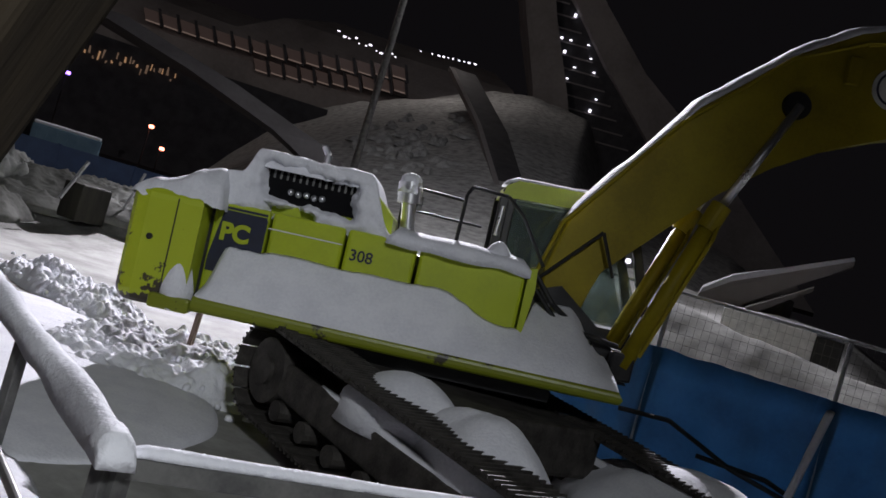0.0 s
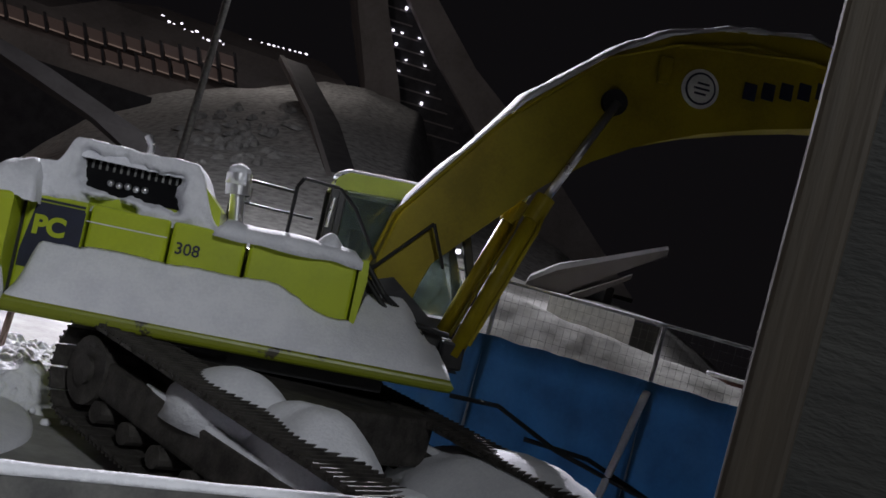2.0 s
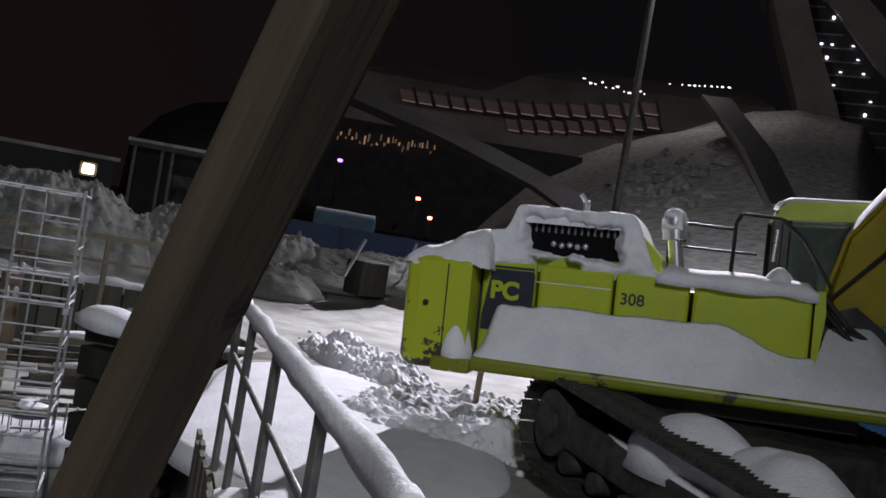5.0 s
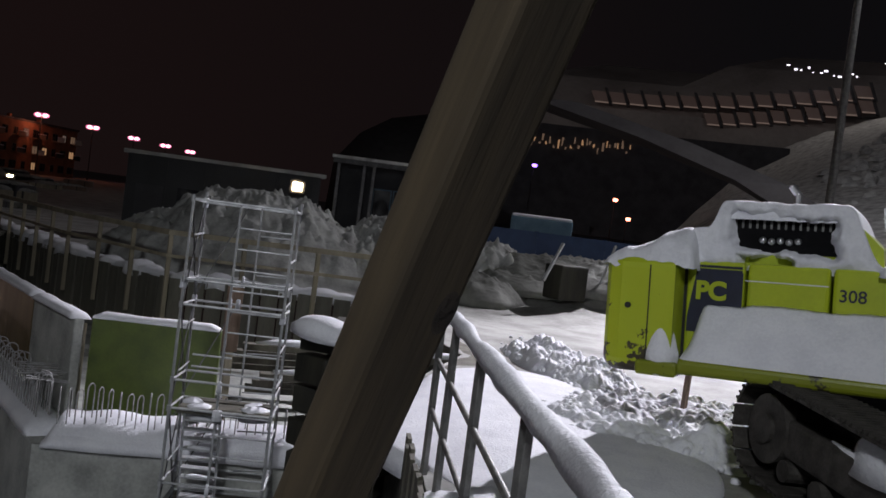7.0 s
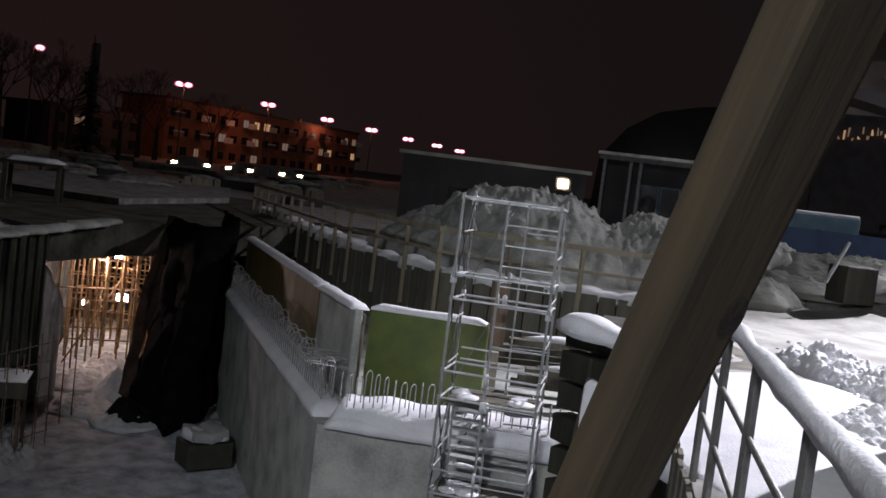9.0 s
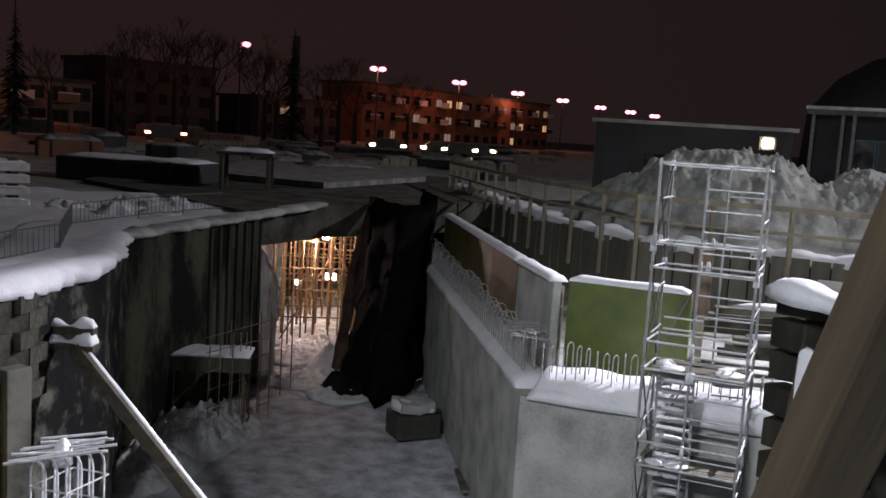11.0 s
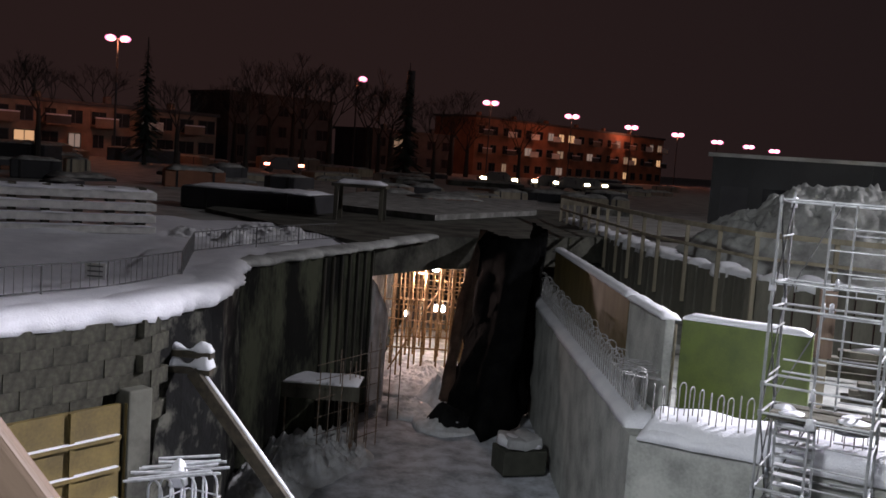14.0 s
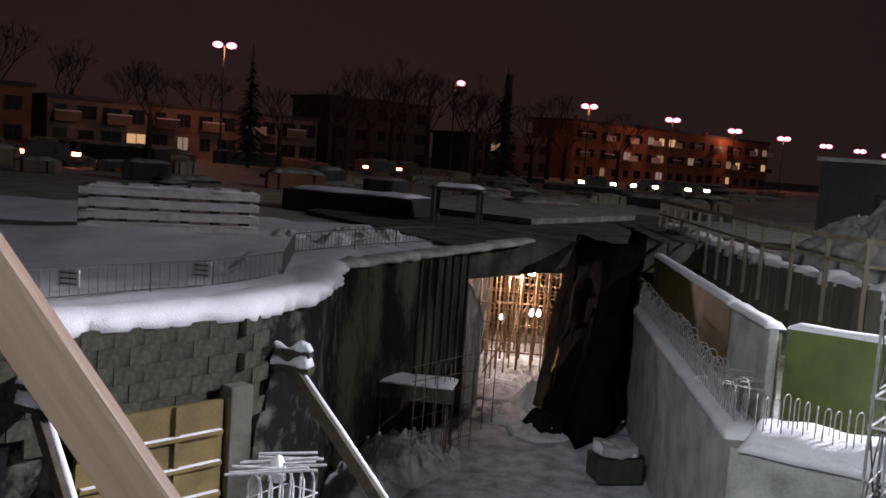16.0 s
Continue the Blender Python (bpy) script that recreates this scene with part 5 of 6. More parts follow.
bm = B()
cols = []
for i in range(13):
    f = i / 12
    x, y = -2.62 + 0.45 * f, 22.5 + 0.5 * f + 0.08 * math.sin(i * 1.9)
    cols.append([bm.verts.new((x + 0.05 * nz(i, k * 0.4), y + 0.06 * math.sin(i * 1.3 + k * 0.2), -4.1 + 3.5 * (k / 10) * (1 - 0.3 * f))) for k in range(11)])
for i in range(12):
    for k in range(10):
        bm.faces.new((cols[i][k], cols[i + 1][k], cols[i + 1][k + 1], cols[i][k + 1]))
bmesh.ops.solidify(bm, geom=bm.faces[:], thickness=0.02)
part("cloth", bm, INSUL, sheet, "", True)


def tarp():
    root = thing("black_tarpaulin", "black tarpaulin draped over the tunnel's side", "tarpaulin")
    bm = B()
    pts = [(-0.55, 23.2), (-0.15, 21.9), (0.35, 20.9), (0.95, 21.4), (1.45, 23.5), (1.5, 26.5)]
    line = resample([(*p, 0) for p in pts], 0.22)
    cols = []
    for i, p in enumerate(line):
        f = i / (len(line) - 1)
        col = []
        for k in range(15):
            g = k / 14
            top = 0.35 + 0.3 * f
            z = FLOOR - 0.02 + (top - FLOOR) * g
            lean = 1.6 * g ** 1.3 * (1 - f) * 0.9
            x = p.x + lean * 0.5 + 0.09 * math.sin(i * 1.1 + 0.8 * nz(i * 0.2, k * 0.3)) * (1 - 0.6 * g) + 0.22 * nz(i * 0.35, k * 0.35) + 0.12 * nz(i * 0.9, k * 0.8, 2.0)
            y = p.y + lean * 2.0 + 0.25 * nz(i * 0.5, k * 0.5, 4.0)
            col.append(bm.verts.new((x, y, z)))
        cols.append(col)
    for i in range(len(cols) - 1):
        for k in range(14):
            bm.faces.new((cols[i][k], cols[i + 1][k], cols[i + 1][k + 1], cols[i][k + 1]))
    bmesh.ops.solidify(bm, geom=bm.faces[:], thickness=0.02)
    part("cloth", bm, TARP, root, "", True)
    # brown strip imitates the tarpaulin's edge lit warm from the tunnel
    bm = B()
    cols = []
    for i in range(7):
        col = []
        for k in range(17):
            g = k / 16
            lean = 1.5 * g ** 1.3
            col.append(bm.verts.new((-0.78 + 0.06 * i + lean * 0.48 + 0.05 * math.sin(i * 1.6 + k * 0.5) + 0.1 * nz(i * 0.3, k * 0.4, 9.0),
                                     23.25 - 0.05 * i + lean * 2.0 + 0.06 * math.sin(i * 2.1), FLOOR + 0.25 + (0.1 - FLOOR) * g)))
        cols.append(col)
    for i in range(6):
        for k in range(16):
            bm.faces.new((cols[i][k], cols[i + 1][k], cols[i + 1][k + 1], cols[i][k + 1]))
    bmesh.ops.solidify(bm, geom=bm.faces[:], thickness=0.02)
    part("hem", bm, BROWNEDGE, root, "crumpled brown strip imitating the lit tarpaulin edge", True)
    bm = B()
    mound(bm, (-0.35, 21.9, FLOOR), 0.7, 0.5, 0.42, 20, 2.0, 0.6, 16, 40, 0.7, 4)
    part("fold", bm, TARP, root, "", True)


tarp()
# tunnel shoring lit from inside
shoring = thing("tunnel_shoring", "forest of steel shoring props lit by warm lamps", "shoring")
rnd = random.Random(41)
for i in range(11):
    for j in range(6):
        x, y = -2.6 + 0.37 * i + rnd.uniform(-0.1, 0.1), 26.6 + 1.5 * j + rnd.uniform(-0.2, 0.2)
        part("prop", tube(B(), (x, y, FLOOR), (x, y, -0.75), rnd.uniform(0.022, 0.04), 7), RUSTDARK, shoring)
for i in range(6):
    for z in (-3.2, -2.5, -1.8, -1.1):
        y = 26.6 + 1.5 * i + rnd.uniform(-0.05, 0.05)
        part("ledger", tube(B(), (-2.6, y, z + rnd.uniform(-0.1, 0.1)), (1.2, y, z + rnd.uniform(-0.1, 0.1)), 0.02, 6), RUSTDARK, shoring)
for j in range(4):
    part("joist", box(B(), (-0.8, 27.0 + 2.2 * j, -0.85), (4.0, 0.14, 0.18)), WOODDARK, shoring)
for x, z1, z2 in ((-2.4, -3.9, -1.6), (-0.9, -1.2, -3.6), (0.2, -3.8, -1.4)):
    part("diagonal", tube(B(), (x, 26.4, z1), (x + 1.3, 26.9, z2), 0.025, 6), RUSTDARK, shoring)
for p, w, h in (((-1.43, 31.26, -1.37), 0.2, 0.34), ((-1.21, 31.3, -2.8), 0.34, 0.2), ((-2.3, 31.0, -3.0), 0.12, 0.14), ((-0.35, 33.0, -1.9), 0.1, 0.14)):
    wl = thing("work_lamp", "bright work lamp hung in the tunnel", "lamp", Matrix.Translation(p))
    part("lens", box(B(), (0, 0, 0), (w, 0.05, h), bevel=0.02), GLOW_WHITE, wl)
    part("housing", box(B(), (0, 0.07, 0), (w + 0.06, 0.08, h + 0.06), bevel=0.01), BLACK, wl)
    part("hanger", tube(B(), (0, 0.08, h / 2), (0, 0.08, -0.75 - p[2]), 0.01, 6), BLACK, wl)
for k, (c, rx, ry, h) in enumerate((((-1.6, 25.2, FLOOR), 1.2, 1.0, 0.35), ((-0.5, 24.3, FLOOR), 0.9, 0.7, 0.5), ((-1.7, 23.0, FLOOR), 1.0, 0.8, 0.16), ((-1.3, 26.8, FLOOR), 1.2, 0.7, 0.35), ((-0.4, 22.2, FLOOR), 1.1, 0.9, 0.2))):
    bm = B()
    mound(bm, c, rx, ry, h, 20 * k, k + 1.0, 0.5, 44, 110, 0.8, 3, 0.3)
    tagged(part("snow_heap", bm, SNOW_ROUGH, smooth=True), "heap of broken snow before the tunnel mouth", "snow heap", kind="stuff")

crate = thing("covered_pallet", "olive box on the pit floor under snowy sacks", "crate", Matrix.Translation((1.12, 18.95, FLOOR)) @ Matrix.Rotation(0.35, 4, "Z"))
part("crate", box(B(), (0, 0, 0.26), (0.95, 0.7, 0.5), bevel=0.02), OLIVE, crate)
for k, x in enumerate((-0.24, 0.24)):
    bm = B()
    box(bm, (x, 0, 0.62), (0.45, 0.76, 0.2), pose(0, 0, 0, 0, 8 - 20 * k, 6 * k), bevel=0.035)
    sk = part("sack", bm, CLOTH, crate, "", True)
    bm = B()
    mound(bm, (x, 0, 0.69), 0.22, 0.36, 0.08, 0, k + 2.0, 0.15, 8, 20, 0.5, 3)
    part("snow", bm, SNOW, sk, "", True)

# small platform and debris at the left wall's foot
plat = thing("work_platform", "small snow-covered platform on steel legs", "platform")
part("deck", box(B(), (-3.15, 19.2, -2.6), (1.6, 1.1, 0.08)), RUST, plat)
part("edge_board", box(B(), (-3.1, 18.67, -2.70), (1.72, 0.04, 0.30)), WOODDARK, plat)
part("snow", snow_strip(B(), [(-3.9, 19.2, -2.56), (-2.28, 19.2, -2.56)], 1.0, 0.07, 0.12, 4.0, 0.3), SNOW, plat, "", True)
for x, y in ((-3.8, 18.8), (-2.4, 18.8), (-3.8, 19.6), (-2.4, 19.6)):
    part("leg", tube(B(), (x, y, FLOOR), (x, y, -2.55), 0.03, 8), RUST, plat)
for k in range(6):
    part("bar", tube(B(), (-2.6 + 0.18 * k, 18.6 + 0.7 * k, FLOOR), (-2.6 + 0.18 * k, 18.6 + 0.7 * k, -2.0 - 0.15 * (k % 3)), 0.014, 5), RUST, plat)
rods = thing("rod_frame", "upright frame of thin rusty rods beside the platform", "rod frame")
rnd = random.Random(19)
for k in range(7):
    x, y = -3.0 + 0.17 * k, 18.2 + 0.28 * k
    part("rod", tube(B(), (x, y, FLOOR), (x + rnd.uniform(-0.04, 0.04), y, -2.3 + 0.13 * k + rnd.uniform(-0.25, 0.25)), 0.012, 5), RUST, rods)
for k in range(6):
    z = -3.8 + 0.36 * k
    part("tie", tube(B(), (-3.05, 18.15, z + rnd.uniform(-0.04, 0.04)), (-1.95, 19.95, z + rnd.uniform(-0.04, 0.04)), 0.009, 5), RUST, rods)
bm = B()
mound(bm, (-3.3, 17.9, FLOOR - 0.1), 1.05, 2.9, 0.6, -15, 6.0, 0.6, 70, 170, 0.9, 4, 0.25)
tagged(part("snow_heap", bm, SNOW_ROUGH, smooth=True), "snow and rubble sloping from the pit wall", "snow heap", kind="stuff")
pallet = thing("plank", "plank leaning on the concrete wall's foot", "plank")
part("board", beam(B(), (1.95, 17.0, FLOOR), (1.95, 15.6, FLOOR + 0.12), 0.2, 0.06), WOODDARK, pallet)

# ---- left yard: steel stack, barrier fence ----
st = thing("guard_rail_stack", "stack of long white steel barriers with snow between layers", "steel stack")
sa, sb = Vector((-11.18, 19.56, 0)), Vector((-7.68, 21.5, 0))
sd = (sb - sa).normalized()
SM = Matrix.Translation(sa) @ Matrix.Rotation(math.atan2(sd.y, sd.x), 4, "Z")
sl = (sb - sa).length
for k in range(4):
    z = 0.12 + 0.262 * k
    part("beam", box(B(), (sl / 2, 0, z), (sl, 0.8, 0.175), SM, 0.02), BOARD_WHITE, st)
    if k == 3:
        part("snow", snow_strip(B(), [SM @ Vector((0.05, -0.02, z + 0.08)), SM @ Vector((sl - 0.05, -0.02, z + 0.08))], 0.78, 0.1, 0.2, 9.0, 0.3), SNOW, st, "", True)
    else:
        part("snow", snow_strip(B(), [SM @ Vector((0.05, -0.36, z + 0.08)), SM @ Vector((sl - 0.05, -0.36, z + 0.08))], 0.12, 0.03, 0.2, k * 3.0, 0.6), SNOW, st, "", True)
    for j in range(6):
        part("spacer", box(B(), (0.3 + j * (sl - 0.6) / 5, 0, z + 0.13), (0.16, 0.66, 0.1), SM), WOODDARK, st)

fence = thing("barrier_fence", "low galvanised barrier fence along the rim with small signs", "fence")
FP = [(-7.9, 8.2), (-6.5, 10.55), (-5.75, 12.0), (-5.2, 12.85), (-4.75, 14.7), (-5.6, 18.0), (-4.9, 20.2), (-3.6, 23.0)]
fpts = resample([(*p, 0) for p in FP], 1.5)
for a, b in zip(fpts, fpts[1:]):
    h = 0.46
    part("post", tube(B(), (a.x, a.y, -0.05), (a.x, a.y, h), 0.014, 6), DULL, fence)
    part("rail", tube(B(), (a.x, a.y, h), (b.x, b.y, h), 0.012, 5), DULL, fence)
    part("rail", tube(B(), (a.x, a.y, 0.1), (b.x, b.y, 0.1), 0.012, 5), DULL, fence)
    n = int((b - a).length / 0.13)
    bm = B()
    for k in range(1, n):
        c = a.lerp(b, k / n)
        tube(bm, (c.x, c.y, 0.1), (c.x, c.y, h), 0.005, 4)
    tagged(part("infill", bm, DULL, fence, "row of thin upright bars"), kind="stuff")
for p in ((-6.36, 11.0), (-5.34, 12.78)):
    part("sign", box(B(), (p[0], p[1] - 0.03, 0.32), (0.3, 0.02, 0.22)), BOARD_WHITE, fence, "white sign board")
    for k in range(3):
        part("print_bar", box(B(), (p[0], p[1] - 0.045, 0.25 + 0.07 * k), (0.22, 0.004, 0.02)), BOARD_TEXT, fence)

# timber guard on the deck and clutter behind
rnd = random.Random(51)
bm = B()
for k in range(12):
    mound(bm, (rnd.uniform(-7.0, -4.6), rnd.uniform(19.5, 25), -0.05), rnd.uniform(0.4, 0.8), rnd.uniform(0.4, 0.7), rnd.uniform(0.1, 0.24), rnd.uniform(0, 90), k, 0.4, 24, 60, 0.8, 3, 0.2)
tagged(part("snow_lumps", bm, SNOW_ROUGH, smooth=True), "low lumps of broken snow on the yard", "snow", kind="stuff")
gd = thing("timber_table", "small timber frame standing on the deck", "timber frame")
for x, y in ((-4.6, 29.0), (-3.2, 29.2), (-4.6, 30.0), (-3.2, 30.2)):
    part("post", box(B(), (x, y, 0.6), (0.12, 0.12, 1.2)), WOODDARK, gd)
part("top", box(B(), (-3.9, 29.6, 1.22), (1.7, 1.3, 0.1)), WOODDARK, gd)
part("snow", snow_strip(B(), [(-4.7, 29.6, 1.26), (-3.1, 29.6, 1.26)], 1.2, 0.14, 0.2, 1.0, 0.2), SNOW, gd, "", True)
SPOTS = [(13.6, 33, 5.0, 0.75, 2.0)]
for k in range(45):
    SPOTS.append((rnd.uniform(-11, 38), rnd.uniform(78, 135), rnd.uniform(3, 8), rnd.choice((0.5, 0.8, 1.3)), rnd.uniform(1.5, 3)))
for k in range(40):
    SPOTS.append((rnd.uniform(-9, 37), rnd.uniform(40, 78), rnd.uniform(1.2, 4.2), rnd.choice((0.25, 0.4, 0.6, 0.9)), rnd.uniform(1.0, 2.4)))
for k, (az, d, w, h, dp) in enumerate(SPOTS):
    c = polar(az, d)
    sk = thing("material_stack", "dark stack of building material under grey snow", "material stack", Matrix.Translation((c.x, c.y, height(c.x, c.y) - 0.05)) @ Matrix.Rotation(radians(az + rnd.uniform(-35, 35)), 4, "Z"), "stacks in the yard")
    part("load", box(B(), (0, 0, h / 2), (w, dp, h), bevel=0.08), rnd.choice((DARKM, WOOD, CONC_OLD, STONE, CLAD, BRICK)), sk)
    for j in range(2):
        part("strap", box(B(), (-w * 0.3 + j * w * 0.6, 0, h * 0.5), (0.1, dp + 0.06, h * 1.0 + 0.02)), BLACK, sk)
    part("snow", snow_strip(B(), [(-w / 2 + 0.1, 0, h - 0.02), (w / 2 - 0.1, 0, h - 0.02)], dp, rnd.uniform(0.12, 0.3), 0.4, k, 0.4), GRIT if d > 40 else SNOW, sk, "", True)


# ---- street lamps ----
def street_lamp(az, d, two=True):
    p = polar(az, d)
    root = thing("street_lamp", "tall street lamp with glowing sodium heads", "street lamp", Matrix.Translation(p) @ Matrix.Rotation(radians(az), 4, "Z"), "street lamps along the road")
    s = 0.55 + d / 260
    part("pole", tube(B(), (0, 0, 0), (0, 0, 12), 0.12, 8, 0.08), DARKM, root)
    for sx in ((-1, 1) if two else (1,)):
        part("arm", tube(B(), (0, 0, 11.9), (sx * 0.9, 0, 12.1), 0.05, 6), DARKM, root)
        # pink ball, enlarged with distance, imitates the halo around the lens
        bm = B()
        bmesh.ops.create_icosphere(bm, subdivisions=3, radius=0.5, matrix=Matrix.Translation((sx * 0.7, 0, 12.0)) @ Matrix.Diagonal((1.15 * s, 0.8, 0.72 * s, 1)))
        head = part("lamp_head", bm, GLOW_HALO, root, "", True)
        bm = B()
        bmesh.ops.create_icosphere(bm, subdivisions=2, radius=0.5, matrix=Matrix.Translation((sx * 0.7, -0.36, 12.0)) @ Matrix.Diagonal((0.7 * s, 0.25, 0.4 * s, 1)))
        part("lens", bm, GLOW_CORE, head, "", True)


for k, (az, d) in enumerate(((21.97, 100), (8.13, 124), (-0.03, 153), (-4.98, 177), (-8.55, 205), (-11.28, 228), (-13.55, 258), (-15.34, 280), (-16.76, 304))):
    street_lamp(az, d, k != 1)
    if k < 6:
        q = polar(az, d)
        lamp("sodium_light", "POINT", (q.x, q.y, 11.3), (0, 0, 0), (650, 260, 600, 520, 520, 520)[k], (1.0, 0.29, 0.14), 0.4)


# ---- far houses ----
def house(az0, az1, d, d1, storeys, material, label, seed, floor_h=2.9, bay=3.4, lit=0.2, balcony=False):
    a, b = polar(az0, d), polar(az1, d1)
    u = (b - a).normalized()
    ln = (b - a).length
    m = Matrix.Translation(a) @ Matrix.Rotation(math.atan2(u.y, u.x), 4, "Z")
    root = thing("apartment_house", label, "house", m)
    h = storeys * floor_h + 0.4
    rnd = random.Random(seed)
    part("wall", box(B(), (ln / 2, 5, h / 2), (ln, 10, h)), material, root)
    part("roof", box(B(), (ln / 2, 5, h + 0.2), (ln + 0.6, 10.6, 0.4)), DARKM, root)
    n = int(ln / bay)
    for i in range(n):
        x = (i + 0.5) * ln / n
        for s in range(storeys):
            z = 0.9 + s * floor_h + 0.7
            w = rnd.choice((1.2, 1.6, 2.0))
            fr = part("window", box(B(), (x, -0.03, z), (w + 0.2, 0.1, 1.6)), DARKM if material is DARKM or rnd.random() < 0.5 else STONE, root)
            part("pane", box(B(), (x, -0.09, z), (w, 0.04, 1.4)), rnd.choice((GLOW_WINDOW, GLOW_DIM, GLOW_SILL)) if rnd.random() < lit else PANE, fr)
            part("mullion", box(B(), (x, -0.12, z), (0.08, 0.04, 1.4)), DARKM, fr)
            if balcony and i % 2 == 0 and s:
                bl = part("balcony", box(B(), (x + 0.4, -0.7, z - 0.95), (2.6, 1.3, 0.14)), STONE, root)
                part("railing", box(B(), (x + 0.4, -1.32, z - 0.45), (2.6, 0.06, 0.9)), rnd.choice((DARKM, STONE, BOARD_WHITE)), bl)
                part("balcony_snow", box(B(), (x + 0.4, -1.3, z + 0.05), (2.6, 0.2, 0.14)), SNOW, bl)
        if i % 3 == 1:
            part("chimney", box(B(), (x, 4, h + 0.7), (0.7, 0.7, 1.2)), material, root)
    return root


house(0.8, -10.5, 168, 222, 3, BRICK, "long brick apartment house with lit windows and balconies", 1, 3.3, lit=0.3, balcony=True)
house(31.5, 16.3, 104, 116, 2, STONE, "two-storey terraced houses with balconies and lit windows", 2, 2.5, 2.5, lit=0.16, balcony=True)
house(44, 32.3, 98, 103, 2, BRICK, "two-storey brick terrace lit by sodium lamps", 3, lit=0.06)
house(15.6, 9.5, 128, 138, 3, DARKM, "dark block behind bare trees", 4, lit=0.0)
house(7.0, 2.0, 150, 162, 2, DARKM, "low dark house with few lit windows", 5, lit=0.05)


def bare_tree(az, d, h, seed):
    p = polar(az, d)
    root = thing("bare_tree", "bare winter tree, dark against the sky", "tree", Matrix.Translation(p))
    rnd = random.Random(seed)
    part("trunk", tube(B(), (0, 0, -0.2), (0, 0, h * 0.45), 0.28, 8, 0.16), BARK, root)
    bm = B()

    def grow(a, v, ln, r, depth):
        b = a + v * ln
        tube(bm, a, b, r, 4, r * 0.6)
        if depth:
            for _ in range(3):
                w = (v + Vector((rnd.uniform(-0.8, 0.8), rnd.uniform(-0.8, 0.8), rnd.uniform(0.0, 0.5)))).normalized()
                grow(b, w, ln * rnd.uniform(0.6, 0.8), r * 0.6, depth - 1)

    for k in range(4):
        a = 2 * math.pi * k / 4 + rnd.random()
        grow(Vector((0, 0, h * (0.34 + 0.03 * k))), Vector((math.cos(a) * 0.6, math.sin(a) * 0.6, 0.9)).normalized(), h * 0.2, 0.075, 4)
    part("crown", bm, BARK, root)


for k, (az, d, h) in enumerate(((14.5, 88, 9), (11.2, 96, 11), (6.6, 100, 10), (3.2, 105, 9), (26, 80, 9), (-2, 120, 10), (18.5, 84, 8))):
    bare_tree(az, d, h, k)


def spruce(az, d, h, seed):
    root = thing("spruce", "dark narrow spruce standing by the houses", "tree", Matrix.Translation(polar(az, d)))
    rnd = random.Random(seed)
    part("trunk", tube(B(), (0, 0, -0.2), (0, 0, h), 0.2, 7, 0.03), BARK, root)
    bm = B()
    for k in range(520):
        f = rnd.random() ** 0.8
        a, r = rnd.uniform(0, 6.28), ((1 - f) * h * 0.17 + 0.1) * rnd.uniform(0.45, 1.2)
        z = 1 + f * (h - 1)
        q = Vector((math.cos(a) * r, math.sin(a) * r, z - r * 0.5))
        s = Vector((-math.sin(a), math.cos(a), 0)) * r * 0.16
        bm.faces.new([bm.verts.new(c) for c in (Vector((0, 0, z)), q + s, q - s)])
    part("crown", bm, NEEDLE, root)


for k, (az, d, h) in enumerate(((41, 128, 15), (37.5, 124, 17), (34, 130, 16), (30.5, 132, 15), (27, 136, 13), (23, 138, 12), (15.2, 122, 13), (13.2, 118, 14), (11.8, 121, 13), (9.6, 116, 13), (7.3, 122, 14), (5.9, 118, 12), (2.2, 140, 13), (1.2, 138, 12))):
    src = [o for o in bpy.data.objects if o.parent is None and o.name.startswith("bare_tree")][k % 7]
    copy_thing(src, Matrix.Translation(polar(az, d)) @ Matrix.Rotation(radians(40 * k), 4, "Z") @ Matrix.Diagonal((1.5, 1.5, h / 9.5, 1)))

spruce(20.3, 86, 11, 1)
spruce(5.0, 98, 12, 2)
chim = thing("chimney_stack", "tall dark brick chimney stack", "chimney", Matrix.Translation(polar(4.9, 120)))
part("shaft", tube(B(), (0, 0, 0), (0, 0, 13.2), 0.6, 12, 0.5), DARKM, chim)
for k, (az, d) in enumerate(((-0.8, 96), (-3.9, 98), (-5.2, 97), (-6.3, 99), (12.3, 90), (31.5, 62))):
    car = thing("parked_car", "dark parked car with its lamps glowing", "car", Matrix.Translation(polar(az, d)) @ Matrix.Rotation(radians(az + 8), 4, "Z"), "cars on the street")
    part("body", prism(B(), [(-2.1, 0.3), (-2.1, 0.8), (-1.4, 0.95), (-0.8, 1.42), (0.7, 1.42), (1.3, 0.95), (2.1, 0.8), (2.1, 0.3)], -0.85, 0.85), CARM, car)
    for x in (-1.3, 1.3):
        part("wheel", tube(B(), (x, -0.88, 0.32), (x, 0.88, 0.32), 0.32, 14), RUBBER, car)
    for x in (-1.6, 1.6):
        part("headlight", box(B(), (x, -0.9, 0.75), (0.5, 0.08, 0.22)), GLOW_WARM if k < 4 else GLOW_RED, car)

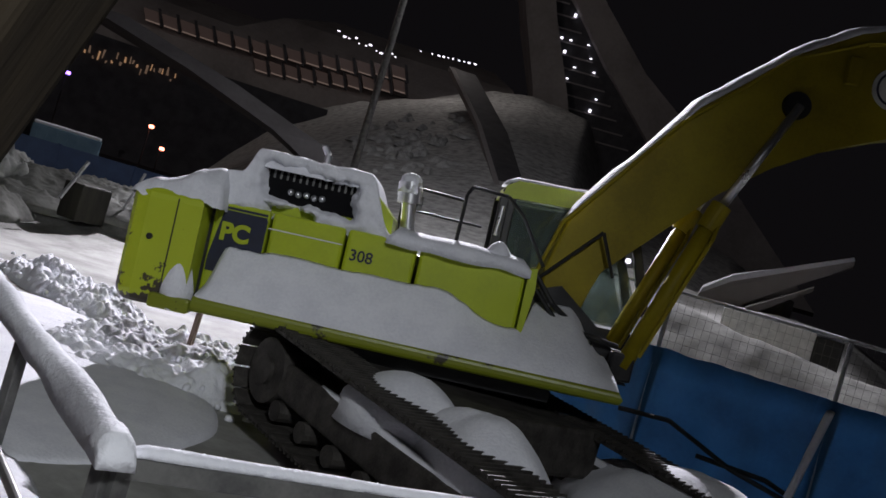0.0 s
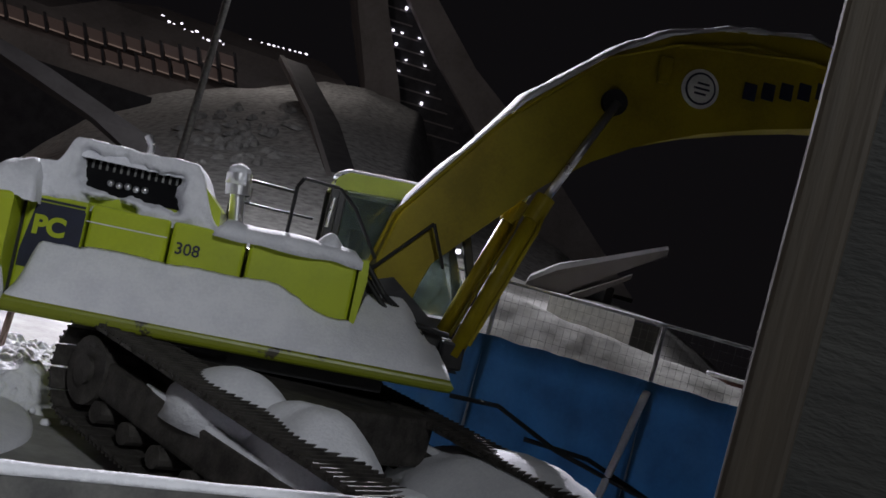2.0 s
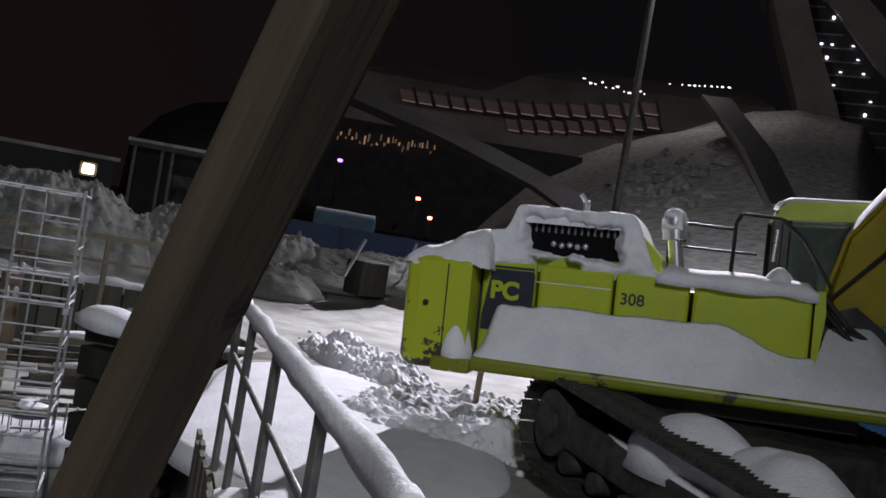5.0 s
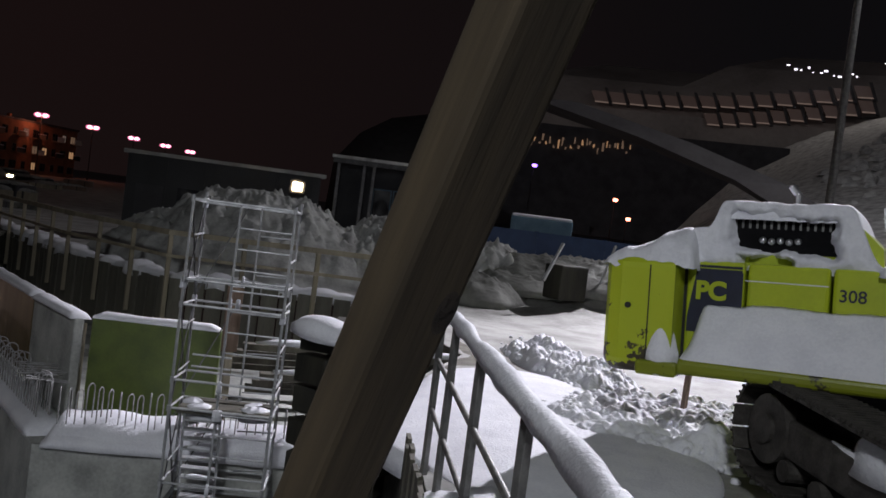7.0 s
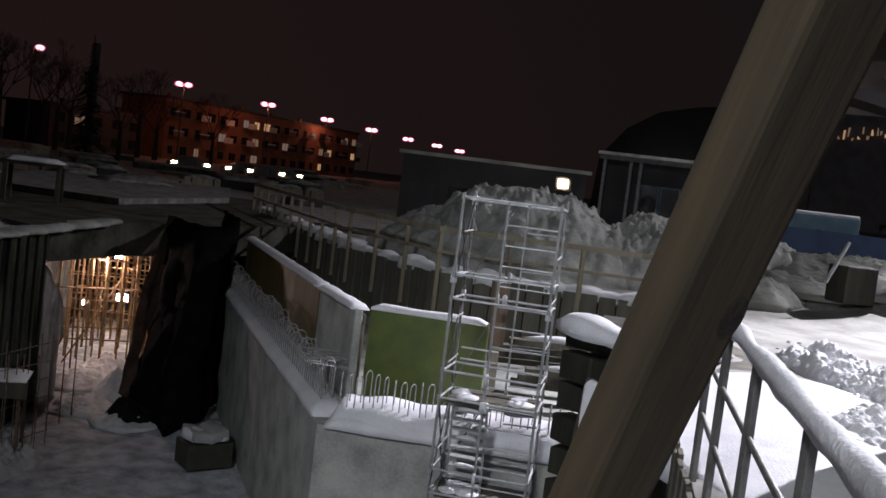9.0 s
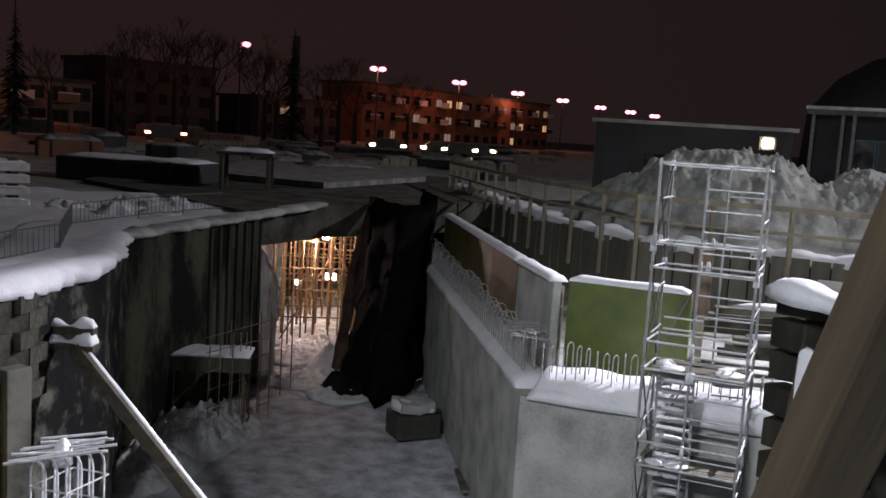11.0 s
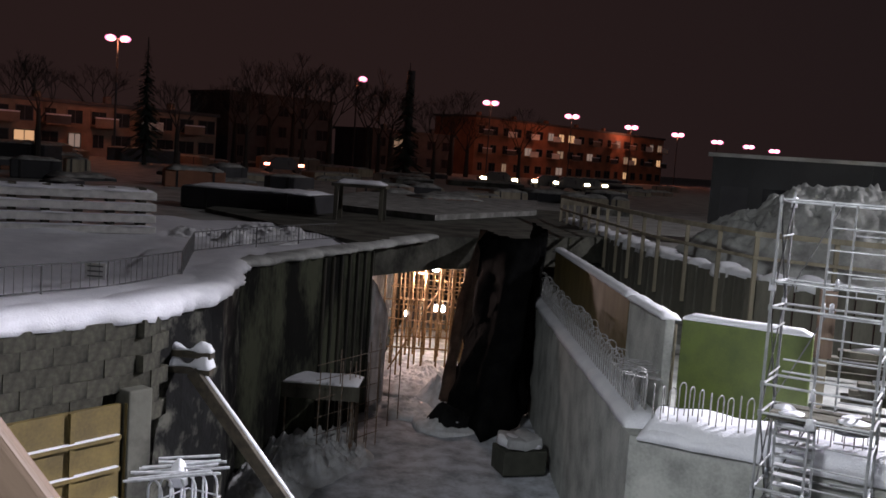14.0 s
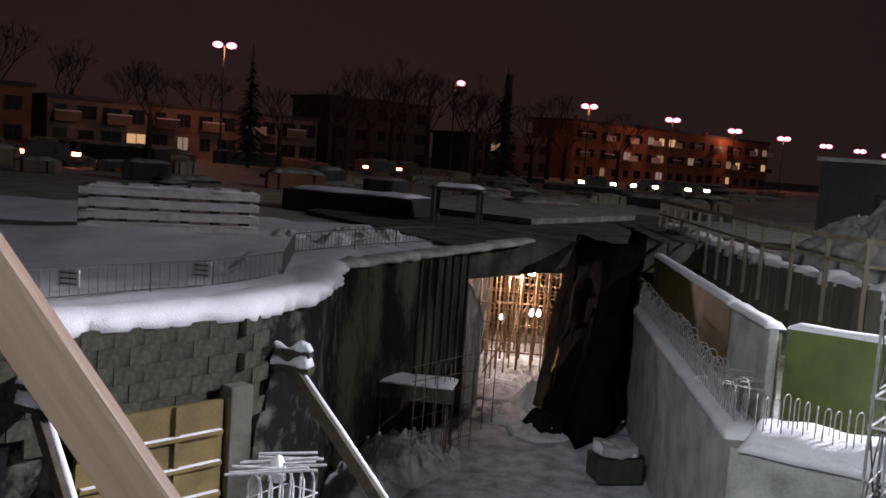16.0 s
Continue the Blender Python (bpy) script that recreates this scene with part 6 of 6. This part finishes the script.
# ---- site huts beyond the snow piles ----
def hut(az0, az1, d, h, material, label, door=True):
    a, b = polar(az0, d), polar(az1, d)
    u = (b - a).normalized()
    ln = (b - a).length
    root = thing("site_hut", label, "hut", Matrix.Translation(a) @ Matrix.Rotation(math.atan2(u.y, u.x), 4, "Z"))
    part("wall", box(B(), (ln / 2, 1.4, h / 2), (ln, 2.8, h)), material, root)
    part("roof", box(B(), (ln / 2, 1.4, h + 0.06), (ln + 0.3, 3.1, 0.12)), SNOW_DIRTY, root)
    for k in range(int(ln / 1.2) + 1):
        part("rib", box(B(), (min(ln - 0.03, 0.03 + k * 1.2), -0.03, h / 2), (0.06, 0.06, h)), material, root)
    if door:
        part("door", box(B(), (ln * 0.12, -0.04, 1.0), (0.85, 0.06, 2.0)), DARKM, root)
        part("window", box(B(), (ln * 0.35, -0.04, 1.6), (1.1, 0.06, 0.8)), PANE, root)
    return root


hut(-13.4, -24.6, 32, 2.95, CLAD, "long grey site hut with a snowy roof")
porch = hut(-25.6, -31.5, 40, 4.1, DARKM, "dark site building with a framed porch", False)
part("fascia", box(B(), (2.1, -1.3, 3.95), (4.6, 0.14, 0.2)), DULL, porch, "pale grey fascia")
part("porch_roof", box(B(), (2.1, -0.7, 4.1), (4.7, 1.5, 0.12)), SNOW_DIRTY, porch)
for x in (0.05, 1.1, 1.5, 4.15):
    part("porch_post", box(B(), (x, -1.3, 1.95), (0.12, 0.12, 3.9)), DULL, porch)
for k in range(3):
    w = part("window", box(B(), (1.95 + k * 0.85, -0.05, 1.9), (0.8, 0.08, 2.2)), LIGHTBLUE, porch)
    part("pane", box(B(), (1.95 + k * 0.85, -0.1, 1.9), (0.7, 0.04, 2.1)), PANE, w)
part("kick_panel", box(B(), (2.1, -1.3, 0.5), (4.2, 0.06, 1.0)), BLUE, porch, "dark blue lower panel")
pl = thing("flood_lamp", "small bright flood lamp on the hut's wall", "lamp", Matrix.Translation(polar(-23.25, 31.3, 2.55)) @ Matrix.Rotation(radians(-23), 4, "Z"))
part("lens", box(B(), (0, 0, 0), (0.32, 0.1, 0.28), bevel=0.03), GLOW_WARM, pl)
part("housing", box(B(), (0, 0.12, 0), (0.5, 0.16, 0.44)), DARKM, pl)

# ---- blue hoarding and container behind the road ----
hoard = thing("hoarding", "blue painted site hoarding along the road", "hoarding")
a, b = polar(-34, 31), polar(-54, 33)
hp = resample([a, b], 2.2)
for p, q in zip(hp, hp[1:]):
    part("panel", beam(B(), (p.x, p.y, 1.2), (q.x - 0.03, q.y, 1.2), 0.05, 1.75), HOARDBLUE, hoard)
    part("post", box(B(), (p.x, p.y + 0.08, 1.15), (0.1, 0.1, 1.9)), HOARDBLUE, hoard)
cont = thing("container", "pale blue site container with snow on its roof", "container", Matrix.Translation(polar(-36.6, 34.5, 0.75)) @ Matrix.Rotation(radians(-40), 4, "Z"))
part("body", box(B(), (1.05, 0, 0.9), (2.2, 2.0, 1.8), bevel=0.03), LIGHTBLUE, cont)
for k in range(7):
    part("rib", box(B(), (0.1 + k * 0.31, -1.02, 0.9), (0.08, 0.05, 1.6)), LIGHTBLUE, cont)
part("snow", box(B(), (1.05, 0, 1.85), (2.15, 1.95, 0.12), bevel=0.05), SNOW, cont)
junk = thing("concrete_block", "dark block and leaning bars before the hoarding", "block", Matrix.Translation(polar(-40.2, 24.5, 0.5)))
part("block", box(B(), (0, 0, 0.4), (0.9, 0.7, 0.9), bevel=0.04), SHEETPILE, junk)
part("bar", tube(B(), (0.9, -0.2, 0.1), (1.4, -0.2, 1.5), 0.04, 6), GALV, junk)
part("bar", tube(B(), (-0.9, -0.2, 0.4), (-0.4, -0.2, 1.4), 0.05, 6), GALV, junk)
bm = B()
for k, (az, d, rx, h) in enumerate(((-36.5, 25.5, 1.6, 0.9), (-40, 25.8, 1.8, 0.8), (-43, 25.4, 1.5, 1.0), (-46, 25, 2.0, 0.8), (-33.5, 25.5, 2.2, 1.1))):
    mound(bm, polar(az, d, 0.0), rx, rx * 0.7, h * 0.8, az, k + 4.0, 0.25, 50, 120, 0.8, 2, 0.25)
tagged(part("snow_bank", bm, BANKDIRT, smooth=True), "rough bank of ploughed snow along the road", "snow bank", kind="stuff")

for k, (az, d, rx, ry, h) in enumerate(((-36.5, 25.6, 2.2, 1.2, 0.6), (-40.0, 26, 2.4, 1.1, 0.7), (-43.5, 25.8, 2.0, 1.1, 0.6), (-46.5, 25.5, 2.2, 1.2, 0.6), (-34.0, 24.5, 1.8, 1.2, 0.7),
                                        (-37.5, 26, 2.6, 1.2, 0.8), (-41.5, 26.3, 2.4, 1.2, 0.7), (-45.0, 26.5, 2.6, 1.2, 0.75), (-48.5, 26.5, 2.2, 1.2, 0.6))):
    c = polar(az, d)
    bm = B()
    mound(bm, (c.x, c.y, height(c.x, c.y) - 0.1), rx, ry, h, az, k + 3.0, 0.15, 60, 140, 0.8, 3, 0.25)
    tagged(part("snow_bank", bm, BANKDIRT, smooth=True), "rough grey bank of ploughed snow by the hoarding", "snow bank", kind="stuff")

# ---- mesh fence with blue sheet ----
def mesh_fence():
    root = thing("mesh_fence", "steel mesh site fence with blue sheeting on its lower part", "fence")
    pts = [polar(-68, 12.9), polar(-75.2, 12.2), polar(-85.3, 12.2), polar(-96, 12.6)]
    for i, (a, b) in enumerate(zip(pts, pts[1:])):
        zb, zt = 0.45, 2.6
        for p in (a, b):
            part("post", tube(B(), (p.x, p.y, -0.1), (p.x, p.y, zt), 0.03, 8), GALV, root)
        part("top_tube", tube(B(), (a.x, a.y, zt), (b.x, b.y, zt), 0.022, 8), GALV, root)
        bm = B()
        n = int((b - a).length / 0.09)
        for k in range(1, n):
            p = a.lerp(b, k / n)
            beam(bm, (p.x, p.y, zb), (p.x, p.y, zt), 0.003, 0.003)
        for k in range(1, 17):
            z = zb + (zt - zb) * k / 17
            beam(bm, (a.x, a.y, z), (b.x, b.y, z), 0.003, 0.003)
        tagged(part("mesh", bm, STEEL, root), kind="stuff")
        bm = B()
        rows = []
        for k in range(25):
            p = a.lerp(b, k / 24)
            rows.append([bm.verts.new((p.x - 0.05 + 0.03 * math.sin(k * 0.9 + z * 2), p.y, z)) for z in np.linspace(-0.2, 1.86 + 0.03 * nz(k * 0.3, i), 8)])
        for r, s in zip(rows, rows[1:]):
            for k in range(7):
                bm.faces.new((r[k], s[k], s[k + 1], r[k + 1]))
        bmesh.ops.solidify(bm, geom=bm.faces[:], thickness=0.01)
        part("blue_sheet", bm, BLUE, root, "blue plastic sheeting", True)
    p = pts[2]
    part("stay", beam(B(), (p.x - 0.1, p.y, 1.7), (p.x - 1.0, p.y + 0.2, 0.1), 0.07, 0.07), GALV, root)
    part("stay_snow", snow_strip(B(), [(p.x - 0.12, p.y, 1.72), (p.x - 1.0, p.y + 0.2, 0.15)], 0.09, 0.06, 0.1), SNOW, root, "", True)
    part("cable", pipe(B(), [polar(-74, 11.9, 1.0), polar(-77, 11.8, 1.05), polar(-81, 11.6, 0.75), polar(-88, 11.4, 0.5), polar(-95, 11.3, 0.4)], 0.03, 6), RUBBER, root)
    part("cable", pipe(B(), [polar(-79, 11.8, 0.75), polar(-83, 11.7, 0.75), polar(-90, 11.5, 0.35)], 0.03, 6), RUBBER, root)


mesh_fence()
def fence_bank():
    bm = B()
    azs, ds = np.arange(-98, -69.9, 0.35), np.arange(13.4, 23.1, 0.2)
    grid = []
    for a in azs:
        crest = float(np.interp(a, (-98, -87.7, -84, -78.7, -75, -70), (1.7, 2.1, 2.2, 2.45, 2.55, 2.3)))
        col = []
        for d in ds:
            p = polar(a, d)
            f = smooth(13.0, 18.5, d) * (1 - 0.5 * smooth(18.5, 23, d))
            col.append(bm.verts.new((p.x, p.y, 0.2 + (crest - 0.2) * f + 0.1 * nz(p.x * 0.8, p.y * 0.8) + 0.05 * nz(p.x * 2.6, p.y * 2.6))))
        grid.append(col)
    for g, h in zip(grid, grid[1:]):
        for k in range(len(ds) - 1):
            bm.faces.new((g[k], h[k], h[k + 1], g[k + 1]))
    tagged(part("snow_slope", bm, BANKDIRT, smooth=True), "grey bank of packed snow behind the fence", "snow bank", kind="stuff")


fence_bank()

# white kiosk, ramp slabs, barn-red shed behind the fence
kiosk = thing("kiosk", "low white brick kiosk with a dark end", "kiosk", Matrix.Translation(polar(-78.2, 24, 1.25)) @ Matrix.Rotation(radians(-81.5), 4, "Z"))
part("wall", box(B(), (1.1, 1, 0.85), (2.2, 2, 1.7)), BOARD_WHITE, kiosk)
part("dark_end", box(B(), (2.53, 1, 0.82), (0.64, 1.9, 1.64)), BLACK, kiosk)
part("roof_snow", box(B(), (1.42, 1, 1.74), (2.95, 2.1, 0.1), bevel=0.04), SNOW, kiosk)
slab = thing("ramp_slab", "snow-covered concrete ramp slab jutting out", "concrete slab")
def wedge(outline, d, depth):
    """A solid between two distances from an outline of azimuth and height share."""
    bm = B()
    near = [bm.verts.new(polar(a, d, 2.2 + t * d)) for a, t in outline]
    far = [bm.verts.new(polar(a, d + depth, 2.2 + t * d + 0.25)) for a, t in outline]
    bm.faces.new(near)
    bm.faces.new(far[::-1])
    for k in range(len(near)):
        m = (k + 1) % len(near)
        bm.faces.new((near[k], far[k], far[m], near[m]))
    return bm


part("slab", wedge([(-76.5, 0.030), (-76.6, 0.038), (-78.2, 0.0585), (-84.3, 0.110), (-84.3, 0.104), (-79.3, 0.042), (-78.6, 0.024)], 34, 3.0), STADIUM, slab)
part("slab", wedge([(-79.3, 0.026), (-79.3, 0.036), (-82.6, 0.0745), (-82.6, 0.070)], 33, 2.6), STADIUM, slab)
part("snow_cap", wedge([(-76.6, 0.038), (-76.7, 0.044), (-78.2, 0.0655), (-84.2, 0.1135), (-84.3, 0.110), (-78.2, 0.0585)], 33.95, 3.05), SNOW, slab, "snow on the slab")
part("pier", box(B(), (*polar(-80, 35.5).xy, 2.0), (2.0, 2.0, 4.4)), STADIUM, slab)
shed = thing("red_shed", "dark red shed with a small lit notice", "shed", Matrix.Translation(polar(-88.6, 22, 0.9)) @ Matrix.Rotation(radians(-95), 4, "Z"))
part("wall", box(B(), (1, 0.8, 0.6), (2.2, 1.6, 1.2)), mat("dark_red_boards", (0.07, 0.02, 0.015), None, 0.7), shed)
part("roof_snow", box(B(), (1, 0.8, 1.24), (2.3, 1.7, 0.1), bevel=0.04), SNOW, shed)
for k in range(3):
    part("notice_bar", box(B(), (0.9, -0.02, 0.35 + 0.22 * k), (0.16, 0.03, 0.12)), BOARD_WHITE, shed)

# ---- lamp mast ----
mast = thing("lamp_mast", "tall pale mast with a bright flood lamp", "lamp mast", Matrix.Translation((FLOOD[0] - 0.3, FLOOD[1] + 0.7, 2.0)))
part("pole", tube(B(), (0, 0, -0.3), (0, 0, 16.1), 0.17, 14, 0.12), STEEL, mast)
part("arm", tube(B(), (0, 0, 16.05), (0.28, -0.6, 16.1), 0.07, 8), STEEL, mast)
part("lamp_head", box(B(), (0.3, -0.7, 16.16), (0.7, 0.8, 0.16), bevel=0.04), STEEL, mast)
part("lens", box(B(), (0.3, -0.7, 16.07), (0.5, 0.6, 0.02)), GLOW_WHITE, mast)


# ---- stadium ----
def loft(bm, stations, depth):
    """A limb or band from stations (azimuth left, azimuth right, height share, distance), bowed along the arc."""
    n = max(1, int(max(abs(a1 - a0) for a0, a1, _, _ in stations) / 2.5))
    rows = []
    for a0, a1, t, d in stations:
        z = 2.2 + t * d
        arc = [a0 + (a1 - a0) * k / n for k in range(n + 1)]
        rows.append([bm.verts.new(polar(a, d, z)) for a in arc] + [bm.verts.new(polar(a, d + depth, z)) for a in reversed(arc)])
    m = len(rows[0])
    for r, s in zip(rows, rows[1:]):
        for k in range(m):
            bm.faces.new((r[k], r[(k + 1) % m], s[(k + 1) % m], s[k]))
    bm.faces.new(rows[0][::-1])
    bm.faces.new(rows[-1])
    return bm


tower = thing("inclined_tower", "huge pale concrete inclined stadium tower on two legs", "tower")
part("left_leg", loft(B(), [(-66.2, -69.2, 0.04, 150), (-63.6, -65.8, 0.20, 150), (-61.9, -63.9, 0.275, 150), (-61.2, -63.1, 0.312, 150)], 14), STADIUM, tower)
part("right_leg", loft(B(), [(-76.0, -83.0, 0.05, 150), (-71.0, -75.0, 0.18, 150), (-67.4, -70.0, 0.245, 150), (-64.4, -66.6, 0.306, 150), (-63.0, -66.0, 0.318, 150)], 14), STADIUM, tower)
part("shaft", loft(B(), [(-61.0, -66.0, 0.315, 150.3), (-57.9, -61.9, 0.42, 150), (-54.5, -58.6, 0.52, 150), (-50, -55, 0.64, 152), (-44, -50, 0.76, 156)], 16), STADIUM, tower)
gl = part("window_band", loft(B(), [(-68.0, -74.0, 0.10, 153), (-65.5, -70.6, 0.19, 153), (-63.6, -67.4, 0.25, 153), (-62.8, -64.0, 0.31, 153)], 8), DARKM, tower, "dark glazed band")
rnd = random.Random(61)
for k in range(11):
    t = 0.165 + 0.0135 * k
    left, right = -66.3 + (t - 0.18) * 27, -69.8 + (t - 0.18) * 44
    for j in range(4):
        if rnd.random() < 0.30 and right + 0.4 < left - 0.55 * j:
            q = polar(left - 0.3 - 0.55 * j + rnd.uniform(-0.1, 0.1), 152.6, 2.2 + t * 152.6)
            part("lit_window", box(B(), q, (0.35, 0.35, 0.12 + 0.45 * rnd.random() ** 2)), GLOW_PALE, tower)
    part("mullion", loft(B(), [(left, right + 0.2, t - 0.004, 152.8), (left, right + 0.2, t - 0.0025, 152.8)], 0.3), STADIUM, tower)

stad = thing("stadium_bowl", "wide ribbed stadium roof with rows of glowing windows", "stadium")
part("roof", loft(B(), [(-33, -70, 0.06, 150), (-35, -67, 0.135, 150), (-37, -64, 0.165, 156), (-41, -62, 0.18, 170)], 30), STADIUM, stad)
part("roof", loft(B(), [(-44, -64, 0.15, 151), (-48, -62.5, 0.19, 160), (-51, -61, 0.203, 168)], 20), STADIUM, stad)


def row(az, kind):
    """Height share of the glazing rows along the azimuth."""
    f = (-az - 40) / 16
    return 0.147 + 0.030 * f * f if kind == 0 else 0.128 + 0.034 * f * f


for kind, a0, a1, n in ((0, -40.5, -56.2, 15), (1, -47.2, -56.4, 10)):
    for k in range(n):
        u0, u1 = a0 + (a1 - a0) * k / n, a0 + (a1 - a0) * (k + 0.86) / n
        h = 0.0105
        part("glazing", loft(B(), [(u0, u1, row(u0, kind) - h * 0.5, 149.0), (u0 + 0.3, u1 + 0.3, row(u0, kind) + h * 0.5, 149.6)], 0.3), GLOW_ROOF, stad)
        # glowing strip imitates window light on the sill
        part("lit_sill", loft(B(), [(u0, u1, row(u0, kind) - h * 0.62, 148.9), (u0, u1, row(u0, kind) - h * 0.5, 148.9)], 0.3), GLOW_SILL, stad)
        part("rib", loft(B(), [(u1 + 0.02, u1 - 0.16, row(u0, kind) - h * 0.8, 148.6), (u1 + 0.42, u1 + 0.24, row(u0, kind) + h * 0.9, 149.4)], 0.5), DARKM, stad)
for k in range(26):
    az = -51.3 - 0.34 * k
    t = (0.1945 - 0.0018 * (k % 13) * 0.34 if k < 13 else 0.2020 + 0.0011 * (k - 15) * 0.34)
    if k not in (13, 14) and rnd.random() < 0.85:
        s = rnd.uniform(0.12, 0.42)
        part("lamp", box(B(), polar(az + rnd.uniform(-0.1, 0.1), 147, 2.2 + 147 * t + rnd.uniform(-0.5, 0.3) * (k < 13)), (s, s, rnd.uniform(0.08, 0.26))), GLOW_PALE, stad)
ch = thing("concrete_channel", "dark concrete channel running down the snowy slope", "concrete wall")
part("wall", loft(B(), [(-63.9, -65.6, 0.075, 66), (-61.2, -62.9, 0.145, 84), (-58.6, -60.0, 0.195, 104)], 3), DARKM, ch)
part("coping", loft(B(), [(-63.5, -63.9, 0.075, 65.5), (-60.9, -61.2, 0.146, 83.5), (-58.3, -58.6, 0.196, 103.5)], 3), STADIUM, ch)
bm = B()
rnd = random.Random(81)
for k in range(80):
    a, d = rnd.gauss(-57.3, 1.7), rnd.gauss(82, 7)
    g = polar(a, d)
    mound(bm, (g.x, g.y, hill(a, d) - 0.1), rnd.uniform(0.3, 1.3), rnd.uniform(0.3, 0.8), rnd.uniform(0.2, 0.7), rnd.uniform(0, 180), k, 0.4, 5, 12, 0.7, 2)
tagged(part("snow_debris", bm, SNOW_DIRTY), "broken snow scattered over the slope", "snow rubble", kind="stuff")
leg = thing("stadium_buttress", "dark sloping concrete buttress of the stadium", "buttress")
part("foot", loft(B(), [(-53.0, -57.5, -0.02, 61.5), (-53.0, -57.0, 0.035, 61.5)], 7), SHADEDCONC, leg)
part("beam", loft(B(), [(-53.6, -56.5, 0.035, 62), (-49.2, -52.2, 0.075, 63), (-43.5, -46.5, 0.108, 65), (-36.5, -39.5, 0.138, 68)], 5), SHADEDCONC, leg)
dome = thing("domed_hall", "dark domed hall roof against the night sky", "building")
part("roof", loft(B(), [(-25.0, -38.0, -0.01, 140), (-25.2, -38.0, 0.045, 141), (-26.6, -37.0, 0.077, 146), (-28.4, -36.0, 0.097, 152), (-30.6, -35.0, 0.106, 158), (-31.6, -34.0, 0.108, 164)], 20), CLAD, dome, "", True)
low = thing("stadium_concourse", "dark concourse below the stadium with a glowing window row", "building")
part("wall", loft(B(), [(-33, -52, 0.0, 110), (-33, -52, 0.112, 110)], 10), DARKM, low)
for k in range(34):
    a0 = -35.0 - k * 0.24 + rnd.uniform(-0.06, 0.06)
    t0 = 0.086 + rnd.uniform(0, 0.01)
    part("window", loft(B(), [(a0, a0 - rnd.uniform(0.03, 0.16), t0, 109.6), (a0, a0 - rnd.uniform(0.03, 0.16), t0 + rnd.uniform(0.001, 0.009), 109.6)], 0.3), GLOW_DIM if k % 3 else GLOW_WINDOW, low)
for az, t in ((-42.5, 0.040), (-43.4, 0.0215), (-37.4, 0.066)):
    s = thing("signal_lamp", "small glowing lamp in the dark", "lamp", Matrix.Translation(polar(az, 95, 2.2 + t * 95)))
    part("bulb", box(B(), (0, 0, 0), (0.5, 0.3, 0.32), bevel=0.1), GLOW_VIOLET if t > 0.06 else GLOW_RED, s)
    part("pole", tube(B(), (0, 0.2, 0), (0, 0.2, -2.4 - t * 95), 0.08, 6), DARKM, s)
